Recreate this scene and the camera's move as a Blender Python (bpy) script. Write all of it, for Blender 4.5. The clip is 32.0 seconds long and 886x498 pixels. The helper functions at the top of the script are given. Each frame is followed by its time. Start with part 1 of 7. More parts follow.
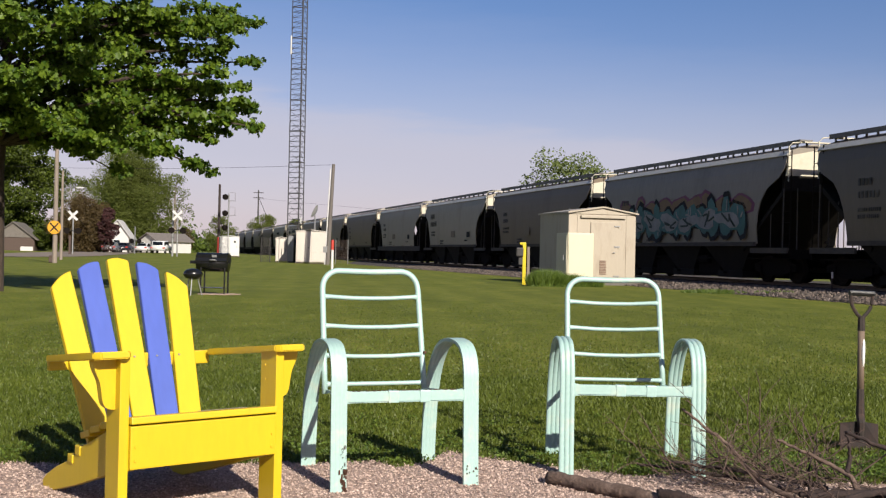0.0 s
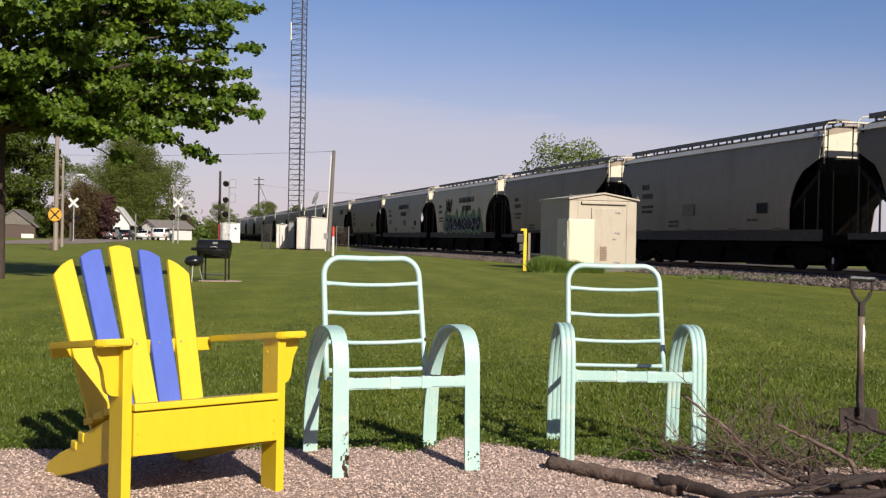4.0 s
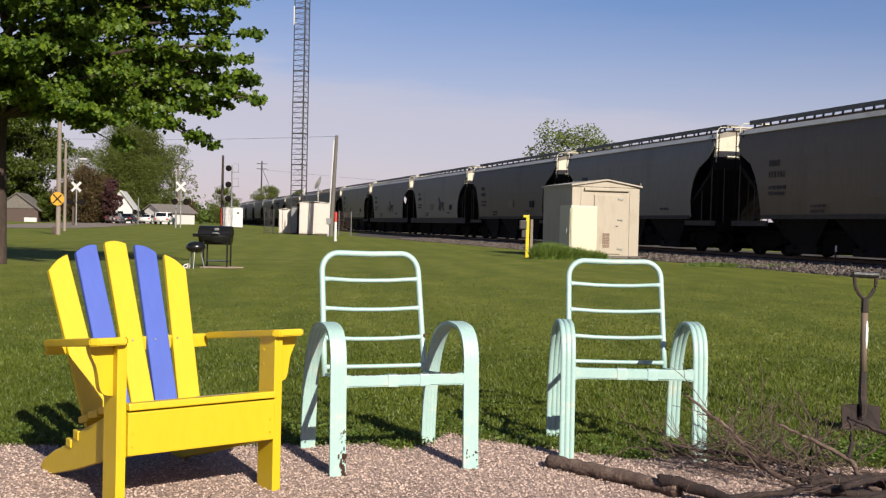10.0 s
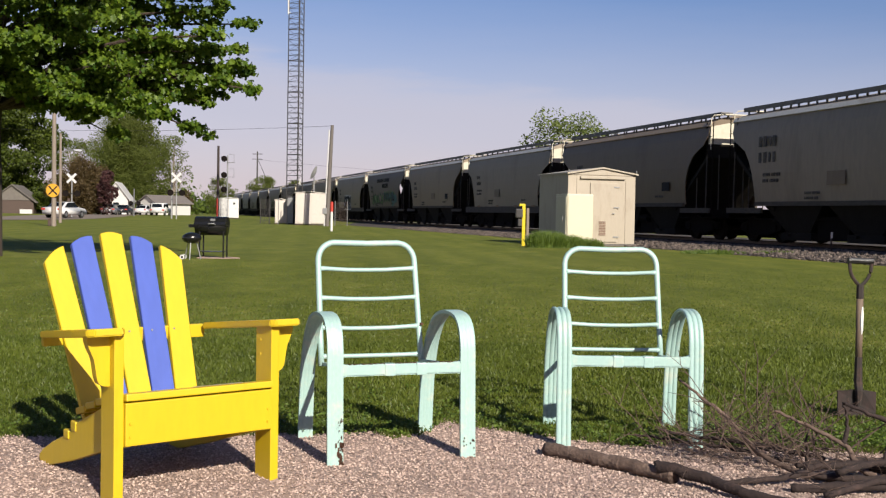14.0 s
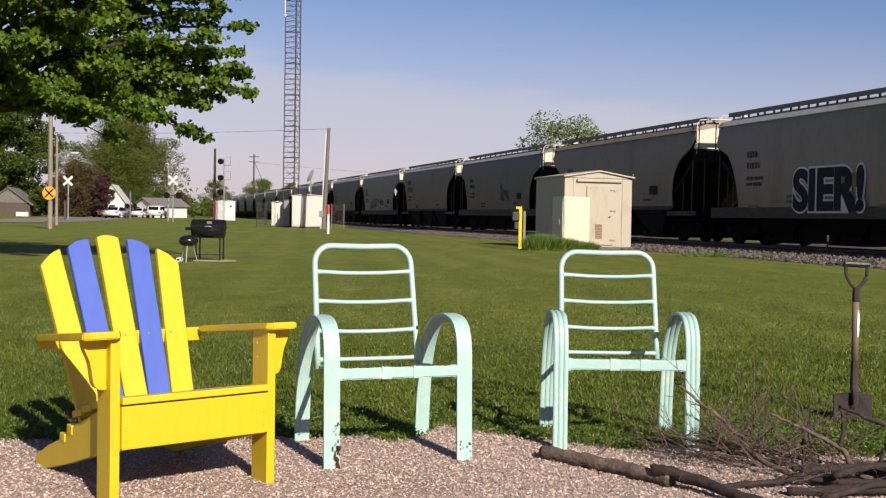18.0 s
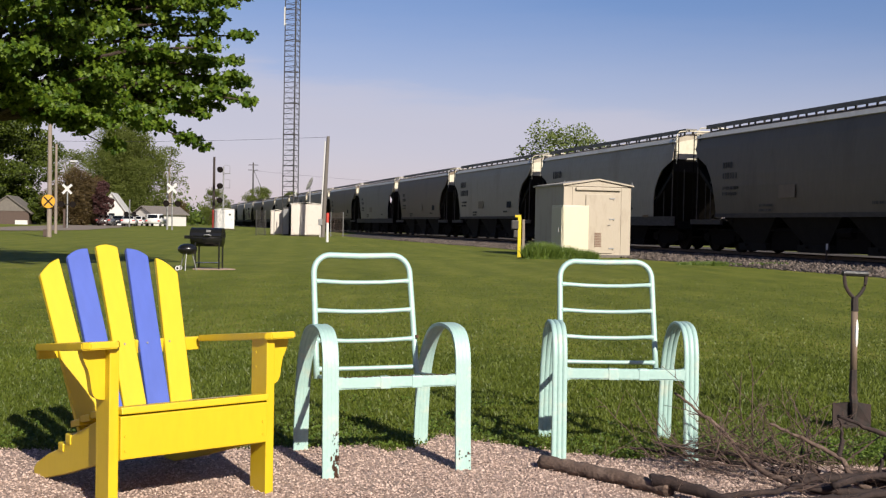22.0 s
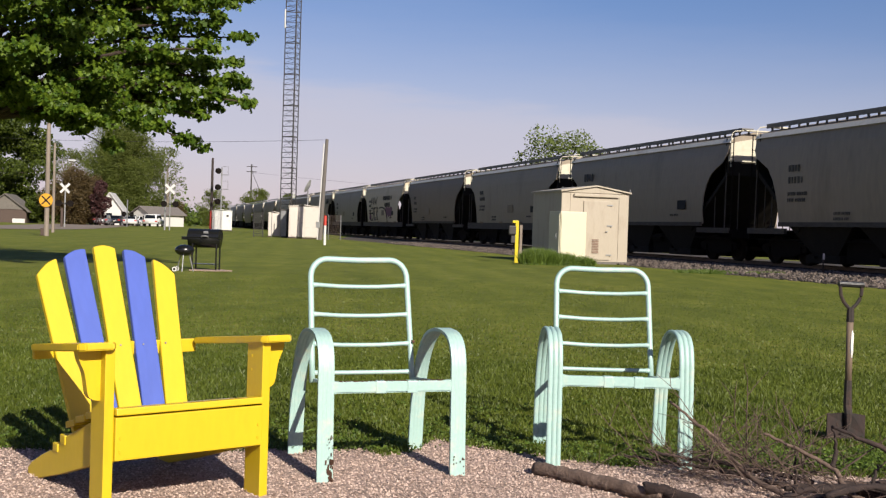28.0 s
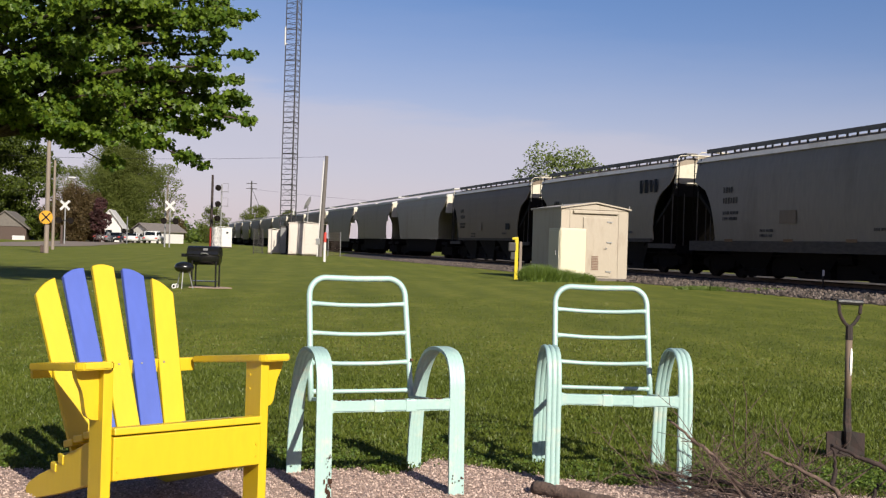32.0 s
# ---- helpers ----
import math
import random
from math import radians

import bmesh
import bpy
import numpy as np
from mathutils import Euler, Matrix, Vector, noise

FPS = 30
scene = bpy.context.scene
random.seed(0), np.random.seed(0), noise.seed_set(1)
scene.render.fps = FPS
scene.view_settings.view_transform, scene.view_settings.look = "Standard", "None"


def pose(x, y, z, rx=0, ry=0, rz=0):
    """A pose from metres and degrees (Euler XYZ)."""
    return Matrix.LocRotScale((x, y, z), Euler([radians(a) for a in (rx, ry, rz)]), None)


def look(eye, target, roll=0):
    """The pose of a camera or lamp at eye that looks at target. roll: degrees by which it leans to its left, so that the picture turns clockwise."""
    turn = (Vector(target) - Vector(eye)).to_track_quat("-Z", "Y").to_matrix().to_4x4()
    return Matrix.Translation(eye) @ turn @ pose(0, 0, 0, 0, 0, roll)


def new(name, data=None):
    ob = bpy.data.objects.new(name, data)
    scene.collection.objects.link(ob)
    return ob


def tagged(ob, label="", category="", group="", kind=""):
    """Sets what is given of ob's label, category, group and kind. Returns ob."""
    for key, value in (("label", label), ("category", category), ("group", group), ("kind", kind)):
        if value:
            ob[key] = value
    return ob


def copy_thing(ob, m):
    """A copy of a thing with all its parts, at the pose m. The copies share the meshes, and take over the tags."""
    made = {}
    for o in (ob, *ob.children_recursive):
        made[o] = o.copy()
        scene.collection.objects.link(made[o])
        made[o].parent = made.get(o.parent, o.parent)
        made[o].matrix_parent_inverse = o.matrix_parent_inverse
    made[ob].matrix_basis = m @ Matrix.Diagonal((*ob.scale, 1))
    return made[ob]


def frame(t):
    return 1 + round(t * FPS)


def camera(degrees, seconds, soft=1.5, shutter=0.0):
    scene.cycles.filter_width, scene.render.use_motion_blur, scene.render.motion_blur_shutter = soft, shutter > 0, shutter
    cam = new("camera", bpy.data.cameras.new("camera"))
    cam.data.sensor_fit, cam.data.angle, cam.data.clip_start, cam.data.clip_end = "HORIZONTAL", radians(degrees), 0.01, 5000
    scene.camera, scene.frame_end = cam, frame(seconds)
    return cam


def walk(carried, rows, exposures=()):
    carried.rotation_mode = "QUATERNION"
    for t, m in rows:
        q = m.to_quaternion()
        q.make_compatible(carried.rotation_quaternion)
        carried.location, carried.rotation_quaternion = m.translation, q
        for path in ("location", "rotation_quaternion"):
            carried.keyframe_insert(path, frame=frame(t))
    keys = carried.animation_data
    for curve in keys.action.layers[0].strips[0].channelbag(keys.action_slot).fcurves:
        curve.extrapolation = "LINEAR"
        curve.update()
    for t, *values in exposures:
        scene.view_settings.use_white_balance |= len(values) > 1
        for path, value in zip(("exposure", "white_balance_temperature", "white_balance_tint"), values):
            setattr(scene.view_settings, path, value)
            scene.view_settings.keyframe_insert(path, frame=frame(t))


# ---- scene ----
cam = camera(44, 32.0, soft=1.28)

SUN_DIR = Vector((0.4426, -0.8967, 0.577)).normalized()   # towards the sun: behind and to the right, 30 degrees high


def eye_pose(x, y, z, turn, tilt, lean):
    a, b = radians(turn), radians(tilt)
    way = Vector((-math.sin(a) * math.cos(b), math.cos(a) * math.cos(b), -math.sin(b)))
    return look((x, y, z), Vector((x, y, z)) + way, lean)


walk(cam, [
    (0, eye_pose(-0.015, -0.032, 0.895, -0.094, -0.271, 1.245)),
    (0.5, eye_pose(-0.017, -0.035, 0.895, -0.172, -0.015, 1.182)),
    (1, eye_pose(-0.016, -0.034, 0.896, -0.169, 0.158, 0.859)),
    (1.5, eye_pose(-0.017, -0.036, 0.895, -0.184, 0.245, 0.910)),
    (2, eye_pose(-0.017, -0.033, 0.895, -0.205, 0.325, 0.782)),
    (2.5, eye_pose(-0.016, -0.037, 0.895, -0.175, 0.408, 0.895)),
    (3, eye_pose(-0.016, -0.036, 0.895, -0.150, 0.418, 1.024)),
    (3.5, eye_pose(-0.017, -0.045, 0.895, -0.084, 0.407, 1.106)),
    (5.5, eye_pose(-0.007, -0.011, 0.923, -0.071, 0.813, 1.142)),
    (6, eye_pose(-0.004, 0.000, 0.937, -0.313, 0.949, 1.435)),
    (6.5, eye_pose(-0.003, 0.004, 0.942, -0.227, 1.066, 1.449)),
    (7, eye_pose(-0.000, 0.006, 0.940, -0.053, 1.141, 1.130)),
    (7.5, eye_pose(-0.001, 0.006, 0.942, -0.054, 1.156, 1.252)),
    (8, eye_pose(-0.001, 0.004, 0.941, -0.046, 1.137, 1.054)),
    (8.5, eye_pose(-0.003, 0.003, 0.941, -0.006, 1.149, 0.986)),
    (9, eye_pose(-0.002, 0.005, 0.938, 0.054, 1.204, 1.134)),
    (9.5, eye_pose(-0.004, 0.004, 0.940, 0.042, 1.274, 1.288)),
    (10, eye_pose(-0.003, 0.004, 0.941, 0.056, 1.236, 1.328)),
    (10.5, eye_pose(-0.002, 0.003, 0.943, 0.162, 1.136, 1.261)),
    (11, eye_pose(-0.002, 0.001, 0.942, 0.147, 1.069, 1.231)),
    (11.5, eye_pose(-0.002, 0.001, 0.939, 0.132, 1.197, 1.275)),
    (12, eye_pose(-0.002, 0.002, 0.941, 0.104, 1.373, 1.379)),
    (12.5, eye_pose(-0.000, -0.004, 0.939, 0.054, 1.511, 1.003)),
    (13, eye_pose(-0.000, -0.000, 0.940, -0.000, 1.675, 0.900)),
    (13.5, eye_pose(-0.001, 0.001, 0.940, -0.070, 1.763, 0.829)),
    (14, eye_pose(-0.001, 0.000, 0.940, -0.144, 1.798, 0.954)),
    (14.5, eye_pose(-0.003, 0.001, 0.940, -0.195, 1.823, 1.030)),
    (16.5, eye_pose(-0.003, -0.002, 0.942, -0.286, 1.715, 1.178)),
    (17, eye_pose(-0.004, 0.000, 0.941, -0.302, 1.694, 1.330)),
    (17.5, eye_pose(-0.002, 0.001, 0.940, -0.267, 1.659, 1.199)),
    (18, eye_pose(-0.001, -0.002, 0.942, -0.317, 1.648, 0.982)),
    (18.5, eye_pose(-0.001, -0.002, 0.942, -0.344, 1.653, 1.110)),
    (19, eye_pose(-0.003, -0.003, 0.944, -0.328, 1.731, 1.218)),
    (19.5, eye_pose(0.000, -0.006, 0.943, -0.274, 1.740, 0.812)),
    (20, eye_pose(-0.001, -0.007, 0.945, -0.248, 1.724, 1.011)),
    (20.5, eye_pose(-0.001, -0.007, 0.944, -0.235, 1.639, 1.045)),
    (21, eye_pose(-0.001, -0.008, 0.946, -0.261, 1.514, 0.811)),
    (21.5, eye_pose(0.002, -0.008, 0.947, -0.259, 1.338, 0.752)),
    (22, eye_pose(0.000, -0.006, 0.947, -0.354, 1.218, 0.994)),
    (22.5, eye_pose(0.000, -0.009, 0.947, -0.350, 1.162, 1.052)),
    (23, eye_pose(0.002, -0.007, 0.947, -0.302, 1.095, 1.101)),
    (23.5, eye_pose(0.001, -0.007, 0.948, -0.304, 1.040, 1.126)),
    (24, eye_pose(0.001, -0.006, 0.949, -0.333, 0.991, 1.418)),
    (24.5, eye_pose(0.002, -0.009, 0.950, -0.351, 0.903, 1.332)),
    (25, eye_pose(0.002, -0.010, 0.949, -0.432, 0.893, 1.214)),
    (25.5, eye_pose(0.001, -0.007, 0.948, -0.447, 0.959, 1.400)),
    (27.5, eye_pose(-0.002, -0.009, 0.950, -0.457, 0.948, 1.829)),
    (28, eye_pose(0.000, -0.012, 0.952, -0.492, 0.991, 1.792)),
    (28.5, eye_pose(-0.001, -0.011, 0.951, -0.321, 1.039, 1.549)),
    (29, eye_pose(0.002, -0.013, 0.952, -0.181, 1.110, 0.838)),
    (29.5, eye_pose(0.004, -0.017, 0.953, -0.122, 0.973, 0.764)),
    (30, eye_pose(0.002, -0.016, 0.955, -0.170, 0.792, 1.185)),
    (30.5, eye_pose(-0.001, -0.014, 0.957, -0.211, 0.582, 1.637)),
    (31, eye_pose(0.002, -0.014, 0.957, -0.291, 0.383, 1.537)),
    (31.5, eye_pose(0.001, -0.014, 0.958, -0.443, 0.262, 1.691)),
    (32, eye_pose(0.005, -0.016, 0.960, -0.473, 0.125, 1.741)),
])

# ---- world, sun, exposure ----
scene.view_settings.exposure = 0.724
world = bpy.data.worlds.new("world")
scene.world = world
world.use_nodes = True
wn, wl = world.node_tree.nodes, world.node_tree.links
wn.clear()
sky = wn.new("ShaderNodeTexSky")
sky.sky_type = "NISHITA"
sky.sun_disc = False
sky.sun_elevation = math.asin(SUN_DIR.z)
sky.sun_rotation = math.atan2(SUN_DIR.x, SUN_DIR.y)
sky.air_density, sky.dust_density, sky.ozone_density = 1.0, 0.6, 2.0
w_out = wn.new("ShaderNodeOutputWorld")
w_bg = wn.new("ShaderNodeBackground")
w_bg.inputs["Strength"].default_value = 0.05
# thin high cloud that thickens towards the horizon, all round
w_co = wn.new("ShaderNodeTexCoord")
w_sep = wn.new("ShaderNodeSeparateXYZ")
w_map = wn.new("ShaderNodeMapping")
w_map.inputs["Scale"].default_value = (1.6, 1.6, 11.0)
w_noise = wn.new("ShaderNodeTexNoise")
w_noise.inputs["Scale"].default_value = 1.4
w_noise.inputs["Detail"].default_value = 7
w_noise.inputs["Roughness"].default_value = 0.6
w_add = wn.new("ShaderNodeMath")
w_add.operation = "MULTIPLY_ADD"
w_add.inputs[1].default_value = 0.11
w_ramp = wn.new("ShaderNodeValToRGB")
w_ramp.color_ramp.elements[0].position = 0.10
w_ramp.color_ramp.elements[0].color = (0.74, 0.74, 0.74, 1)
w_ramp.color_ramp.elements[1].position = 0.27
w_ramp.color_ramp.elements[1].color = (0.04, 0.04, 0.04, 1)
for at, level in ((0.155, 0.92), (0.176, 0.66), (0.190, 0.26)):
    el = w_ramp.color_ramp.elements.new(at)
    el.color = (level, level, level, 1)
w_mix = wn.new("ShaderNodeMix")
w_mix.data_type = "RGBA"
w_mix.inputs["B"].default_value = (6.9, 6.8, 8.1, 1)
w_hue = wn.new("ShaderNodeHueSaturation")
w_hue.inputs["Saturation"].default_value = 1.42
w_hue.inputs["Value"].default_value = 0.99
w_tilt = wn.new("ShaderNodeMapping")   # the cloud bank's edge falls away to the right
w_tilt.inputs["Rotation"].default_value = (0, radians(-5.4), 0)
wl.new(w_co.outputs["Generated"], w_tilt.inputs["Vector"])
wl.new(w_tilt.outputs[0], w_sep.inputs[0])
wl.new(w_co.outputs["Generated"], w_map.inputs["Vector"])
wl.new(w_map.outputs[0], w_noise.inputs["Vector"])
wl.new(w_noise.outputs["Fac"], w_add.inputs[0])
wl.new(w_sep.outputs["Z"], w_add.inputs[2])
wl.new(w_add.outputs[0], w_ramp.inputs[0])
wl.new(w_ramp.outputs["Color"], w_mix.inputs["Factor"])
wl.new(sky.outputs[0], w_hue.inputs["Color"])
w_tint = wn.new("ShaderNodeMix")
w_tint.data_type, w_tint.blend_type = "RGBA", "MULTIPLY"
w_tint.inputs["Factor"].default_value = 1.0
w_tint.inputs["B"].default_value = (1.58, 1.03, 1.15, 1)
wl.new(w_hue.outputs[0], w_tint.inputs["A"])
wl.new(w_tint.outputs["Result"], w_mix.inputs["A"])
wl.new(w_mix.outputs["Result"], w_bg.inputs["Color"])
wl.new(w_bg.outputs[0], w_out.inputs["Surface"])

sun_data = bpy.data.lights.new("sun", "SUN")
sun_data.energy, sun_data.angle, sun_data.color = 5.0, radians(0.55), (1.0, 0.93, 0.80)
sun = new("sun", sun_data)
sun.matrix_world = look(SUN_DIR * 200, (0, 0, 0))

# ---- materials ----


DULL = 0.61   # sunlit colours scaled down under a raised exposure, so shadows come out deeper


def mat(name, color, rough=0.6, metal=0.0, vary=0.25, scale=6.0, fine=60.0, bump=0.15, dist=0.01, second=None, second_at=(0.55, 0.75), random_amount=0.0, trans=0.0, streak=(1, 1, 1)):
    """A surface with stains and grain at two scales; second: the colour of worn or dirty patches."""
    m = bpy.data.materials.new(name)
    # materials of the shaded train keep their full colour
    dull = 1.0 if name.startswith(("hopper_", "grimy", "bay", "underframe", "wheel", "lettering", "spray", "running")) else DULL
    color = [q * dull for q in color]
    second = [q * dull for q in second] if second else None
    m.use_nodes = True
    nt, ln = m.node_tree.nodes, m.node_tree.links
    b = nt["Principled BSDF"]
    b.inputs["Roughness"].default_value = rough
    b.inputs["Metallic"].default_value = metal
    co = nt.new("ShaderNodeTexCoord")
    mp = nt.new("ShaderNodeMapping")
    mp.inputs["Scale"].default_value = streak
    ln.new(co.outputs["Object"], mp.inputs["Vector"])
    big = nt.new("ShaderNodeTexNoise")
    big.inputs["Scale"].default_value = scale
    big.inputs["Detail"].default_value = 6
    big.inputs["Roughness"].default_value = 0.65
    ln.new(mp.outputs[0], big.inputs["Vector"])
    small = nt.new("ShaderNodeTexNoise")
    small.inputs["Scale"].default_value = fine
    small.inputs["Detail"].default_value = 3
    ln.new(mp.outputs[0], small.inputs["Vector"])
    add = nt.new("ShaderNodeMath")
    add.operation = "ADD"
    ln.new(big.outputs["Fac"], add.inputs[0])
    ln.new(small.outputs["Fac"], add.inputs[1])
    half = nt.new("ShaderNodeMapRange")
    half.inputs["From Min"].default_value = 0.6
    half.inputs["From Max"].default_value = 1.4
    half.inputs["To Min"].default_value = 1 - vary
    half.inputs["To Max"].default_value = 1 + vary
    ln.new(add.outputs[0], half.inputs["Value"])
    fac = half.outputs[0]
    if random_amount:
        info = nt.new("ShaderNodeObjectInfo")
        rr = nt.new("ShaderNodeMapRange")
        rr.inputs["To Min"].default_value = 1 - random_amount
        rr.inputs["To Max"].default_value = 1 + random_amount
        ln.new(info.outputs["Random"], rr.inputs["Value"])
        mu = nt.new("ShaderNodeMath")
        mu.operation = "MULTIPLY"
        ln.new(fac, mu.inputs[0])
        ln.new(rr.outputs[0], mu.inputs[1])
        fac = mu.outputs[0]
    base = nt.new("ShaderNodeMix")
    base.data_type = "RGBA"
    base.inputs["A"].default_value = (*color, 1)
    base.inputs["B"].default_value = (*(second or color), 1)
    base.inputs["Factor"].default_value = 0
    if second:
        rg = nt.new("ShaderNodeMapRange")
        rg.inputs["From Min"].default_value, rg.inputs["From Max"].default_value = second_at
        ln.new(big.outputs["Fac"], rg.inputs["Value"])
        ln.new(rg.outputs[0], base.inputs["Factor"])
    mul = nt.new("ShaderNodeVectorMath")
    mul.operation = "SCALE"
    ln.new(base.outputs["Result"], mul.inputs[0])
    ln.new(fac, mul.inputs["Scale"])
    ln.new(mul.outputs[0], b.inputs["Base Color"])
    if bump:
        bp = nt.new("ShaderNodeBump")
        bp.inputs["Strength"].default_value = bump
        bp.inputs["Distance"].default_value = dist
        ln.new(add.outputs[0], bp.inputs["Height"])
        ln.new(bp.outputs[0], b.inputs["Normal"])
    if trans:
        tr = nt.new("ShaderNodeBsdfTranslucent")
        ln.new(mul.outputs[0], tr.inputs["Color"])
        mx = nt.new("ShaderNodeMixShader")
        mx.inputs[0].default_value = trans
        ln.new(b.outputs[0], mx.inputs[1])
        ln.new(tr.outputs[0], mx.inputs[2])
        ln.new(mx.outputs[0], nt["Material Output"].inputs["Surface"])
    return m


def leaf_mat(name, color, dark, trans=0.35, spread=0.35):
    """Leaves: each loose blade takes its own tint."""
    m = bpy.data.materials.new(name)
    m.use_nodes = True
    nt, ln = m.node_tree.nodes, m.node_tree.links
    b = nt["Principled BSDF"]
    b.inputs["Roughness"].default_value = 0.5
    b.inputs["Specular IOR Level"].default_value = 0.3
    color, dark = [q * DULL for q in color], [q * DULL for q in dark]
    geo = nt.new("ShaderNodeNewGeometry")
    mix = nt.new("ShaderNodeMix")
    mix.data_type = "RGBA"
    mix.inputs["A"].default_value = (*dark, 1)
    mix.inputs["B"].default_value = (*color, 1)
    ln.new(geo.outputs["Random Per Island"], mix.inputs["Factor"])
    ln.new(mix.outputs["Result"], b.inputs["Base Color"])
    tr = nt.new("ShaderNodeBsdfTranslucent")
    ln.new(mix.outputs["Result"], tr.inputs["Color"])
    mx = nt.new("ShaderNodeMixShader")
    mx.inputs[0].default_value = trans
    ln.new(b.outputs[0], mx.inputs[1])
    ln.new(tr.outputs[0], mx.inputs[2])
    ln.new(mx.outputs[0], nt["Material Output"].inputs["Surface"])
    return m


def turf_pattern(nt, ln):
    """Tufts, dry patches and mowing lanes in the lawn's own space, about 0.5 on average."""
    co = nt.new("ShaderNodeTexCoord")
    lane = nt.new("ShaderNodeMapping")
    lane.inputs["Rotation"].default_value = (0, 0, radians(-7))
    ln.new(co.outputs["Object"], lane.inputs["Vector"])
    drawn = nt.new("ShaderNodeMapping")
    drawn.inputs["Rotation"].default_value = (0, 0, radians(-7))
    drawn.inputs["Scale"].default_value = (1.0, 0.42, 1.0)
    ln.new(co.outputs["Object"], drawn.inputs["Vector"])
    outs = []
    for s, d, src in ((0.13, 4, co.outputs["Object"]), (1.5, 5, drawn.outputs[0]), (5.0, 4, co.outputs["Object"]), (38.0, 4, co.outputs["Object"])):
        n = nt.new("ShaderNodeTexNoise")
        n.inputs["Scale"].default_value = s
        n.inputs["Detail"].default_value = d
        n.inputs["Roughness"].default_value = 0.68
        ln.new(src, n.inputs["Vector"])
        outs.append(n.outputs["Fac"])
    wv = nt.new("ShaderNodeTexWave")
    wv.inputs["Scale"].default_value = 0.24
    wv.inputs["Distortion"].default_value = 3.0
    wv.inputs["Detail"].default_value = 3
    wv.inputs["Detail Scale"].default_value = 0.5
    ln.new(lane.outputs[0], wv.inputs["Vector"])
    acc = None
    for src, k in zip((*outs, wv.outputs["Fac"]), (0.30, 0.42, 0.32, 0.18, 0.05)):
        mu = nt.new("ShaderNodeMath")
        mu.operation = "MULTIPLY_ADD"
        mu.inputs[1].default_value = k
        ln.new(src, mu.inputs[0])
        if acc is None:
            mu.inputs[2].default_value = -0.135
        else:
            ln.new(acc, mu.inputs[2])
        acc = mu.outputs[0]
    return acc, outs


def lawn_mat():
    """Mown grass seen from some way off."""
    m = bpy.data.materials.new("lawn")
    m.use_nodes = True
    nt, ln = m.node_tree.nodes, m.node_tree.links
    b = nt["Principled BSDF"]
    b.inputs["Roughness"].default_value = 0.9
    b.inputs["Specular IOR Level"].default_value = 0.15
    acc, outs = turf_pattern(nt, ln)
    ramp = nt.new("ShaderNodeValToRGB")
    e = ramp.color_ramp.elements
    e[0].position, e[0].color = 0.30, (0.050, 0.070, 0.009, 1)
    e[1].position, e[1].color = 0.70, (0.188, 0.182, 0.038, 1)
    mid = e.new(0.5)
    mid.color = (0.106, 0.122, 0.016, 1)
    ln.new(acc, ramp.inputs[0])
    ln.new(ramp.outputs["Color"], b.inputs["Base Color"])
    bp = nt.new("ShaderNodeBump")
    bp.inputs["Strength"].default_value = 0.6
    bp.inputs["Distance"].default_value = 0.04
    ln.new(outs[3], bp.inputs["Height"])
    ln.new(bp.outputs[0], b.inputs["Normal"])
    return m


def blade_mat(name="grass_blade", own=0.55):
    """Grass blades: the lawn's pattern with a tint of its own for each blade."""
    m = leaf_mat(name, (0.20, 0.25, 0.034), (0.070, 0.104, 0.012), 0.3)
    nt, ln = m.node_tree.nodes, m.node_tree.links
    acc, outs = turf_pattern(nt, ln)
    geo = next(n for n in nt if n.type == "NEW_GEOMETRY")
    mix = next(n for n in nt if n.type == "MIX")
    both = nt.new("ShaderNodeMath")
    both.operation = "MULTIPLY_ADD"
    both.inputs[1].default_value = own
    rng = nt.new("ShaderNodeMapRange")
    rng.inputs["From Min"].default_value = 0.34
    rng.inputs["From Max"].default_value = 0.66
    rng.inputs["To Min"].default_value = 0.025 - own / 2
    rng.inputs["To Max"].default_value = 0.975 - own / 2
    ln.new(acc, rng.inputs["Value"])
    ln.new(geo.outputs["Random Per Island"], both.inputs[0])
    ln.new(rng.outputs[0], both.inputs[2])
    both.use_clamp = True
    ln.new(both.outputs[0], mix.inputs["Factor"])
    return m


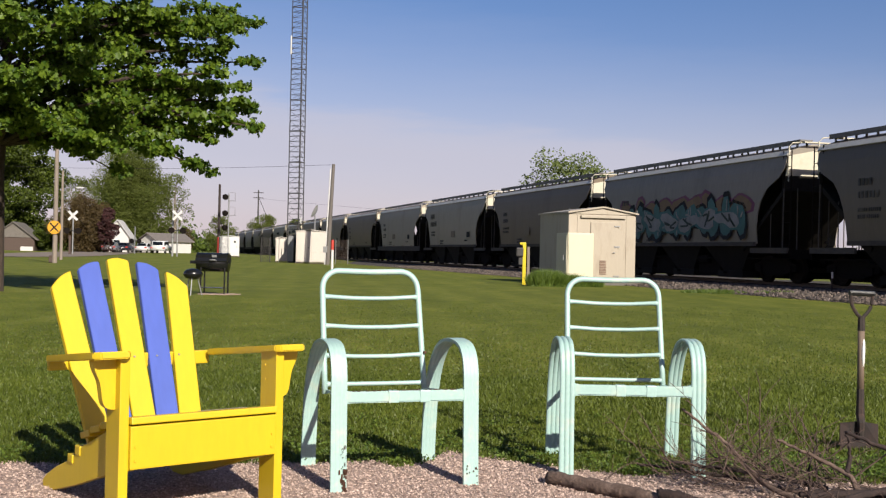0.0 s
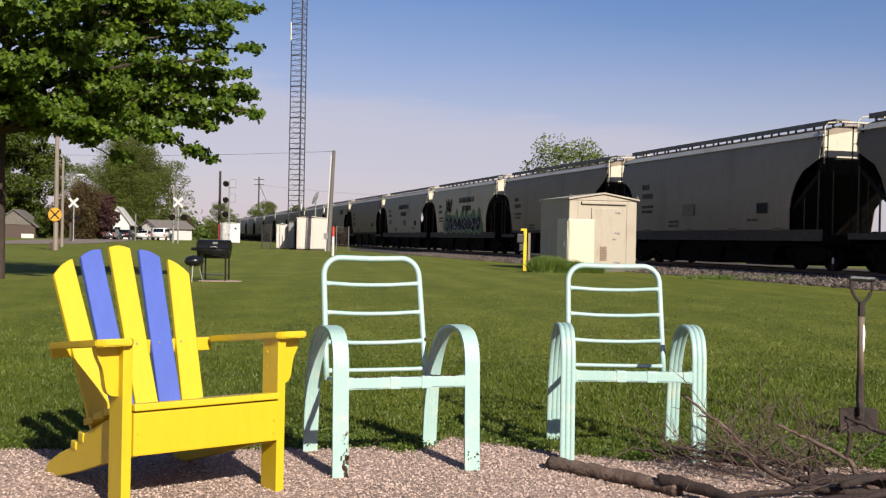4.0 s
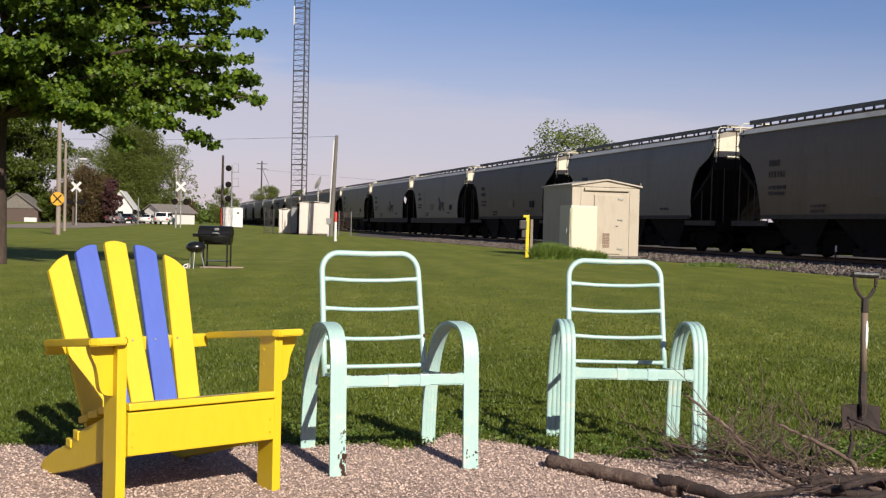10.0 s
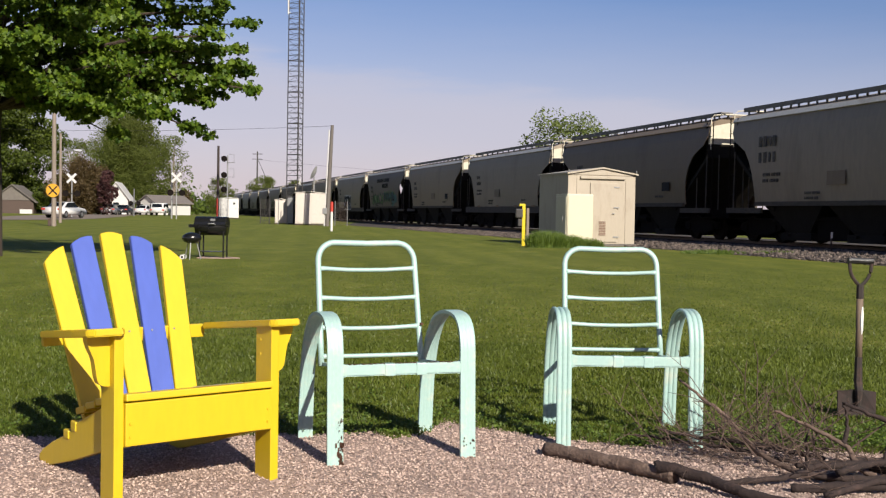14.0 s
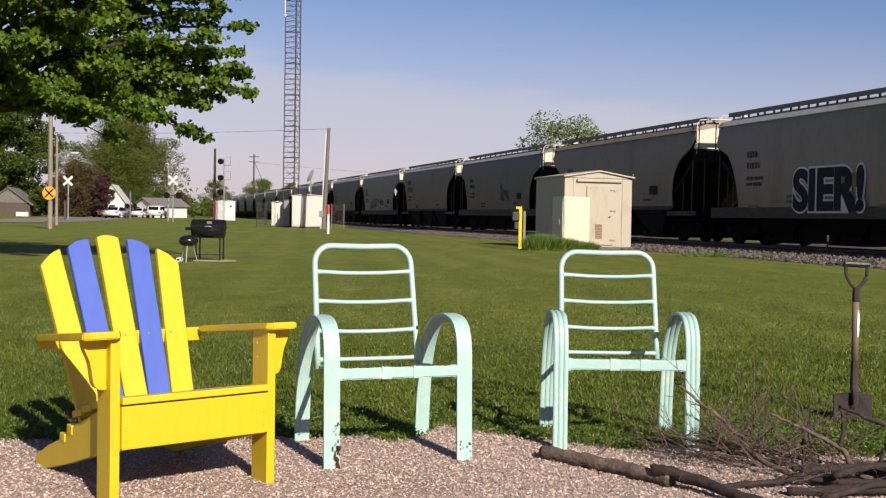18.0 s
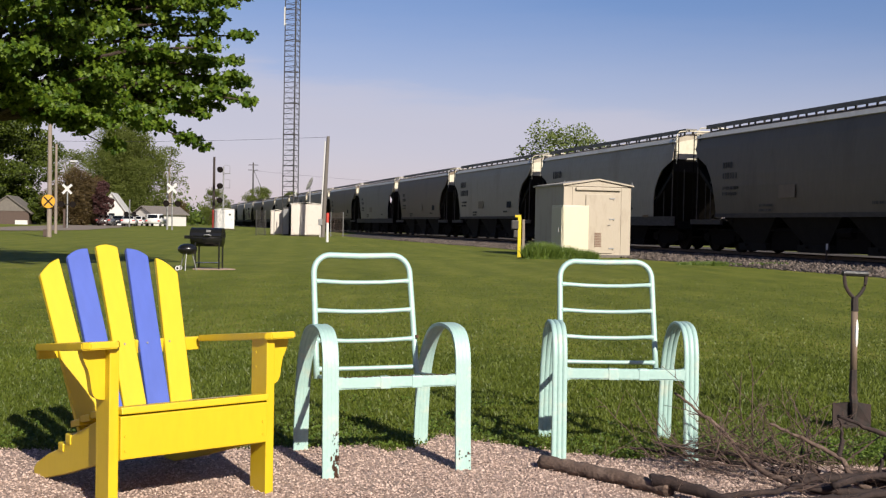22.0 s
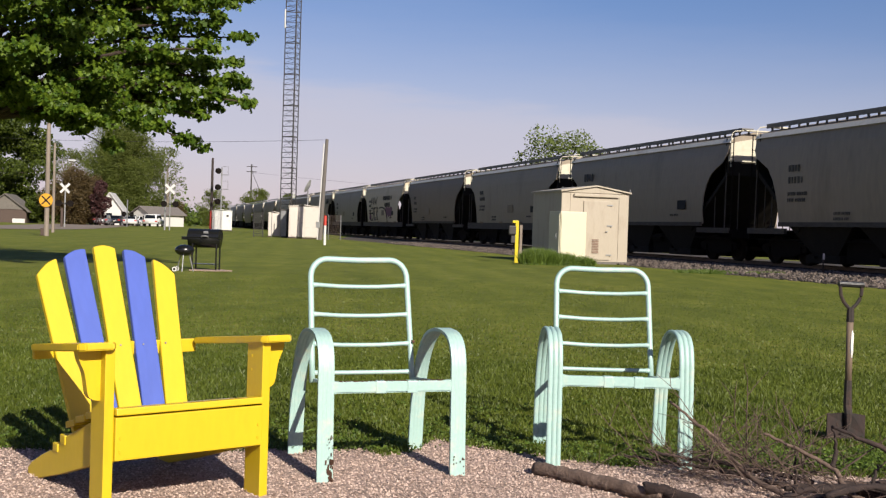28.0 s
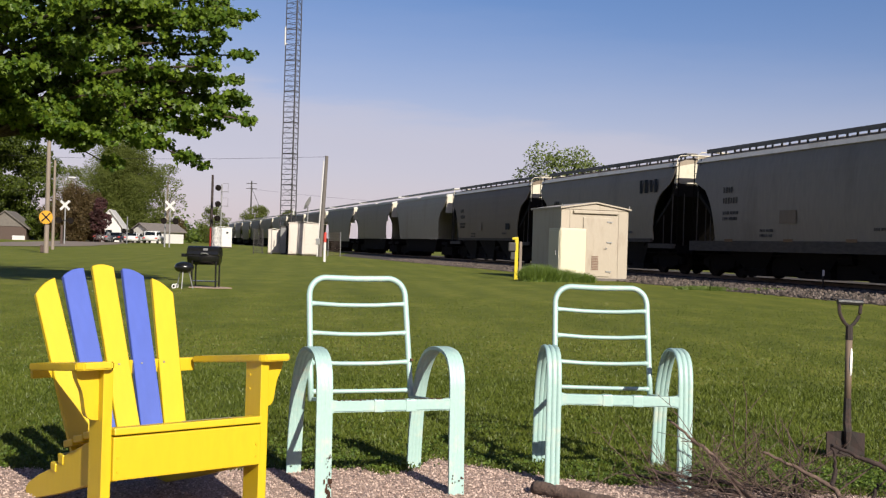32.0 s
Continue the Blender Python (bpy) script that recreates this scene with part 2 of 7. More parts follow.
M = {
    "lawn": lawn_mat(),
    "gravel": mat("gravel", (0.51, 0.365, 0.30), 0.95, vary=0.5, scale=2.2, fine=95, bump=1.0, dist=0.02, second=(0.27, 0.195, 0.165)),
    "ballast": mat("ballast", (0.075, 0.058, 0.048), 0.9, vary=0.6, scale=5, fine=22, bump=1.0, dist=0.06, second=(0.055, 0.043, 0.036)),
    "asphalt": mat("asphalt", (0.26, 0.205, 0.16), 0.9, vary=0.2, scale=0.7, fine=40, bump=0.3),
    "yellow": mat("yellow_paint", (0.82, 0.575, 0.014), 0.42, vary=0.05, scale=9, fine=50, bump=0.12, dist=0.004, second=(0.70, 0.44, 0.012), second_at=(0.6, 0.8), streak=(1, 1, 0.25)),
    "blue": mat("blue_paint", (0.085, 0.14, 0.56), 0.45, vary=0.10, scale=9, fine=50, bump=0.12, dist=0.004, streak=(1, 1, 0.25)),
    "mint": mat("mint_paint", (0.47, 0.69, 0.64), 0.42, vary=0.08, scale=14, fine=70, bump=0.15, dist=0.003, second=(0.60, 0.70, 0.60), second_at=(0.52, 0.7)),
    "rust": mat("rust", (0.10, 0.045, 0.025), 0.9, vary=0.4, scale=20, fine=90),
    "dark_iron": mat("dark_iron", (0.032, 0.021, 0.017), 0.8, 0.0, vary=0.3, scale=20, second=(0.075, 0.036, 0.024), second_at=(0.5, 0.7)),
    "spade_rust": mat("spade_rust", (0.036, 0.018, 0.015), 0.85, 0.0, vary=0.35, scale=14, fine=70, second=(0.012, 0.010, 0.009), second_at=(0.42, 0.6), streak=(1, 1, 0.4)),
    "handle_wood": mat("handle_wood", (0.21, 0.15, 0.105), 0.75, vary=0.35, scale=10, fine=60, streak=(1, 1, 0.12)),
    "bark": mat("bark", (0.065, 0.043, 0.031), 0.95, vary=0.5, scale=9, fine=40, bump=0.8, dist=0.03, second=(0.125, 0.092, 0.068), streak=(1, 1, 0.3)),
    "stick": mat("stick_bark", (0.15, 0.098, 0.075), 0.9, vary=0.4, scale=16, fine=80, bump=0.5, second=(0.26, 0.185, 0.145)),
    "cut_bark": mat("cut_bark", (0.034, 0.019, 0.016), 0.9, vary=0.45, scale=16, fine=80, bump=0.4, second=(0.070, 0.042, 0.034)),
    "twig": mat("twig_bark", (0.125, 0.080, 0.062), 0.9, vary=0.4, scale=16, fine=80),
    "shed": mat("shed_paint", (0.52, 0.45, 0.355), 0.5, vary=0.06, scale=3, fine=30, bump=0.04, second=(0.38, 0.31, 0.235), second_at=(0.5, 0.78), streak=(1, 1, 0.3)),
    "shed_new": mat("cream_paint", (0.80, 0.74, 0.54), 0.45, vary=0.04, scale=3, fine=30, bump=0.03),
    "white": mat("white_paint", (0.78, 0.77, 0.74), 0.5, vary=0.08, scale=4, fine=40, bump=0.05, second=(0.60, 0.57, 0.52), second_at=(0.6, 0.8)),
    "cabinet": mat("cabinet_paint", (0.74, 0.67, 0.60), 0.55, vary=0.08, scale=3, second=(0.48, 0.43, 0.38), second_at=(0.55, 0.8)),
    "brown": mat("brown_wall", (0.095, 0.062, 0.048), 0.8, vary=0.25),
    "safety_yellow": mat("safety_yellow", (0.80, 0.62, 0.01), 0.45, vary=0.06),
    "red": mat("red_paint", (0.62, 0.05, 0.03), 0.5, vary=0.1),
    "orange": mat("orange_sign", (0.85, 0.42, 0.03), 0.5, vary=0.05),
    "black": mat("black_paint", (0.018, 0.018, 0.019), 0.4, vary=0.25, second=(0.035, 0.03, 0.028)),
    "grill": mat("grill_enamel", (0.012, 0.012, 0.013), 0.25, vary=0.25),
    "steel": mat("galvanised", (0.38, 0.38, 0.38), 0.5, 0.6, vary=0.2),
    "tower": mat("tower_steel", (0.065, 0.06, 0.058), 0.6, 0.3, vary=0.25),
    "rail": mat("rail_steel", (0.22, 0.15, 0.11), 0.6, 0.5, vary=0.3),
    "sleeper": mat("sleeper_wood", (0.03, 0.025, 0.021), 0.95, vary=0.4),
    "pole_grey": mat("pole_grey", (0.165, 0.145, 0.13), 0.85, vary=0.3, scale=4, fine=40, streak=(1, 1, 0.1)),
    "roof_pale": mat("roof_pale", (0.18, 0.16, 0.14), 0.9, vary=0.25, scale=2, fine=16),
    "pole_wood": mat("pole_wood", (0.30, 0.245, 0.20), 0.85, vary=0.3, scale=4, fine=40, streak=(1, 1, 0.1)),
    "glass": mat("dark_glass", (0.02, 0.025, 0.03), 0.08, vary=0.1, bump=0),
    "roof_shingle": mat("roof_shingle", (0.20, 0.175, 0.16), 0.9, vary=0.3, scale=3, fine=20),
    "siding": mat("siding", (0.74, 0.72, 0.69), 0.7, vary=0.08),
    "brick": mat("brick_wall", (0.30, 0.19, 0.14), 0.85, vary=0.3),
    "car_white": mat("car_white", (0.80, 0.80, 0.80), 0.25, vary=0.03, bump=0),
    "car_dark": mat("car_dark", (0.022, 0.025, 0.032), 0.3, vary=0.05, bump=0),
    "car_silver": mat("car_silver", (0.35, 0.36, 0.38), 0.3, 0.4, vary=0.05, bump=0),
    "rubber": mat("rubber", (0.02, 0.02, 0.02), 0.85, vary=0.2),
    "grass_blade": blade_mat(),
    "grass_short": blade_mat("grass_short", 0.15),
    "weed": leaf_mat("weed_leaf", (0.20, 0.29, 0.04), (0.06, 0.11, 0.014), 0.35),
    "maple": leaf_mat("maple_leaf", (0.235, 0.345, 0.030), (0.055, 0.125, 0.012), 0.42),
    "tree_far": leaf_mat("far_leaf", (0.17, 0.24, 0.035), (0.065, 0.105, 0.016), 0.4),
    "tree_deep": leaf_mat("deep_leaf", (0.150, 0.205, 0.020), (0.036, 0.058, 0.007), 0.42),
    "tree_fresh": leaf_mat("fresh_leaf", (0.26, 0.32, 0.09), (0.15, 0.20, 0.05), 0.45),
    "tree_pale": leaf_mat("pale_leaf", (0.275, 0.325, 0.070), (0.150, 0.190, 0.036), 0.58),
    "tree_maroon": leaf_mat("maroon_leaf", (0.225, 0.160, 0.062), (0.120, 0.080, 0.034), 0.55),
    "tree_plum": leaf_mat("plum_leaf", (0.12, 0.045, 0.045), (0.06, 0.03, 0.026), 0.3),
    "pebble": leaf_mat("pebble", (0.88, 0.665, 0.56), (0.25, 0.17, 0.14), 0.0),
    "ballast_stone": leaf_mat("ballast_stone", (0.24, 0.19, 0.16), (0.018, 0.014, 0.012), 0.0),
}
BODY = {}
for key, c, c2 in (("grey", (0.190, 0.178, 0.160), (0.125, 0.112, 0.096)), ("blue_grey", (0.168, 0.168, 0.168), (0.11, 0.105, 0.098)),
                   ("taupe", (0.112, 0.094, 0.074), (0.075, 0.060, 0.045)), ("tan", (0.18, 0.158, 0.125), (0.11, 0.092, 0.07)),
                   ("cream", (0.40, 0.38, 0.32), (0.27, 0.245, 0.195)), ("dark", (0.085, 0.078, 0.068), (0.055, 0.048, 0.040)),
                   ("light", (0.25, 0.25, 0.235), (0.17, 0.16, 0.145))):
    c, c2 = [(q[0] * 1.12, q[1] * 0.97, q[2] * 0.79) for q in (c, c2)]   # warmed to offset the blue sky light on the shaded sides
    BODY[key] = mat("hopper_" + key, c, 0.55, vary=0.12, scale=0.8, fine=9, bump=0.08, dist=0.02, second=c2, second_at=(0.5, 0.75), streak=(1, 1, 0.25))
# near black: shade under the wagons is put into the colour
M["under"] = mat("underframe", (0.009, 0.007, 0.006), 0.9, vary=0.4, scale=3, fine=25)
M["sill"] = mat("grimy_sill", (0.080, 0.070, 0.060), 0.8, vary=0.3, scale=1.2, fine=14, second=(0.06, 0.05, 0.04), streak=(1, 0.3, 1))
# shade of the bays and end recesses put into the colour
M["bay"] = mat("bay_shade", (0.016, 0.014, 0.012), 0.8, vary=0.35, scale=2, fine=20)
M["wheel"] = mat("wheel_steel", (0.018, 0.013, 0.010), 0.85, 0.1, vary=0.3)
for key in ("under", "wheel", "bay", "sill"):   # gloss taken off so the shaded underside stays near black
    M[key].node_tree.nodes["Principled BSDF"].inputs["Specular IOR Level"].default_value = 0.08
# roof edge pale because its slope faces the sun; the light is painted in
M["roofwhite"] = mat("roof_edge_sunlit", (0.70, 0.69, 0.66), 0.55, vary=0.15, scale=1, fine=9, second=(0.38, 0.34, 0.29))
M["roofrust"] = mat("roof_edge_rust", (0.42, 0.32, 0.22), 0.6, vary=0.2, scale=1, fine=9, second=(0.26, 0.16, 0.09))
M["board"] = mat("running_board", (0.12, 0.115, 0.11), 0.6, 0.3, vary=0.3)
# sunlight on the wagon ends put into the colour
M["endwhite"] = mat("end_sunlit", (0.72, 0.66, 0.52), 0.55, vary=0.10, scale=1.2, fine=9, second=(0.60, 0.52, 0.38))
M["ink"] = mat("lettering_black", (0.012, 0.012, 0.013), 0.95, vary=0.3)
M["ink_worn"] = mat("lettering_worn", (0.066, 0.060, 0.053), 0.95, vary=0.4, scale=3, second=(0.11, 0.10, 0.088), second_at=(0.5, 0.7))
M["ink_pale"] = mat("lettering_white", (0.55, 0.55, 0.55), 0.6, vary=0.2)
M["spray_pale"] = mat("spray_pale", (0.20, 0.20, 0.19), 0.7, vary=0.4, scale=2)
M["teal"] = mat("spray_teal", (0.025, 0.105, 0.10), 0.6, vary=0.4, scale=2)
M["green_spray"] = mat("spray_green", (0.06, 0.14, 0.03), 0.6, vary=0.4, scale=2)
M["spray_dark"] = mat("spray_dark", (0.016, 0.030, 0.020), 0.7, vary=0.4, scale=2)
M["purple"] = mat("spray_purple", (0.13, 0.028, 0.075), 0.6, vary=0.4, scale=2)
M["ochre"] = mat("spray_ochre", (0.15, 0.085, 0.035), 0.6, vary=0.4, scale=2)

# ---- small builders ----


def thing(name, m, label="", category="", group="", kind=""):
    ob = new(name)
    ob.empty_display_size = 0.2
    ob.matrix_basis = m
    return tagged(ob, label, category, group, kind)


def part(name, bm, material, parent=None, label="", smooth=False):
    me = bpy.data.meshes.new(name)
    bm.normal_update()
    bm.to_mesh(me)
    bm.free()
    me.materials.append(material)
    if smooth:
        me.polygons.foreach_set("use_smooth", [True] * len(me.polygons))
    ob = new(name, me)
    ob.parent = parent
    if label:
        ob["label"] = label
    return ob


def again(ob, m, parent=None):
    """Another part on the same mesh."""
    o = ob.copy()
    scene.collection.objects.link(o)
    o.parent = parent if parent is not None else ob.parent
    o.matrix_basis = m
    return o


def box(bm, c, s, m=None, bevel=0.0):
    v = [bm.verts.new((c[0] + i * s[0] / 2, c[1] + j * s[1] / 2, c[2] + k * s[2] / 2)) for i in (-1, 1) for j in (-1, 1) for k in (-1, 1)]
    faces = [bm.faces.new([v[i] for i in q]) for q in ((0, 1, 3, 2), (4, 6, 7, 5), (0, 4, 5, 1), (2, 3, 7, 6), (0, 2, 6, 4), (1, 5, 7, 3))]
    if bevel:
        edges = {e for f in faces for e in f.edges}
        r = bmesh.ops.bevel(bm, geom=list(edges), offset=bevel, segments=2, affect="EDGES", profile=0.6)
        v = list({w for f in r["faces"] for w in f.verts})
    if m is not None:
        bmesh.ops.transform(bm, matrix=m, verts=v)
    return bm


def tube(bm, pts, r, n=6, flat=None, up=Vector((0, 0, 1)), closed_ends=True):
    """A round bar along pts (radius r or one radius a point); flat=(width, thickness) makes it a strap whose width lies along `up` cross the way."""
    pts = [Vector(p) for p in pts]
    rings = []
    for i, p in enumerate(pts):
        a, b = pts[max(0, i - 1)], pts[min(len(pts) - 1, i + 1)]
        t = (b - a).normalized()
        ref = up if abs(t.dot(up)) < 0.95 else Vector((1, 0, 0))
        s = t.cross(ref).normalized()
        u = s.cross(t).normalized()
        rad = r[i] if isinstance(r, (list, tuple)) else r
        if flat:
            w, h = flat
            off = [(-w / 2, -h / 2), (w / 2, -h / 2), (w / 2, h / 2), (-w / 2, h / 2)]
            rings.append([bm.verts.new(p + s * x + u * y) for x, y in off])
        else:
            rings.append([bm.verts.new(p + (s * math.cos(2 * math.pi * k / n) + u * math.sin(2 * math.pi * k / n)) * rad) for k in range(n)])
    k = len(rings[0])
    for a, b in zip(rings, rings[1:]):
        for i in range(k):
            bm.faces.new((a[i], a[(i + 1) % k], b[(i + 1) % k], b[i]))
    if closed_ends:
        bm.faces.new(rings[0][::-1])
        bm.faces.new(rings[-1])
    return bm


def prism(bm, outline, lo, hi, axis="x"):
    """A plate: the outline (a list of pairs) drawn out from lo to hi along an axis."""
    def at(p, w):
        return {"x": (w, p[0], p[1]), "y": (p[0], w, p[1]), "z": (p[0], p[1], w)}[axis]
    a = [bm.verts.new(at(p, lo)) for p in outline]
    b = [bm.verts.new(at(p, hi)) for p in outline]
    n = len(a)
    bm.faces.new(a[::-1])
    bm.faces.new(b)
    for i in range(n):
        bm.faces.new((a[i], a[(i + 1) % n], b[(i + 1) % n], b[i]))
    bmesh.ops.recalc_face_normals(bm, faces=bm.faces[:])
    return bm


def B():
    return bmesh.new()


def soup(name, verts, faces, material, parent=None):
    """A mesh of many small pieces from arrays."""
    me = bpy.data.meshes.new(name)
    me.from_pydata(verts, [], faces)
    me.materials.append(material)
    ob = new(name, me)
    ob.parent = parent
    return ob


def arc(cx, cz, r, a0, a1, n):
    return [(cx + r * math.cos(radians(a0 + (a1 - a0) * i / n)), cz + r * math.sin(radians(a0 + (a1 - a0) * i / n))) for i in range(n + 1)]


def smooth_path(pts, n=6):
    """Catmull-Rom through pts."""
    pts = [Vector(p) for p in pts]
    out = []
    for i in range(len(pts) - 1):
        p0, p1, p2, p3 = pts[max(i - 1, 0)], pts[i], pts[i + 1], pts[min(i + 2, len(pts) - 1)]
        for k in range(n):
            t = k / n
            out.append(0.5 * ((2 * p1) + (p2 - p0) * t + (2 * p0 - 5 * p1 + 4 * p2 - p3) * t * t + (3 * p1 - p0 - 3 * p2 + p3) * t ** 3))
    out.append(pts[-1])
    return out


def smooth_outline(pts, n=4):
    """An outline of pairs with its corners rounded into curves."""
    return [(p.x, p.y) for p in smooth_path([(x, y, 0) for x, y in pts], n)]


# ---- the plan: lawn, gravel seat, track ----
TRACK_TURN = 15.27
ALONG = Vector((-0.2633, 0.9647, 0))     # along the track, away
ACROSS = Vector((0.9647, 0.2633, 0))     # away from the lawn
TRACK_OFF, RAIL_TOP = 21.45, 0.18


def step(v, a, b):
    t = min(1, max(0, (v - a) / (b - a)))
    return t * t * (3 - 2 * t)


def ground_z(x, y):
    return -0.05 * step(y, 8, 25) + 0.17 * step(y, 85, 110)


def at_ground(x, y, lift=0.0):
    return (x, y, ground_z(x, y) + lift)


def track_pose(s, off=TRACK_OFF, z=RAIL_TOP):
    p = ACROSS * off + ALONG * s
    return pose(p.x, p.y, z, 0, 0, TRACK_TURN)


def spaced(lo, hi, fine, centre, n):
    k = np.linspace(-1, 1, n)
    v = np.sign(k) * (np.abs(k) ** 4)
    return [centre + (v_ * (hi - centre) if v_ > 0 else v_ * (centre - lo)) + k_ * fine for v_, k_ in zip(v, k)]


xs = spaced(-2600, 2600, 40, 0, 81)
ys = spaced(-2600, 2600, 110, 60, 101)
gv = [(x, y, ground_z(x, y)) for y in ys for x in xs]
gf = [(j * 81 + i, j * 81 + i + 1, (j + 1) * 81 + i + 1, (j + 1) * 81 + i) for j in range(100) for i in range(80)]
ground = soup("ground", gv, gf, M["lawn"])
ground.data.polygons.foreach_set("use_smooth", [True] * len(gf))
tagged(ground, "mown green lawn that runs out to the horizon", "lawn", kind="structure")


EDGE_X = (-6.0, -2.4, -1.66, -1.1, -0.57, -0.31, -0.18, -0.07, 0.03, 0.12, 0.31, 0.50, 0.66, 0.82, 0.99, 1.27, 1.64, 2.4, 6.0)
EDGE_Y = (4.30, 4.46, 4.46, 4.52, 4.60, 4.67, 4.56, 4.66, 4.92, 4.84, 4.74, 4.62, 4.52, 4.48, 4.54, 4.46, 4.40, 4.44, 4.5)


def gravel_edge(x):
    """Where the gravel gives way to grass, scuffed back behind the chairs."""
    return float(np.interp(x, EDGE_X, EDGE_Y)) + 0.04 * noise.noise((x * 5, 0, 0)) + 0.035 * noise.noise((x * 14, 3, 0))


bm = B()
gx = [-6 + 0.03 * i for i in range(401)]
top = [bm.verts.new((x, gravel_edge(x), 0.006)) for x in gx]
low = [bm.verts.new((x, -6, 0.006)) for x in gx]
for i in range(400):
    bm.faces.new((low[i], low[i + 1], top[i + 1], top[i]))
gravel = part("gravel_bed", bm, M["gravel"])
tagged(gravel, "pinkish grey pea gravel under the chairs", "gravel", kind="structure")

# road on the far left
bm = B()
mid = smooth_path([(-130, 60, 0), (-75, 72, 0), (-48, 79, 0), (-36, 92, 0), (-37.5, 112, 0), (-43, 135, 0), (-49, 165, 0), (-54, 230, 0)], 10)
l_, r_ = [], []
for i, p in enumerate(mid):
    t = (mid[min(i + 1, len(mid) - 1)] - mid[max(i - 1, 0)]).normalized()
    s = Vector((t.y, -t.x, 0)) * 4.6
    l_.append(bm.verts.new(at_ground(p.x - s.x, p.y - s.y, 0.03)))
    r_.append(bm.verts.new(at_ground(p.x + s.x, p.y + s.y, 0.03)))
for i in range(len(mid) - 1):
    bm.faces.new((r_[i], r_[i + 1], l_[i + 1], l_[i]))
tagged(part("road", bm, M["asphalt"]), "pale grey asphalt road curving away", "road", kind="structure")

# ballast bank with rails and sleepers, along the track
bank = track_pose(0, TRACK_OFF, 0)
bm = B()
prof = [(-6.2, -0.10), (-5.1, -0.03), (-3.4, 0.03), (-2.0, 0.07), (-1.5, 0.085), (1.5, 0.085), (2.4, 0.16), (3.4, 0.17), (6, -0.06), (7, -0.3)]
secs = []
for s in [-60 + 2.0 * i for i in range(90)] + [125 + 20 * i for i in range(45)]:
    secs.append([bm.verts.new((a + 0.10 * noise.noise((s * 0.8, a, 2)), s, b + 0.03 * noise.noise((s * 0.9, a * 2, 0)))) for a, b in prof])
for a, b in zip(secs, secs[1:]):
    for i in range(len(prof) - 1):
        bm.faces.new((a[i], a[i + 1], b[i + 1], b[i]))
ballast = part("ballast_bed", bm, M["ballast"], smooth=True)
ballast.matrix_basis = bank
tagged(ballast, "bank of grey crushed stone under the railway track", "ballast", kind="structure")
track = thing("railway_track", track_pose(0, TRACK_OFF, 0), "steel rails on dark wooden sleepers in grey ballast", "railway track", kind="structure")
for off in (-0.75, 0.75):
    bm = B()
    z = RAIL_TOP
    prism(bm, [(off - 0.07, z - 0.15), (off + 0.07, z - 0.15), (off + 0.012, z - 0.12), (off + 0.012, z - 0.04), (off + 0.035, z - 0.03), (off + 0.035, z), (off - 0.035, z), (off - 0.035, z - 0.03), (off - 0.012, z - 0.04), (off - 0.012, z - 0.12)], -60, 1180, "y")
    part("rail", bm, M["rail"], track)
bm = B()
box(bm, (0, 0, 0.0), (2.6, 0.22, 0.18))
first = part("sleeper", bm, M["sleeper"], track)
first.location = (0, 10, 0.02)
for i in range(1, 160):
    again(first, pose(random.uniform(-0.03, 0.03), 10 + 0.55 * i, 0.02, 0, 0, random.uniform(-1, 1)))

# ---- the train: covered hopper wagons ----
PITCH = 16.06
LETTER = {}


def hopper_side(kind, sign):
    """One curved side sheet: cut back in a quarter curve at each end."""
    bm = B()
    bot = 1.02 if kind == "sill" else 1.30
    levels = [bot, bot + 0.35, 1.9, 2.3, 2.7, 3.1, 3.45, 3.75, 4.0, 4.16]
    rows = []
    for z in levels:
        f = (z - bot) / (4.16 - bot)
        half = 5.58 + 1.57 * (1 - math.sqrt(max(0, 1 - min(1, f / 0.76) ** 2.4))) if f < 0.76 else 7.15
        bulge = 1.52 + 0.09 * math.sin(min(1, f / 0.9) * math.pi) - (0.10 * max(0, (f - 0.8) / 0.2) ** 2)
        n = 24
        rows.append([bm.verts.new((sign * bulge, -half + 2 * half * i / n, z)) for i in range(n + 1)])
    for a, b in zip(rows, rows[1:]):
        for i in range(24):
            bm.faces.new((a[i], a[i + 1], b[i + 1], b[i]))
    bmesh.ops.recalc_face_normals(bm, faces=bm.faces[:])
    bmesh.ops.solidify(bm, geom=bm.faces[:], thickness=0.03)
    return bm


def wheel_set(parent, y):
    bm = B()
    for sx in (-1, 1):
        ring = [(sx * 0.72, 0.44), (sx * 0.70, 0.475), (sx * 0.69, 0.475), (sx * 0.69, 0.455), (sx * 0.83, 0.45), (sx * 0.83, 0.37), (sx * 0.78, 0.34), (sx * 0.78, 0.13), (sx * 0.86, 0.12), (sx * 0.86, 0.0)]
        n = 20
        rings = [[bm.verts.new((x, r * math.cos(2 * math.pi * k / n), r * math.sin(2 * math.pi * k / n))) for k in range(n)] for x, r in ring[:-1]]
        for a, b in zip(rings, rings[1:]):
            for k in range(n):
                bm.faces.new((a[k], a[(k + 1) % n], b[(k + 1) % n], b[k]))
        bm.faces.new(rings[-1])
        bm.faces.new(rings[0][::-1])
    tube(bm, [(-1.0, 0, 0), (1.0, 0, 0)], 0.08, 8)
    w = part("wheelset", bm, M["wheel"], parent, "steel wheel pair on its axle")
    w.location = (0, y, 0.455)
    return w


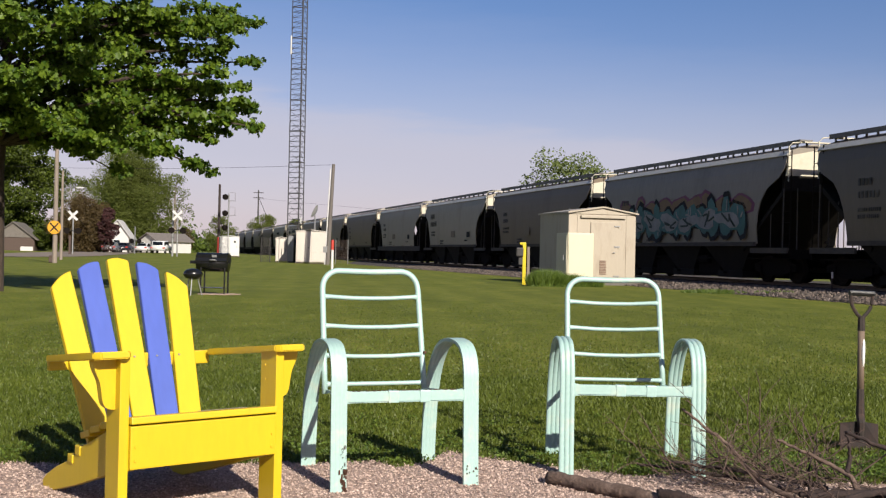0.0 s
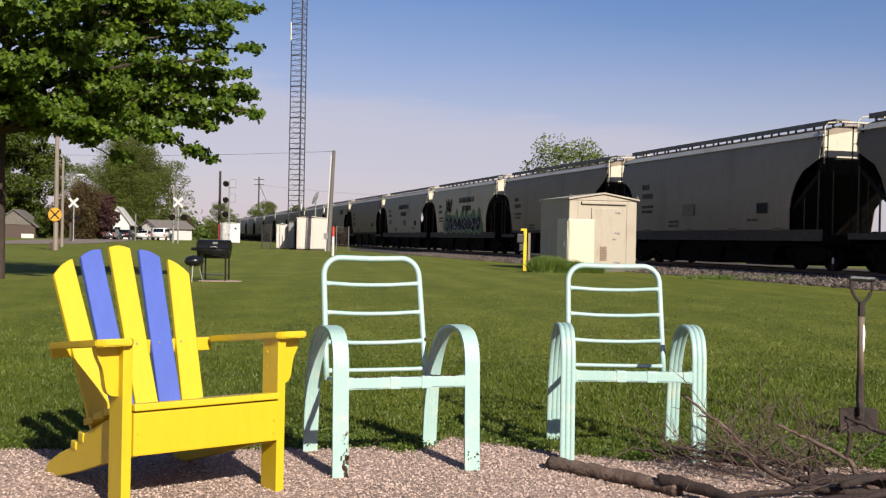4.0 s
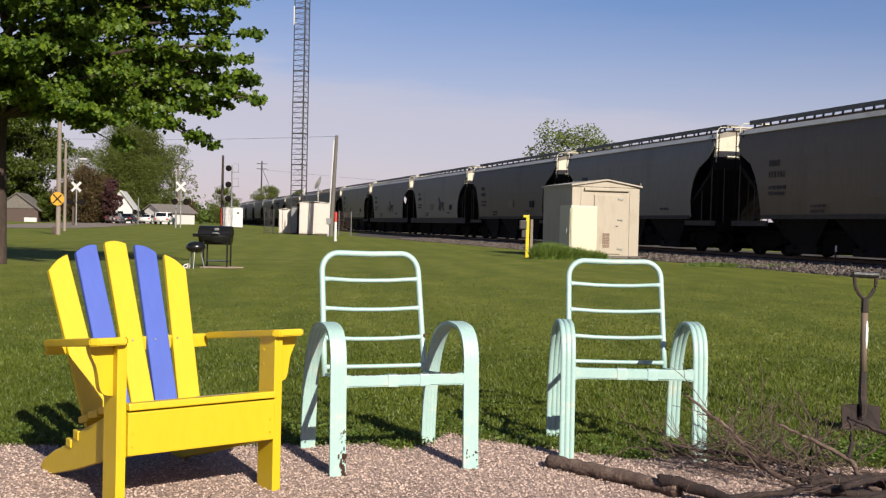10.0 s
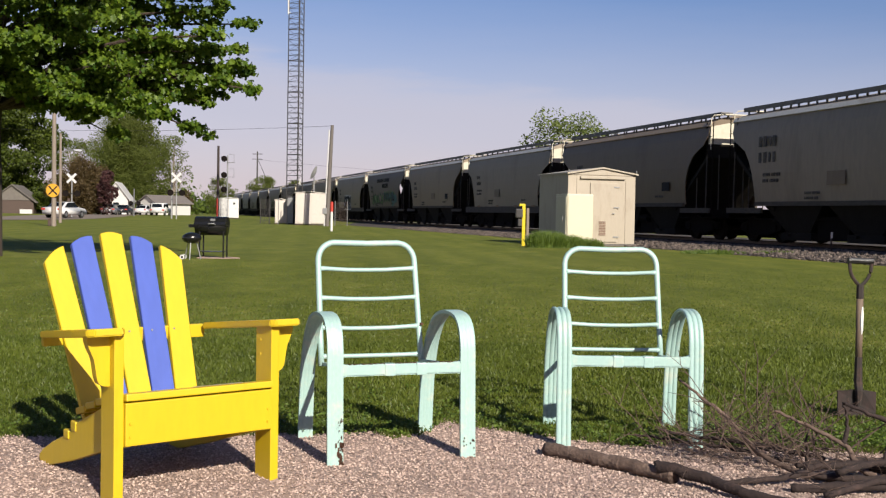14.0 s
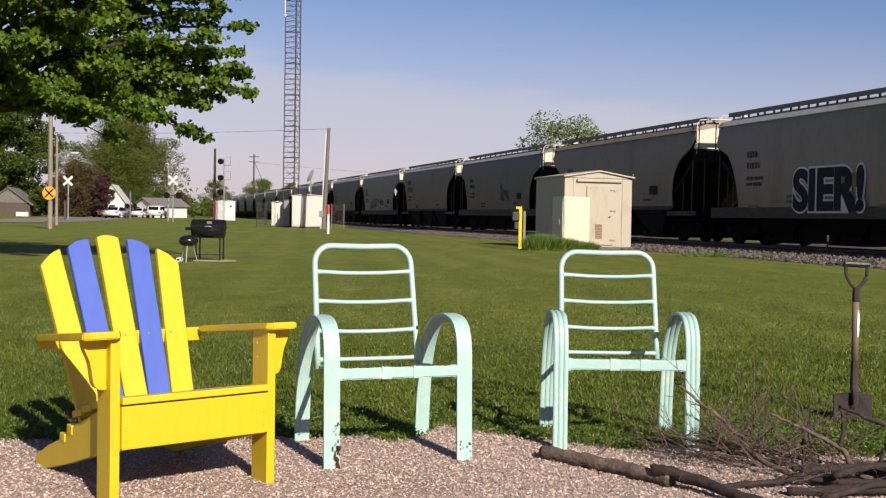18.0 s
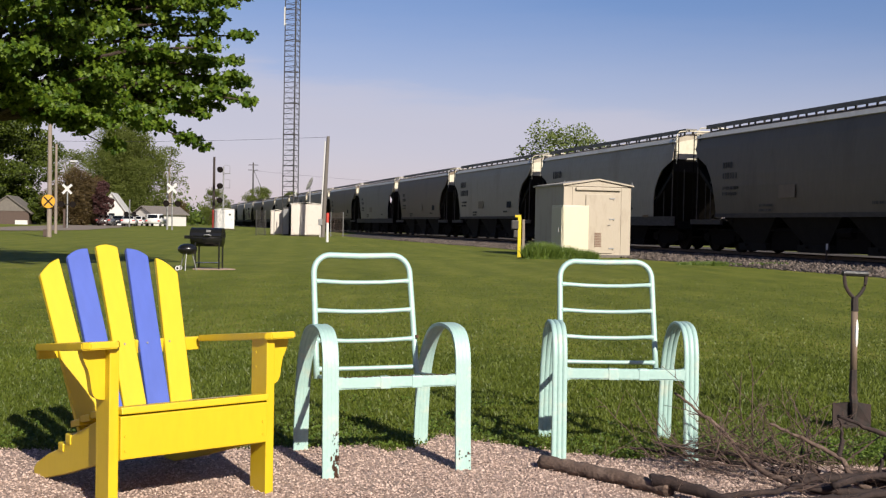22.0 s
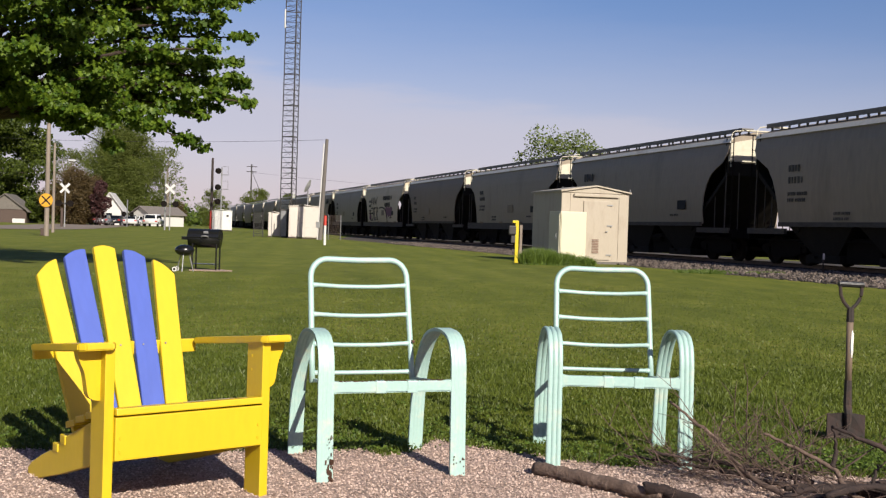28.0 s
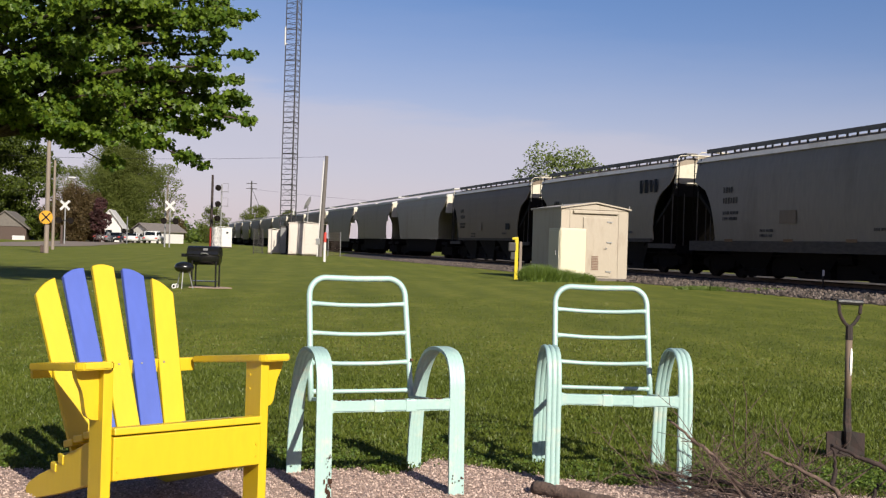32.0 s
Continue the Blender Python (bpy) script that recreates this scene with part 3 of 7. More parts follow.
def build_hopper(kind):
    """kind 'sill': straight deep side sill; 'bays': higher body over three open hopper bays."""
    car = thing("hopper_wagon", pose(0, 0, 0), "covered hopper wagon with steel body and roof walkways", "railway wagon", "wagons of the passing train")
    for sg in (-1, 1):
        part("side_sheet", hopper_side(kind, sg), BODY["grey"], car)
    # roof: shallow arch with a pale edge strip
    bm = B()
    prof = [(-1.42, 4.16), (-1.34, 4.30), (-0.85, 4.47), (0, 4.50), (0.85, 4.47), (1.34, 4.30), (1.42, 4.16), (1.30, 4.12), (0, 4.2), (-1.30, 4.12)]
    prism(bm, prof, -7.15, 7.15, "y")
    part("roof", bm, BODY["grey"], car)
    for sg in (-1, 1):
        bm = B()
        prism(bm, [(sg * 1.45, 4.13), (sg * 1.49, 4.15), (sg * 1.39, 4.31), (sg * 1.33, 4.31), (sg * 1.38, 4.24)], -7.2, 7.2, "y")
        part("roof_edge", bm, M["roofwhite"], car, "roof edge strip, pale with painted-in sunlight")
    # end sheets: upright top part, pale where sunlight is painted in, slope sheet below
    for e in (-1, 1):
        bm = B()
        prism(bm, [(-1.40, 4.14), (0, 4.42), (1.40, 4.14), (1.46, 3.50), (-1.46, 3.50)], e * 7.10, e * 7.16, "y")
        part("end_sheet", bm, M["endwhite"], car, "upper end sheet, pale with painted-in sunlight")
        # slope sheet and the dark strip above it, drawn in the shade colour
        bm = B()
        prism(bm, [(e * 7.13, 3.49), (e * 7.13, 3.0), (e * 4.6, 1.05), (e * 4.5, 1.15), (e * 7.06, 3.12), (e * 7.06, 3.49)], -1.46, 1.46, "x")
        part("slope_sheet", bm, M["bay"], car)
        # end frame: posts, ladder and platform, darkened with the shade between wagons
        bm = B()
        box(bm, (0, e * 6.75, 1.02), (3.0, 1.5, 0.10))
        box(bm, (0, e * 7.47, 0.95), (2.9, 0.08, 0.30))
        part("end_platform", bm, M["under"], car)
        for sg in (-1, 1):
            bm = B()
            for yy in (7.42, 6.95):
                tube(bm, [(sg * 1.46, e * yy, 1.0), (sg * 1.44, e * yy, 4.30)], 0.02, 5)
            for i in range(9):
                tube(bm, [(sg * 1.46, e * 7.42, 1.25 + 0.36 * i), (sg * 1.46, e * 6.95, 1.25 + 0.36 * i)], 0.010, 4)
            part("ladder", bm, M["under"], car, "steel end ladder")
            bm = B()
            tube(bm, [(sg * 1.05, e * 7.18, 1.05), (sg * 1.05, e * 7.18, 3.1)], 0.022, 5)
            tube(bm, [(sg * 1.40, e * 6.2, 1.05), (sg * 1.40, e * 6.2, 2.55)], 0.020, 5)
            tube(bm, [(sg * 1.49, e * 7.05, 1.05), (sg * 1.47, e * 7.05, 3.1)], 0.024, 5)
            part("end_post", bm, M["sill"], car)
        # roof walkway end and grab loop
        bm = B()
        box(bm, (0, e * 7.28, 4.58), (1.9, 0.22, 0.04))
        for sg in (-1, 1):
            tube(bm, [(sg * 1.42, e * 7.22, 3.3), (sg * 1.42, e * 7.22, 4.42), (sg * 1.30, e * 7.22, 4.55), (sg * 0.8, e * 7.22, 4.60)], 0.020, 5)
        part("end_walkway", bm, M["endwhite"], car, "pale steel walkway across the roof end")
        bm = B()
        box(bm, (0, e * 7.75, 0.86), (0.34, 0.62, 0.26), bevel=0.05)
        box(bm, (0, e * 7.45, 0.86), (0.55, 0.3, 0.4))
        part("coupler", bm, M["under"], car)
    # roof walkways on brackets, hatch covers
    for sg in (-1, 1):
        bm = B()
        box(bm, (sg * 0.80, 0, 4.65), (0.46, 14.5, 0.045))
        box(bm, (sg * 1.03, 0, 4.60), (0.03, 14.5, 0.15))
        for i in range(15):
            y = -7.0 + i
            box(bm, (sg * 0.98, y, 4.53), (0.05, 0.06, 0.26))
            box(bm, (sg * 0.62, y, 4.53), (0.05, 0.06, 0.30))
        part("roof_walkway", bm, M["board"], car, "open steel roof walkway on brackets")
    bm = B()
    prism(bm, [(-0.34, 4.43), (-0.34, 4.55), (-0.2, 4.61), (0.2, 4.61), (0.34, 4.55), (0.34, 4.43)], -1.55, 1.55, "y")
    hatch = part("hatch_cover", bm, BODY["grey"], car)
    hatch.location = (0, -5.1, 0)
    for y in (-1.7, 1.7, 5.1):
        again(hatch, pose(0, y, 0))
    # sills
    if kind == "sill":
        for sg in (-1, 1):
            bm = B()
            prism(bm, [(sg * 1.53, 0.92), (sg * 1.585, 0.92), (sg * 1.585, 1.28), (sg * 1.53, 1.28)], -7.4, 7.4, "y")
            part("side_sill", bm, M["sill"], car, "grimy dark side sill")
    else:
        for sg in (-1, 1):
            bm = B()
            prism(bm, [(sg * 1.50, 1.22), (sg * 1.60, 1.22), (sg * 1.60, 1.36), (sg * 1.50, 1.36)], -5.5, 5.5, "y")
            for e in (-1, 1):
                prism(bm, [(sg * 1.46, 0.98), (sg * 1.56, 0.98), (sg * 1.56, 1.16), (sg * 1.46, 1.16)], min(e * 5.2, e * 7.4), max(e * 5.2, e * 7.4), "y")
            part("side_sill", bm, M["sill"], car, "grimy dark side sill")
    bm = B()
    box(bm, (0, 0, 0.95), (0.5, 14.4, 0.34))
    part("centre_sill", bm, M["under"], car)
    # hopper bays
    tz = 1.15 if kind == "sill" else 1.36
    bm = B()
    v = [bm.verts.new(p) for p in ((-1.48, -1.75, tz), (1.48, -1.75, tz), (1.48, 1.75, tz), (-1.48, 1.75, tz), (-1.2, -0.6, 0.34), (1.2, -0.6, 0.34), (1.2, 0.6, 0.34), (-1.2, 0.6, 0.34))]
    for q in ((0, 1, 2, 3), (7, 6, 5, 4), (0, 4, 5, 1), (1, 5, 6, 2), (2, 6, 7, 3), (3, 7, 4, 0)):
        bm.faces.new([v[i] for i in q])
    box(bm, (0, 0, 0.24), (2.6, 1.7, 0.24))
    tube(bm, [(-1.42, 0.3, 0.30), (1.42, 0.3, 0.30)], 0.05, 6)
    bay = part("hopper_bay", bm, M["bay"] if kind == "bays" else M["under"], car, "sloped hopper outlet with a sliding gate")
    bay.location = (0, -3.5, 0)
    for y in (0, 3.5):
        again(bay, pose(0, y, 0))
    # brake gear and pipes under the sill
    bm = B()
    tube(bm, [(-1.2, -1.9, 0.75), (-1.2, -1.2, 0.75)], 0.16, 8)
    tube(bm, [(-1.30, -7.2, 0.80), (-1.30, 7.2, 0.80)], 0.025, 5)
    # dark blocks added to shut out the bright ground seen between the bays
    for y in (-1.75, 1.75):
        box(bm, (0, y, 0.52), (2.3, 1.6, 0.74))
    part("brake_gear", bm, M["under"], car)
    # trucks
    for e in (-1, 1):
        bm = B()
        for sg in (-1, 1):
            prism(bm, [(-1.25, 0.62), (-0.55, 0.80), (0.55, 0.80), (1.25, 0.62), (1.25, 0.42), (0.95, 0.40), (0.45, 0.24), (-0.45, 0.24), (-0.95, 0.40), (-1.25, 0.42)], sg * 0.93, sg * 1.07, "x")
            for yy in (-0.88, 0.88):
                box(bm, (sg * 1.06, yy, 0.47), (0.14, 0.26, 0.24))
            for yy in (-0.15, 0, 0.15):
                tube(bm, [(sg * 1.0, yy, 0.3), (sg * 1.0, yy, 0.62)], 0.06, 6)
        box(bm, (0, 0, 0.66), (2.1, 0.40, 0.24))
        # solid dark filler added so no bright ground shows through the truck
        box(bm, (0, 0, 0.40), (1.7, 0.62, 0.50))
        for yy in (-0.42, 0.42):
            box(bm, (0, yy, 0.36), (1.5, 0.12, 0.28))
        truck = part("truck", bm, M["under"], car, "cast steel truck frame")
        truck.location = (0, e * 5.95, 0)
        for y in (-0.88, 0.88):
            wheel_set(truck, y)
    return car


def glyphs(car, rows, x=-1.622, material=None, name="lettering"):
    """Lettering as one plain bar a character: rows of (y at the start, z, character height, word lengths)."""
    bm = B()
    for y0, z, h, words in rows:
        y = y0
        for w in words:
            for i in range(w):
                cw = h * (0.50 + 0.16 * ((i * 7 + w) % 3 - 1) * 0.5)
                box(bm, (x, y - cw / 2, z), (0.012, cw * 0.72, h * (0.86 if (i + w) % 3 else 0.78)))
                y -= cw + h * 0.20
            y -= h * 0.45
    return tagged(part(name, bm, material or M["ink"], car, "bars of painted lettering"), kind="stuff")


def strokes(car, lines, x, width, material, name="graffiti", label="thin sprayed lines"):
    """Sprayed lines: each a list of (y, z)."""
    bm = B()
    for k, ln_ in enumerate(lines):
        tube(bm, smooth_path([(x - 0.001 * (k % 3), y, z) for y, z in ln_], 4), 0, flat=(width, 0.012), up=Vector((1, 0, 0)))
    return tagged(part(name, bm, material, car, label), kind="stuff")


def bubbles(car, y0, y1, z0, z1, n, x, seed, fill, rim, gloss=None, square=False):
    """A row of fat sprayed shapes: a dark rim, the fill and a few pale streaks."""
    rnd = random.Random(seed)
    shapes = []
    w = abs(y1 - y0) / n
    for i in range(n):
        yc, zc = y0 + (y1 - y0) * (i + 0.5) / n, (z0 + z1) / 2 + rnd.uniform(-0.05, 0.05)
        k = 6 if square else 14
        ph = rnd.uniform(0, 6.28)
        pts = []
        for q in range(k):
            a = 2 * math.pi * q / k + (0.5 if square else 0)
            r = 1 + (0.28 * math.sin(2 * a + ph) + 0.18 * math.sin(3 * a + 2 * ph)) * (0.6 if square else 1)
            pts.append((yc + math.cos(a) * w * 0.62 * r, zc + math.sin(a) * (z1 - z0) * 0.5 * r))
        shapes.append((yc, zc, pts))
    for nm, grow, dx, mt in (("graffiti", 1.0, 0.0, rim), ("graffiti_fill", 0.80, 0.012, fill)):
        bm = B()
        for i, (yc, zc, pts) in enumerate(shapes):
            vs = [bm.verts.new((x - dx - 0.002 * (i % 3), yc + (a - yc) * grow, zc + (b - zc) * grow)) for a, b in pts]
            bm.faces.new(vs)
        tagged(part(nm, bm, mt, car, "sprayed graffiti shapes"), kind="stuff")
    if gloss:
        lines = []
        for yc, zc, pts in shapes:
            for q in range(2):
                a, b = rnd.choice(pts), rnd.choice(pts)
                lines.append([(yc + (a[0] - yc) * 0.7, zc + (a[1] - zc) * 0.7), (yc + rnd.uniform(-0.1, 0.1), zc + rnd.uniform(-0.2, 0.2)), (yc + (b[0] - yc) * 0.6, zc + (b[1] - zc) * 0.6)])
        strokes(car, lines, x - 0.022, 0.07, gloss, "graffiti_streak", "pale sprayed streaks")


def sign_bar(car, y, z, w, h, material=None, x=-1.63):
    bm = B()
    box(bm, (x, y, z), (0.014, w, h))
    return part("placard", bm, material or M["ink"], car)


def paint(car, key, edge=None):
    """Give a wagon its body colour."""
    for o in car.children_recursive:
        if o.type != "MESH" or not o.data.materials:
            continue
        slot = o.material_slots[0]
        now = slot.material.name
        if now.startswith("hopper_"):
            slot.link = "OBJECT"
            slot.material = BODY[key]
        elif edge and now == "roof_edge_sunlit":
            slot.link = "OBJECT"
            slot.material = M[edge]


def build_far(kind):
    """A wagon that stays far off: the same shape in fewer pieces."""
    car = thing("hopper_wagon", pose(0, 0, 0), "grey covered hopper wagon far down the line", "railway wagon", "wagons of the passing train")
    for sg in (-1, 1):
        part("side_sheet", hopper_side(kind, sg), BODY["grey"], car)
    bm = B()
    prism(bm, [(-1.42, 4.16), (-1.30, 4.30), (0, 4.44), (1.30, 4.30), (1.42, 4.16), (0, 4.1)], -7.15, 7.15, "y")
    for sg in (-1, 1):
        box(bm, (sg * 0.8, 0, 4.66), (0.5, 14.9, 0.07))
        box(bm, (sg * 1.42, 0, 4.2), (0.1, 14.3, 0.14))
    part("roof", bm, M["roofwhite"], car)
    for e in (-1, 1):
        bm = B()
        prism(bm, [(-1.40, 4.14), (0, 4.42), (1.40, 4.14), (1.50, 3.05), (-1.50, 3.05)], e * 7.10, e * 7.16, "y")
        part("end_sheet", bm, M["endwhite"], car)
        bm = B()
        box(bm, (0, e * 5.95, 0.5), (2.0, 2.6, 0.55))
        for yy in (-0.88, 0.88):
            tube(bm, [(-0.83, e * 5.95 + yy, 0.455), (0.83, e * 5.95 + yy, 0.455)], 0.455, 14)
        box(bm, (0, e * 6.9, 0.98), (2.9, 1.4, 0.2))
        part("truck", bm, M["under"], car)
    bm = B()
    prism(bm, [(-4.6, 1.3), (4.6, 1.3), (4.0, 0.4), (-4.0, 0.4)], -1.3, 1.3, "x")
    part("hopper_bay", bm, M["under"], car)
    return car


# colour and build of each wagon, in the order in which they come by
CONSIST = ("taupe sill", "dark bays", "blue_grey bays", "taupe bays", "light bays", "light sill", "taupe bays", "grey sill", "tan bays", "cream sill",
           "light sill", "taupe bays", "grey bays", "grey sill", "taupe bays", "blue_grey bays", "dark bays", "blue_grey sill", "blue_grey sill", "grey bays",
           "taupe bays", "grey sill", "tan bays", "dark bays", "grey sill", "tan bays", "dark sill", "taupe bays", "blue_grey sill", "dark bays",
           "light sill", "light bays", "taupe bays", "blue_grey sill", "taupe bays", "grey bays", "grey bays", "grey bays", "grey sill", "taupe bays",
           "cream sill", "blue_grey sill", "grey bays", "taupe bays")
FIRST = -2          # the wagon that is just past at the start
WAGONS = {}
_models = {k: build_hopper(k) for k in ("sill", "bays")}
_far = {k: build_far(k) for k in ("sill", "bays")}
_used = set()
for i in range(70):
    if i < len(CONSIST):
        key, kind = CONSIST[i].split()
        src, tag = _models[kind], kind
    else:
        key, kind = (("grey", "bays"), ("taupe", "bays"), ("blue_grey", "sill"), ("light", "bays"), ("tan", "sill"))[(i * 7) % 5]
        src, tag = _far[kind], "far" + kind
    if tag in _used:
        ob = copy_thing(src, pose(0, 0, 0))
    else:
        ob = src
        _used.add(tag)
    WAGONS[i + FIRST] = (ob, key)
for k, (ob, key) in WAGONS.items():
    paint(ob, key, "roofrust" if k in (18, 23) else None)
    words = {"grey": "grey", "blue_grey": "blue-grey", "taupe": "brownish grey", "tan": "tan", "cream": "cream", "dark": "dark grey", "light": "light grey"}[key]
    if k < len(CONSIST) + FIRST:
        ob["label"] = words + " covered hopper wagon with roof walkways and end ladders"
for k in range(-1, 42):
    ob, key = WAGONS[k]
    deep = CONSIST[k - FIRST].endswith("sill")
    if k in (2, 17, 25, 28, 29, 35):
        glyphs(ob, [(5.3, 3.35, 0.40, (4,)), (5.3, 2.82, 0.40, (4 if k == 17 else 6,))], material=M["ink_worn"])
    else:
        glyphs(ob, [(5.0, 3.05, 0.24, (4,)), (5.0, 2.68, 0.24, ((6, 5, 6)[k % 3],))], material=M["ink_worn"])
    # small stencilled notices low on the side
    glyphs(ob, [(2.6, 1.62, 0.10, (5, 6)), (2.6, 1.46, 0.10, (7, 3)), (-3.2, 1.62, 0.10, (4, 5))], material=M["ink_worn"], name="stencil")
    glyphs(ob, [(5.0, 2.25, 0.13, (5, 6)), (5.0, 2.05, 0.13, (4, 6))], material=M["ink_worn"], name="stencil")
    if k % 3 != 1:
        sign_bar(ob, -4.1, 2.0, 0.62, 0.34)
    sign_bar(ob, 1.0 if k % 2 else -0.6, 2.05, 0.9, 0.42, BODY["taupe"])
    if deep:
        for y in (4.6, 1.0, -2.2, -5.0):
            sign_bar(ob, y, 1.30, 0.5, 0.09, M["ochre"], -1.60)


def company_name(k, y, z, mark=True):
    ob = WAGONS[k][0]
    glyphs(ob, [(y, z, 0.40, (10, 1)), (y - 0.7, z - 0.55, 0.40, (7,))], name="company_name")
    if mark:
        bm = B()
        for p, q in (((3.1, 3.5), (2.9, 2.6)), ((2.9, 2.6), (2.5, 3.5)), ((2.5, 3.3), (2.15, 2.6)), ((2.15, 2.6), (1.75, 3.5)), ((2.8, 3.3), (2.45, 2.65)), ((2.45, 2.65), (2.15, 3.4))):
            tube(bm, [(-1.63, p[0], p[1]), (-1.63, q[0], q[1])], 0, flat=(0.13, 0.016), up=Vector((1, 0, 0)))
        part("company_mark", bm, M["ink"], ob, "black angular company mark")


company_name(7, 0.0, 3.35)
company_name(8, 1.4, 3.3, False)
company_name(38, -0.5, 3.25, False)
glyphs(WAGONS[21][0], [(2.5, 3.58, 0.36, (10, 1, 7))], name="company_name")
for k, y in ((10, -3.4), (34, -3.4), (40, -4.4)):
    glyphs(WAGONS[k][0], [(y, 3.45, 0.62, (4,))], name="company_mark")
# sprayed pictures
W_ = {k: v[0] for k, v in WAGONS.items()}
bubbles(W_[0], 5.0, -5.2, 2.25, 3.15, 9, -1.612, 8, M["ochre"], M["purple"])
bubbles(W_[0], 4.7, -5.0, 1.5, 2.9, 11, -1.626, 3, M["teal"], M["ink"], M["spray_pale"])
bubbles(W_[0], 4.2, -4.6, 1.75, 2.5, 6, -1.652, 5, M["spray_pale"], M["teal"], M["spray_dark"])
bubbles(W_[7], 3.9, -5.0, 1.25, 2.6, 9, -1.612, 12, M["green_spray"], M["green_spray"])
bubbles(W_[7], 3.4, -4.8, 1.2, 2.4, 8, -1.626, 13, M["ink"], M["spray_pale"], M["spray_pale"], True)
bubbles(W_[21], 4.3, -0.2, 1.5, 2.5, 5, -1.614, 14, M["green_spray"], M["spray_dark"], M["spray_dark"], True)
bubbles(W_[21], -0.4, -4.4, 1.6, 2.7, 6, -1.614, 15, M["spray_dark"], M["green_spray"], M["teal"], True)
bubbles(W_[21], -3.4, -5.0, 1.4, 2.4, 2, -1.612, 17, M["teal"], M["teal"])
loop = lambda y, z, r: [(y + r * math.cos(a), z + 0.95 * r * math.sin(a) + 0.08 * math.sin(3 * a)) for a in [0.7 * i for i in range(10)]]
strokes(W_[26], [loop(2.6, 1.65, 0.2), loop(2.2, 1.8, 0.3), loop(1.7, 1.75, 0.24), loop(1.3, 1.95, 0.32), loop(0.8, 1.8, 0.26), loop(0.4, 2.0, 0.3), [(2.9, 1.45), (2.0, 1.6), (1.1, 1.5), (0.2, 1.75)], [(1.6, 2.2), (0.9, 2.3), (0.2, 2.25)]], -1.62, 0.04, M["ink"])
strokes(W_[26], [loop(-1.2, 1.95, 0.15), loop(-1.55, 1.95, 0.2), loop(-1.95, 1.9, 0.17), [(-1.0, 1.85), (-1.7, 2.1), (-2.3, 1.9)]], -1.62, 0.05, M["ink"])
strokes(W_[28], [loop(2.1, 2.0, 0.45), loop(1.2, 2.0, 0.42), loop(0.3, 1.95, 0.44), loop(-0.6, 1.95, 0.42), loop(-1.4, 2.0, 0.28), [(2.5, 1.6), (1.0, 1.5), (-1.0, 1.6)]], -1.62, 0.07, M["ink"])
strokes(W_[38], [[(4.1, 2.7), (3.9, 3.3), (3.7, 2.75)], [(3.4, 3.4), (3.2, 2.8), (2.9, 3.4)], [(2.7, 3.3), (2.5, 2.8), (2.3, 3.2), (2.1, 2.75), (1.7, 3.45)]], -1.62, 0.08, M["ink"])
strokes(W_[38], [loop(3.7, 1.95, 0.62), [(4.2, 2.0), (3.5, 2.05), (2.9, 1.95)], [(2.7, 1.4), (2.6, 2.5)], [(3.0, 2.45), (2.2, 2.5)], [(1.9, 1.45), (1.85, 2.5), (1.3, 2.3), (1.7, 1.95), (1.2, 1.4)], [(0.8, 2.4), (0.3, 2.5), (-0.8, 2.45), (-1.6, 2.2), (-2.2, 1.7), (-2.3, 1.25)]], -1.62, 0.11, M["ink"])
bubbles(W_[38], -1.6, -3.9, 1.6, 2.6, 3, -1.612, 23, M["purple"], M["purple"], None, True)
bubbles(W_[38], 4.7, 3.9, 1.5, 2.0, 2, -1.612, 24, M["purple"], M["purple"])
BEAST = ((0.0, 0.95), (0.07, 1.04), (0.13, 0.98), (0.22, 0.80), (0.30, 0.70), (0.58, 0.62), (0.78, 0.62), (0.92, 0.56), (1.06, 0.60), (0.92, 0.47), (0.80, 0.42), (0.90, 0.18), (0.98, 0.02), (0.86, 0.0), (0.74, 0.22), (0.62, 0.36),
         (0.46, 0.34), (0.38, 0.12), (0.32, 0.0), (0.21, 0.02), (0.27, 0.30), (0.14, 0.20), (0.03, 0.08), (-0.04, 0.15), (0.09, 0.36), (0.12, 0.55), (0.06, 0.72), (-0.06, 0.80))
for k in (15, 16, 24):   # a running animal in silhouette
    bm = B()
    prism(bm, [(-0.95 - 1.55 * u, 1.74 + 0.98 * v) for u, v in BEAST], -1.634, -1.622, "x")
    part("animal_mark", bm, M["ink_worn"], W_[k], "dark running animal mark")


def sprayed_word(car, word, y, z, size, outline=True):
    """A sprayed word in fat black letters with a pale outline."""
    for nm, off, ex, mt, lab in (("graffiti_outline", -1.625, 0.135, M["ink_pale"], "pale sprayed outline"), ("graffiti", -1.645, 0.075, M["ink"], "fat black sprayed letters")):
        if not outline:
            if ex > 0.1:
                continue
            nm, ex, lab = "lettering", 0.012, "dark painted lettering"
        cu = bpy.data.curves.new(nm, "FONT")
        cu.body, cu.size, cu.offset, cu.extrude = word, size, ex, 0.006
        tmp = new(nm, cu)
        me = bpy.data.meshes.new_from_object(tmp.evaluated_get(bpy.context.evaluated_depsgraph_get()))
        bpy.data.objects.remove(tmp)
        me.materials.clear()
        me.materials.append(mt)
        o = new(nm, me)
        o.parent = car
        o["label"] = lab
        o.matrix_basis = Matrix.Translation((off, y, z)) @ Matrix(((0, 0, -1, 0), (-1, 0, 0, 0), (0, 1, 0, 0), (0, 0, 0, 1)))


def painted_word(car, word, y, z, size):
    sprayed_word(car, word, y, z, size, False)


painted_word(WAGONS[21][0], "RAILROAD", 0.3, 2.95, 0.46)
sprayed_word(WAGONS[22][0], "SIER!", 2.2, 1.22, 1.70)
START = 30.3
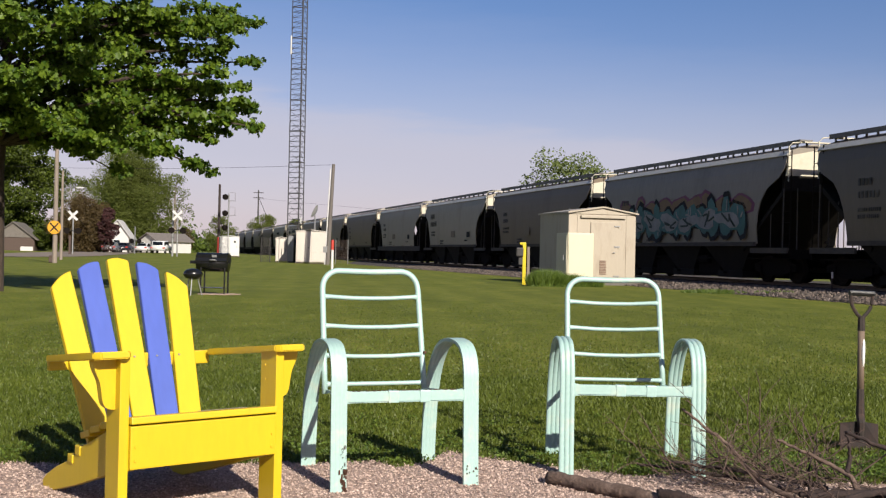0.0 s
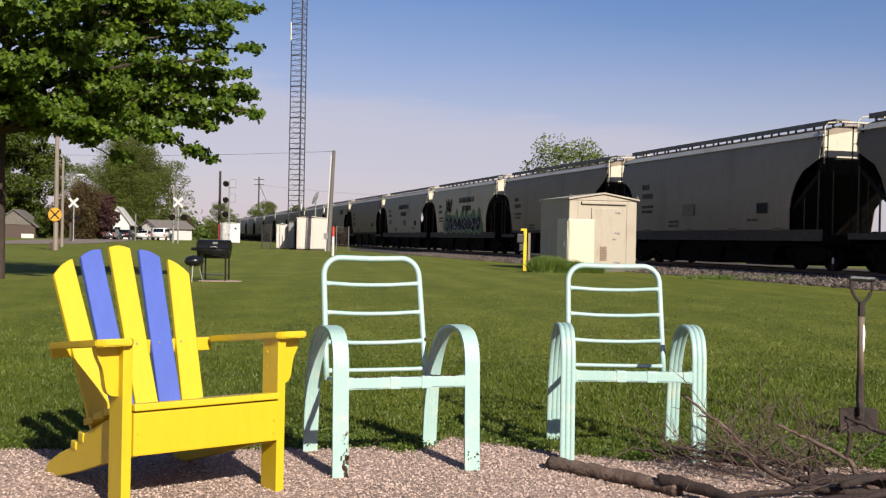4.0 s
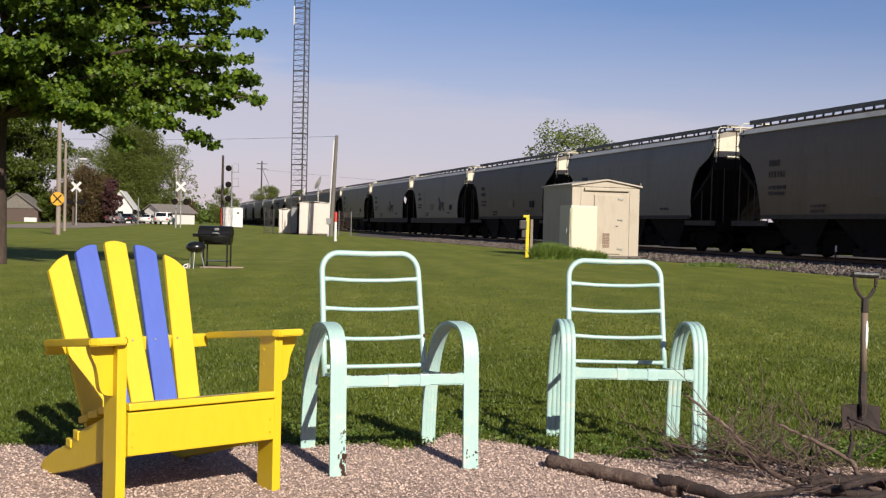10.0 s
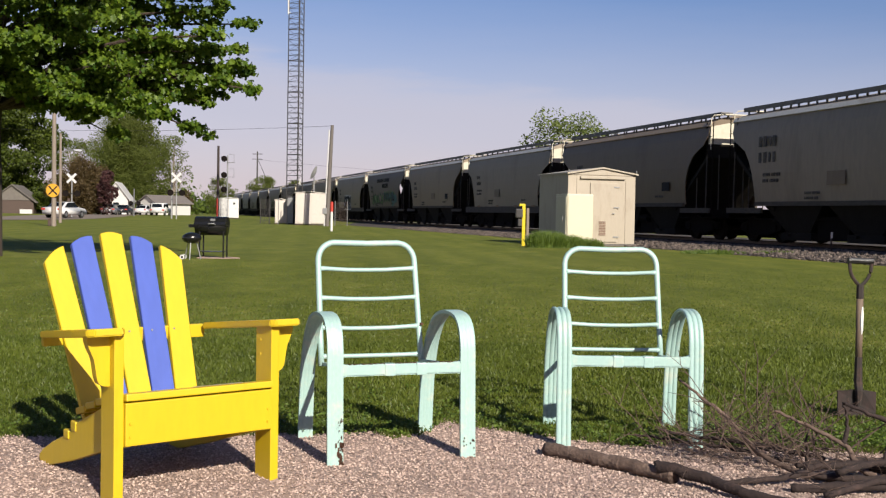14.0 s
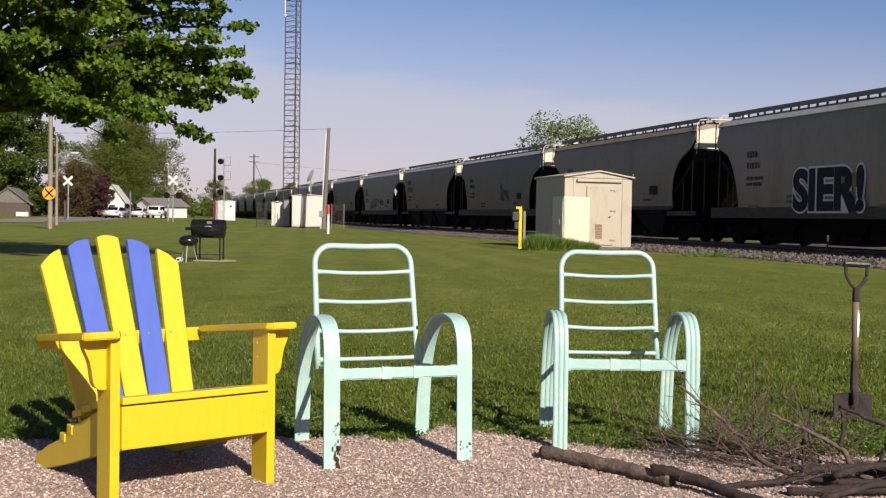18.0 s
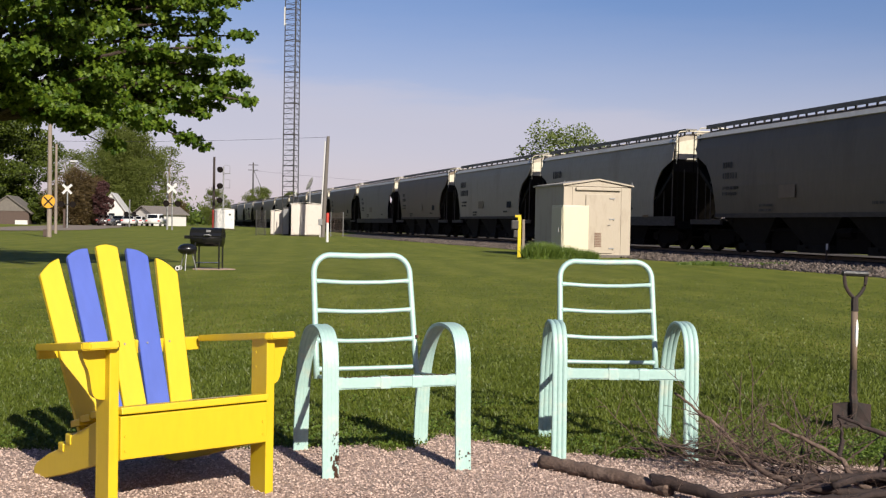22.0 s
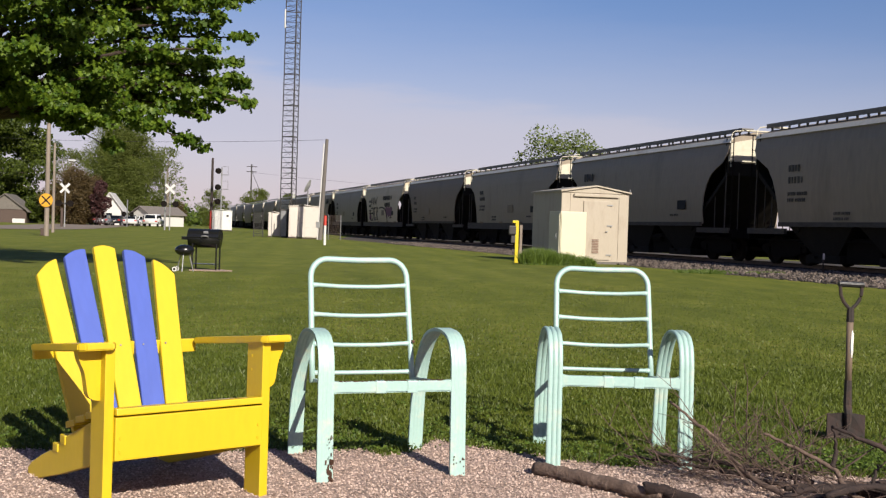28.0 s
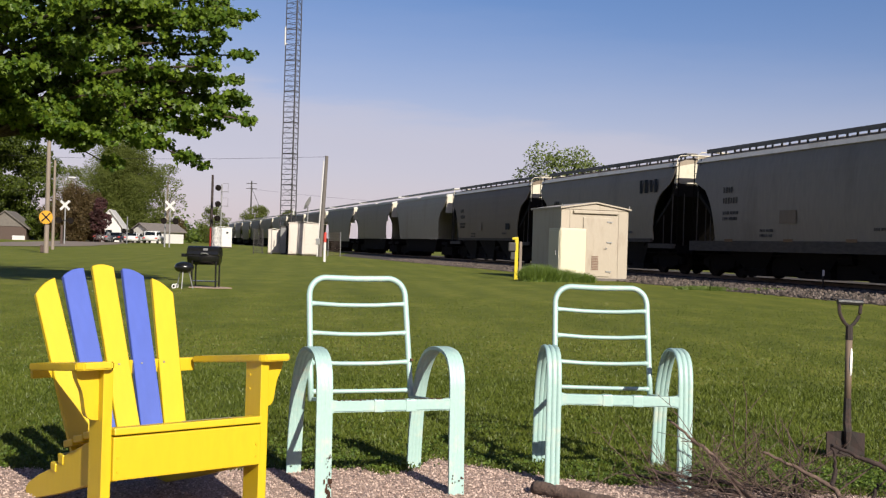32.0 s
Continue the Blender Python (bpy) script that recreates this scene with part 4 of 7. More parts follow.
TRAVEL = ((0, 0.0), (4, 82.17), (8, 163.49), (12, 244.06), (16, 323.93), (20, 403.09), (24, 481.48), (28, 558.95), (32, 635.32))


def wagon_rows(k):
    return [(t, track_pose(START + PITCH * (k + 0.5) - s)) for t, s in TRAVEL]

# ---- signal shed beside the track ----
shed_turn = TRACK_TURN
shed = thing("equipment_shed", pose(4.28, 37.06, 0.02, 0, 0, shed_turn), "beige steel railway equipment shed with a low gable roof", "shed")
SW, SD, SH = 2.48, 2.75, 2.38
bm = B()
box(bm, (SW / 2, SD / 2, SH / 2), (SW, SD, SH), bevel=0.015)
part("wall", bm, M["shed"], shed)
for x in (0.32, 2.12):
    bm = B()
    box(bm, (x, -0.008, SH / 2), (0.02, 0.02, SH - 0.1))
    part("seam", bm, M["shed"], shed)
bm = B()
prism(bm, [(-0.06, SH - 0.02), (SW / 2, SH + 0.19), (SW + 0.06, SH - 0.02), (SW + 0.06, SH + 0.03), (SW / 2, SH + 0.24), (-0.06, SH + 0.04)], -0.10, SD + 0.08, "y")
part("roof", bm, M["shed"], shed)
bm = B()
prism(bm, [(0, SH - 0.03), (SW / 2, SH + 0.18), (SW, SH - 0.03)], -0.03, 0.02, "y")
part("gable", bm, M["shed"], shed)
bm = B()
box(bm, (1.25, -0.045, SH - 0.12), (1.65, 0.09, 0.09), bevel=0.01)
part("rain_hood", bm, M["shed"], shed, "beige steel hood over the door")
bm = B()
box(bm, (1.30, -0.02, 1.08), (1.0, 0.05, 2.0), bevel=0.008)
door = part("door", bm, M["shed"], shed, "flush beige steel door")
for z in (0.25, 1.25, 1.95):
    bm = B()
    box(bm, (1.76, -0.055, z), (0.20, 0.03, 0.04))
    part("hinge", bm, M["steel"], door)
bm = B()
for i in range(9):
    box(bm, (1.25, -0.055, 0.32 + 0.055 * i), (0.24, 0.025, 0.03), m=None)
part("vent", bm, M["brick"], door, "louvred vent")
bm = B()
tube(bm, [(1.68, -0.05, 1.05), (1.68, -0.10, 1.05), (1.60, -0.10, 1.05)], 0.012, 6)
part("handle", bm, M["steel"], door)
bm = B()
box(bm, (SW / 2, SD / 2, -0.06), (SW + 0.12, SD + 0.12, 0.16), bevel=0.02)
part("foundation", bm, M["pole_grey"], shed, "concrete footing")
for x in (0, SW):
    bm = B()
    tube(bm, [(x, -0.06, SH), (x, -0.06, SH + 0.14)], 0.02, 6)
    part("lifting_eye", bm, M["steel"], shed)

cab = thing("equipment_cabinet", pose(4.13, 35.9, 0.0, 0, 0, shed_turn), "pale cream steel cabinet standing against the shed", "cabinet")
bm = B()
box(bm, (0.458, 0.5, 0.86), (0.916, 1.0, 1.66), bevel=0.012)
part("body", bm, M["shed_new"], cab)
bm = B()
box(bm, (0.458, -0.012, 0.86), (0.86, 0.024, 1.58), bevel=0.006)
part("door", bm, M["shed_new"], cab)
bm = B()
box(bm, (-0.012, 0.5, 0.86), (0.024, 0.9, 1.5), bevel=0.006)
part("side_door", bm, M["shed_new"], cab)
bm = B()
tube(bm, [(-0.03, 0.2, 0.8), (-0.07, 0.2, 0.8), (-0.07, 0.2, 0.95), (-0.03, 0.2, 0.95)], 0.012, 5)
part("handle", bm, M["steel"], cab)
bm = B()
box(bm, (0.458, 0.5, 0.0), (0.98, 1.06, 0.08))
part("footing", bm, M["cabinet"], cab)

# ---- the garden chairs ----


def adirondack():
    """Origin on the ground between the front legs; x along the front, y to the back."""
    ch = thing("adirondack_chair", pose(-0.787, 3.62, 0.0, 0, 0, 39), "wooden garden armchair with yellow and blue painted slats", "chair", "garden chairs")
    Y = M["yellow"]
    mid = -0.019    # the arms and back sit a little off the seat's middle
    for sg in (-1, 1):
        # front leg: a board on edge, with a scrolled bracket outside it
        bm = B()
        box(bm, (sg * 0.282, 0.053, 0.271), (0.032, 0.106, 0.542), bevel=0.003)
        leg = part("front_leg", bm, Y, ch)
        for z in (0.20, 0.28, 0.44, 0.49):
            bm = B()
            tube(bm, [(sg * 0.2965 if sg < 0 else 0.2635, 0.045 + 0.03 * (z > 0.4), z), (sg * 0.2935 if sg < 0 else 0.2665, 0.045 + 0.03 * (z > 0.4), z)], 0.005, 8)
            part("screw_head", bm, Y, leg)
        bm = B()
        prism(bm, [(sg * q[0], q[1]) for q in smooth_outline([(0.294, 0.541), (0.366, 0.541), (0.370, 0.515), (0.352, 0.472), (0.346, 0.445), (0.338, 0.400), (0.322, 0.382), (0.294, 0.378)])], 0.035, 0.068, "y")
        part("arm_bracket", bm, Y, ch)
        # arm board: narrow behind, broad with clipped corners in front, sloping down to the back
        bm = B()
        out = [(sg * 0.260, -0.012), (sg * 0.275, -0.032), (sg * 0.365, -0.032), (sg * 0.384, -0.010), (sg * 0.382, 0.12), (sg * 0.365, 0.33), (sg * 0.346, 0.515), (sg * 0.328, 0.53), (sg * 0.278, 0.53), (sg * 0.276, 0.36), (sg * 0.262, 0.12)]
        prism(bm, [(x - 0.008, y) for x, y in out], 0.0, 0.024, "z")
        bmesh.ops.bevel(bm, geom=bm.edges[:], offset=0.004, segments=2, affect="EDGES")
        o = part("arm_rest", bm, Y, ch)
        o.matrix_basis = pose(0, 0, 0.542, -6.0, 0, 0)
        # long side stringer: seat rail that runs down to the ground behind
        bm = B()
        prism(bm, [(0.0, 0.185), (0.0, 0.322), (0.10, 0.312), (0.19, 0.282), (0.30, 0.240), (0.395, 0.205), (0.43, 0.180), (0.51, 0.140), (0.64, 0.095), (0.74, 0.050), (0.772, 0.024), (0.766, 0.005), (0.745, 0.0), (0.68, 0.0), (0.44, 0.062), (0.184, 0.138)], sg * 0.240, sg * 0.266, "x")
        bmesh.ops.bevel(bm, geom=bm.edges[:], offset=0.003, segments=1, affect="EDGES")
        part("seat_stringer", bm, Y, ch)
    bm = B()
    box(bm, (0, 0.0, 0.258), (0.530, 0.026, 0.138), bevel=0.004)
    apron = part("front_apron", bm, Y, ch)
    for sg in (-1, 1):
        for z in (0.218, 0.262):
            bm = B()
            tube(bm, [(sg * 0.248, -0.0165, z), (sg * 0.248, -0.012, z)], 0.0055, 8)
            part("screw_head", bm, Y, apron)
    for i in range(5):
        f = i / 5
        bm = B()
        box(bm, (0, 0, 0), (0.530, 0.082, 0.023), bevel=0.004)
        for v in bm.verts:   # boards bowed a little by the weather
            v.co.z += 0.004 * (1 - (v.co.x / 0.265) ** 2) * (1 if i == 0 else 0.4)
        o = part("seat_slat", bm, Y, ch, "weathered yellow seat board" if i == 0 else "")
        o_first = o if i == 0 else o_first
        o.matrix_basis = pose(0, 0.021 + 0.088 * i, 0.3405 - 0.055 * f * f - 0.070 * f, -7 - 9 * f)
    front = o_first.matrix_basis.copy()
    bm = B()
    for x, w in ((0.055, 0.07), (0.00, 0.035), (0.12, 0.03)):
        prism(bm, [(x - w, -0.037), (x - w * 0.3, -0.039), (x + w, -0.038), (x + w * 0.8, -0.026), (x - w * 0.4, -0.030)], 0.0150, 0.0164, "z")
    bm.transform(front)
    part("worn_patch", bm, M["pole_wood"], ch, "bare grey wood where the paint has worn off")
    # fanned back slats, leaning back
    lean = radians(26)
    for i in range(5):
        k = i - 2
        bm = B()
        inner = (0.582, 0.622, 0.632, 0.622, 0.582)[i]
        outer = (0.525, 0.594, 0.628, 0.594, 0.525)[i]
        tl, tr = (outer, inner) if k < 0 else (inner, outer)
        arc_ = [(0.042 - 0.084 * q / 4, tr + (tl - tr) * q / 4 + 0.010 * math.sin(math.pi * q / 4)) for q in range(5)]
        prism(bm, [(-0.0435, -0.15), (0.0435, -0.15)] + arc_, -0.011, 0.011, "y")
        bmesh.ops.bevel(bm, geom=bm.edges[:], offset=0.0025, segments=1, affect="EDGES")
        o = part("back_slat", bm, M["blue"] if k in (-1, 1) else Y, ch, "blue painted back slat" if k in (-1, 1) else "")
        o.matrix_basis = Matrix.Translation((mid + k * 0.0905, 0.445, 0.275)) @ Matrix.Rotation(-lean, 4, "X") @ Matrix.Rotation(k * 0.043, 4, "Y")
        if i:
            bm = B()
            tube(bm, [(-0.012 * k, -0.0135, 0.235), (-0.012 * k, -0.010, 0.235)], 0.004, 8)
            part("screw_head", bm, M["steel"], o)
    for z, y, w, h in ((0.478, 0.562, 0.62, 0.050), (0.186, 0.425, 0.540, 0.034), (0.148, 0.490, 0.542, 0.030)):
        bm = B()
        box(bm, (mid if z > 0.4 else 0, y, z), (w, 0.024 if z > 0.4 else 0.045, h), bevel=0.004)
        part("back_rail", bm, Y, ch)
    return ch


adirondack()


def strap(bm, path, width, thick, ribs, depth):
    """A pressed steel strap along path, its width along x, its outer face in rounded ribs."""
    k = ribs * 8
    outer = []
    for i in range(k + 1):
        f = i / k
        outer.append((width * (f - 0.5), thick / 2 - depth + depth * abs(math.sin(math.pi * ribs * f)) ** 0.55))
    inner = [(x, -z) for x, z in reversed(outer)]
    for prof in (outer, [outer[-1], inner[0]], inner, [inner[-1], outer[0]]):
        prev = None
        for i, p in enumerate(path):
            t = (path[min(i + 1, len(path) - 1)] - path[max(i - 1, 0)]).normalized()
            u = Vector((0, -t.z, t.y)).normalized()
            row = [bm.verts.new(p + Vector((x, 0, 0)) + u * z) for x, z in prof]
            if prev:
                for j in range(len(row) - 1):
                    bm.faces.new((prev[j], prev[j + 1], row[j + 1], row[j]))
            prev = row
    bmesh.ops.remove_doubles(bm, verts=bm.verts[:], dist=0.00005)
    bmesh.ops.recalc_face_normals(bm, faces=bm.faces[:])
    for e in bm.edges:
        e.smooth = e.calc_face_angle(0) < 0.9
    return bm


def lawn_chair(m, ribs):
    """Bent steel garden chair without its seat shell. x along the front, y to the back."""
    ch = thing("metal_lawn_chair", m, "pale mint painted steel lawn chair frame, rusting at the feet" if ribs == 4 else "pale mint painted steel lawn chair frame with deep ribbed arms", "chair", "garden chairs")
    deep = 1.0 if ribs == 4 else 0.90
    for sg in (-1, 1):
        x = sg * (0.262 if ribs == 4 else 0.270)
        path = [(x, 0.0, 0.0), (x, 0.010, 0.18), (x, 0.018, 0.36), (x, 0.024, 0.445), (x, 0.045, 0.500), (x, 0.090, 0.537), (x, 0.165, 0.550), (x, 0.25, 0.547), (x, 0.33, 0.526), (x, 0.395, 0.482), (x, 0.456, 0.402), (x, 0.498, 0.29), (x, 0.516, 0.17), (x, 0.526, 0.05), (x, 0.528, -0.005)]
        path = [(x, y if y < 0.1 else 0.1 + (y - 0.1) * deep, z) for x, y, z in path]
        bm = B()
        strap(bm, smooth_path(path, 5), 0.061, 0.015, ribs, 0.0013 if ribs == 4 else 0.0050)
        part("arm_strap", bm, M["mint"], ch, "", True)
    # front bar, flared into the legs, with two clips
    bm = B()
    h, zc = 0.0215, 0.352
    edge = [(-0.252, 0.036), (-0.240, 0.027), (-0.222, h), (0.222, h), (0.240, 0.027), (0.252, 0.036)]
    prism(bm, [(x, zc + z) for x, z in edge] + [(x, zc - z) for x, z in reversed(edge)], 0.012, 0.042, "y")
    bmesh.ops.bevel(bm, geom=bm.edges[:], offset=0.005, segments=2, affect="EDGES")
    part("front_bar", bm, M["mint"], ch)
    for x in (-0.05, 0.075):
        bm = B()
        box(bm, (x, 0.027, zc), (0.042, 0.0345, 0.0465), bevel=0.004)
        part("clip", bm, M["mint"], ch)
    if ribs == 4:   # paint worn through along the top of the bar
        rnd = random.Random(31)
        bm = B()
        for i in range(26):
            x = -0.20 + 0.016 * i + rnd.uniform(-0.004, 0.004)
            box(bm, (x, 0.027 + rnd.uniform(-0.004, 0.004), zc + h + 0.0008), (rnd.uniform(0.006, 0.018), rnd.uniform(0.006, 0.020), 0.002))
        part("worn_paint", bm, M["rust"], ch, "rust showing through along the bar")["kind"] = "stuff"
    for sg in (-1, 1):   # seat rails
        bm = B()
        tube(bm, smooth_path([(sg * 0.225, 0.04, 0.355), (sg * 0.215, 0.25, 0.340), (sg * 0.208, 0.42, 0.325)], 4), 0, flat=(0.02, 0.012))
        part("seat_rail", bm, M["mint"], ch)
    # back hoop and cross bars
    def back(x, h):      # a point on the leaning back plane, h from 0 to 1
        return Vector((x - (0.007 if ribs == 4 else 0.0), 0.425 + 0.125 * h, 0.315 + (0.500 if ribs == 4 else 0.480) * h))
    w, r = 0.208, 0.072
    rh = r / 0.50

    def side(h):
        return w + 0.006 * (1 - h)
    hoop = [back(-side(q), q) for q in (0.0, 0.2, 0.4, 0.6, 0.75, 1 - rh)]
    hoop += [back(-w + r - r * math.cos(a), 1 - rh + rh * math.sin(a)) for a in (0.2, 0.4, 0.6, 0.8, 1.0, 1.2, 1.4, 1.57)]
    hoop += [back(0, 1.0) + Vector((0, 0, -0.003))]
    hoop += [back(w - r + r * math.cos(a), 1 - rh + rh * math.sin(a)) for a in (1.57, 1.4, 1.2, 1.0, 0.8, 0.6, 0.4, 0.2)]
    hoop += [back(side(q), q) for q in (1 - rh, 0.75, 0.6, 0.4, 0.2, 0.0)]
    bm = B()
    tube(bm, hoop, 0.0125, 10, up=Vector((0, 1, 0)))
    part("back_frame", bm, M["mint"], ch, "", True)
    for h in (0.785, 0.545, 0.305, 0.075):
        bm = B()
        sag = 1.0 if h > 0.1 else 0.15
        a, b = back(-side(h) + 0.004, h), back(side(h) - 0.004, h)
        pts = [a, a.lerp(b, 0.03), a.lerp(b, 0.07), a.lerp(b, 0.3) + Vector((0, 0.012, -0.006)) * sag, a.lerp(b, 0.5) + Vector((0, 0.014, -0.007)) * sag, a.lerp(b, 0.7) + Vector((0, 0.012, -0.006)) * sag, a.lerp(b, 0.93), a.lerp(b, 0.97), b]
        tube(bm, pts, [0.0125, 0.011, 0.0092, 0.009, 0.009, 0.009, 0.0092, 0.011, 0.0125], 8)
        part("back_bar", bm, M["mint"], ch, "", True)
    if ribs == 4:   # rust eaten through the paint at a front foot, a few chips elsewhere
        rnd = random.Random(ribs)
        bm = B()
        for i in range(60):
            z = 0.085 * rnd.random() ** 1.4 + 0.003
            if i > 44:
                z = rnd.uniform(0.08, 0.19)
            s_ = 1.0 if i < 45 else 0.45
            box(bm, (-0.262 + min(0.028, max(-0.028, rnd.gauss(0.019, 0.006))), -0.0068, z), (s_ * rnd.uniform(0.003, 0.008), 0.003, s_ * rnd.uniform(0.004, 0.018)))
        for i in range(12):
            box(bm, (0.262 + rnd.uniform(-0.026, 0.028), -0.0068, rnd.uniform(0.0, 0.09)), (rnd.uniform(0.002, 0.005), 0.003, rnd.uniform(0.002, 0.009)))
        part("rust_patch", bm, M["rust"], ch, "flaking rust on the foot")["kind"] = "stuff"
        bm = B()
        box(bm, (0.212, 0.455, 0.478), (0.012, 0.030, 0.010), bevel=0.002)
        part("rusty_joint", bm, M["rust"], ch, "small rusted joint")
    return ch


lawn_chair(pose(-0.130, 4.12, 0.0, 0, 0, 19), 4)
lawn_chair(pose(0.783, 4.44, 0.0, 0, 0, 1), 3)

# ---- shovel stuck in the lawn ----
sh = thing("shovel", pose(2.01, 5.22, -0.070, -4, 1.5, 4), "old square spade with a worn wooden shaft stuck in the lawn", "shovel")
bm = B()
prism(bm, [(-0.095, 0.195), (-0.02, 0.205), (0.02, 0.205), (0.095, 0.195), (0.095, 0.10), (0.09, -0.03), (-0.09, -0.03), (-0.095, 0.10)], -0.004, 0.004, "y")
for v in bm.verts:
    v.co.y += 0.16 * v.co.x ** 2 * 8
part("blade", bm, M["spade_rust"], sh, "rusty dark steel blade")
bm = B()
tube(bm, [(0, -0.012, 0.13), (0, -0.012, 0.20), (0, 0, 0.24), (0, 0, 0.36)], [0.012, 0.02, 0.021, 0.018], 8)
part("socket", bm, M["dark_iron"], sh)
bm = B()
tube(bm, [(0, 0, 0.35), (0, 0, 0.50), (0, 0, 0.67)], 0.017, 8)
part("shaft", bm, M["handle_wood"], sh, "weathered wooden shaft with flaking white paint", True)
bm = B()
tube(bm, smooth_path([(0.006, -0.0125, 0.47), (0.004, -0.0135, 0.53), (0.007, -0.012, 0.60)], 3), [0.004, 0.008, 0.010, 0.010, 0.011, 0.008, 0.004], 5)
part("paint_flake", bm, M["white"], sh)
bm = B()
tube(bm, [(0, 0, 0.64), (0, 0, 0.71)], [0.019, 0.017], 8)
for sg in (-1, 1):
    tube(bm, smooth_path([(0, 0, 0.70), (sg * 0.03, 0, 0.73), (sg * 0.05, 0, 0.77), (sg * 0.054, 0, 0.82)], 4), 0.0085, 6)
part("yoke", bm, M["dark_iron"], sh)
bm = B()
tube(bm, [(-0.062, 0, 0.822), (0.062, 0, 0.822)], 0.014, 8)
part("grip", bm, M["black"], sh)

# ---- leaves, trees ----


def leaf_soup(name, spots, size, material, parent, rnd, up=0.6, lobed=False, tumble=0.75):
    """Many folded leaves, one at each spot (x, y, z)."""
    n = len(spots)
    c = np.array(spots)
    nor = rnd.normal(size=(n, 3)) * tumble + np.array([0.15, -0.35, up])
    nor /= np.linalg.norm(nor, axis=1)[:, None]
    a = np.cross(nor, rnd.normal(size=(n, 3)))
    if lobed:   # the tips hang
        a = np.array([0, 0, -1.0]) + 0.55 * rnd.normal(size=(n, 3))
        a -= nor * (a * nor).sum(1)[:, None]
    a /= np.linalg.norm(a, axis=1)[:, None] + 1e-9
    b = np.cross(nor, a)
    s = (size * rnd.uniform(0.65, 1.25, n))[:, None]
    if lobed:   # a broad leaf with two side lobes
        ring = ((-0.50, 0.0), (-0.30, 0.52), (-0.02, 0.20), (0.26, 0.62), (0.80, 0.0), (0.26, -0.62), (-0.02, -0.20), (-0.30, -0.52))
        v = np.stack([c + a * s * p + b * s * q + nor * s * (0.18 * abs(q)) for p, q in ring], 1).reshape(-1, 3)
        f = [(8 * i, 8 * i + 1, 8 * i + 2, 8 * i + 3, 8 * i + 4) for i in range(n)] + [(8 * i, 8 * i + 4, 8 * i + 5, 8 * i + 6, 8 * i + 7) for i in range(n)]
    else:
        ring = ((-0.6, 0.0), (0.0, 0.42), (0.6, 0.0), (0.0, -0.42))
        v = np.stack([c + a * s * p + b * s * q + nor * s * (0.22 * abs(q)) for p, q in ring], 1).reshape(-1, 3)
        f = [(4 * i, 4 * i + 1, 4 * i + 2, 4 * i + 3) for i in range(n)]
    return soup(name, v.tolist(), f, material, parent)


def far_tree(x, y, h, r, leaves, size, material, label, low=0.18, seed=1, squash=1.0, thin=1.0, name="tree", hang=0.72, bark="bark"):
    """A broad-leaved tree: trunk, limbs and an uneven crown of leaf clumps with gaps."""
    rnd = np.random.default_rng(seed)
    z0 = ground_z(x, y)
    t = thing(name, pose(x, y, z0), label, "tree")
    bm = B()
    tr = max(0.10, h * 0.022)
    tube(bm, [(0, 0, -0.1), (0.02 * h, 0, h * 0.2), (0.0, 0.02 * h, h * 0.45), (0.01 * h, 0, h * 0.75)], [tr * 1.3, tr, tr * 0.75, tr * 0.25], 8)
    clumps = []
    for i in range(int(58 * thin) + 14):
        u = rnd.uniform(0, 1)
        zz = h * (low + (1 - low) * (0.06 + 0.9 * u))
        prof = math.sin(math.pi * min(0.98, 0.12 + 0.82 * u)) ** 0.75
        ang = rnd.uniform(0, 2 * math.pi)
        rr = r * prof * rnd.uniform(0.25, 1.0) * squash
        p = (rr * math.cos(ang), rr * math.sin(ang), zz)
        clumps.append((p, r * rnd.uniform(0.18, 0.34)))
        if i % 4 == 0:
            b0 = Vector((0, 0, max(h * 0.12, zz * 0.62)))
            tube(bm, [b0, b0.lerp(Vector(p), 0.55) + Vector((0, 0, 0.03 * h)), Vector(p)], [tr * 0.5, tr * 0.3, tr * 0.1], 5)
    part("trunk", bm, M[bark], t)
    spots = []
    per = max(8, leaves // len(clumps))
    for p, cr in clumps:
        q = rnd.normal(size=(per, 3))
        q *= (rnd.uniform(0.35, 1.0, per) ** 0.5 / np.linalg.norm(q, axis=1))[:, None]
        spots.append(np.array(p) + q * cr * np.array([1.05, 1.05, hang]))
    leaf_soup("crown", np.concatenate(spots), size, material, t, rnd, tumble=0.5)
    return t


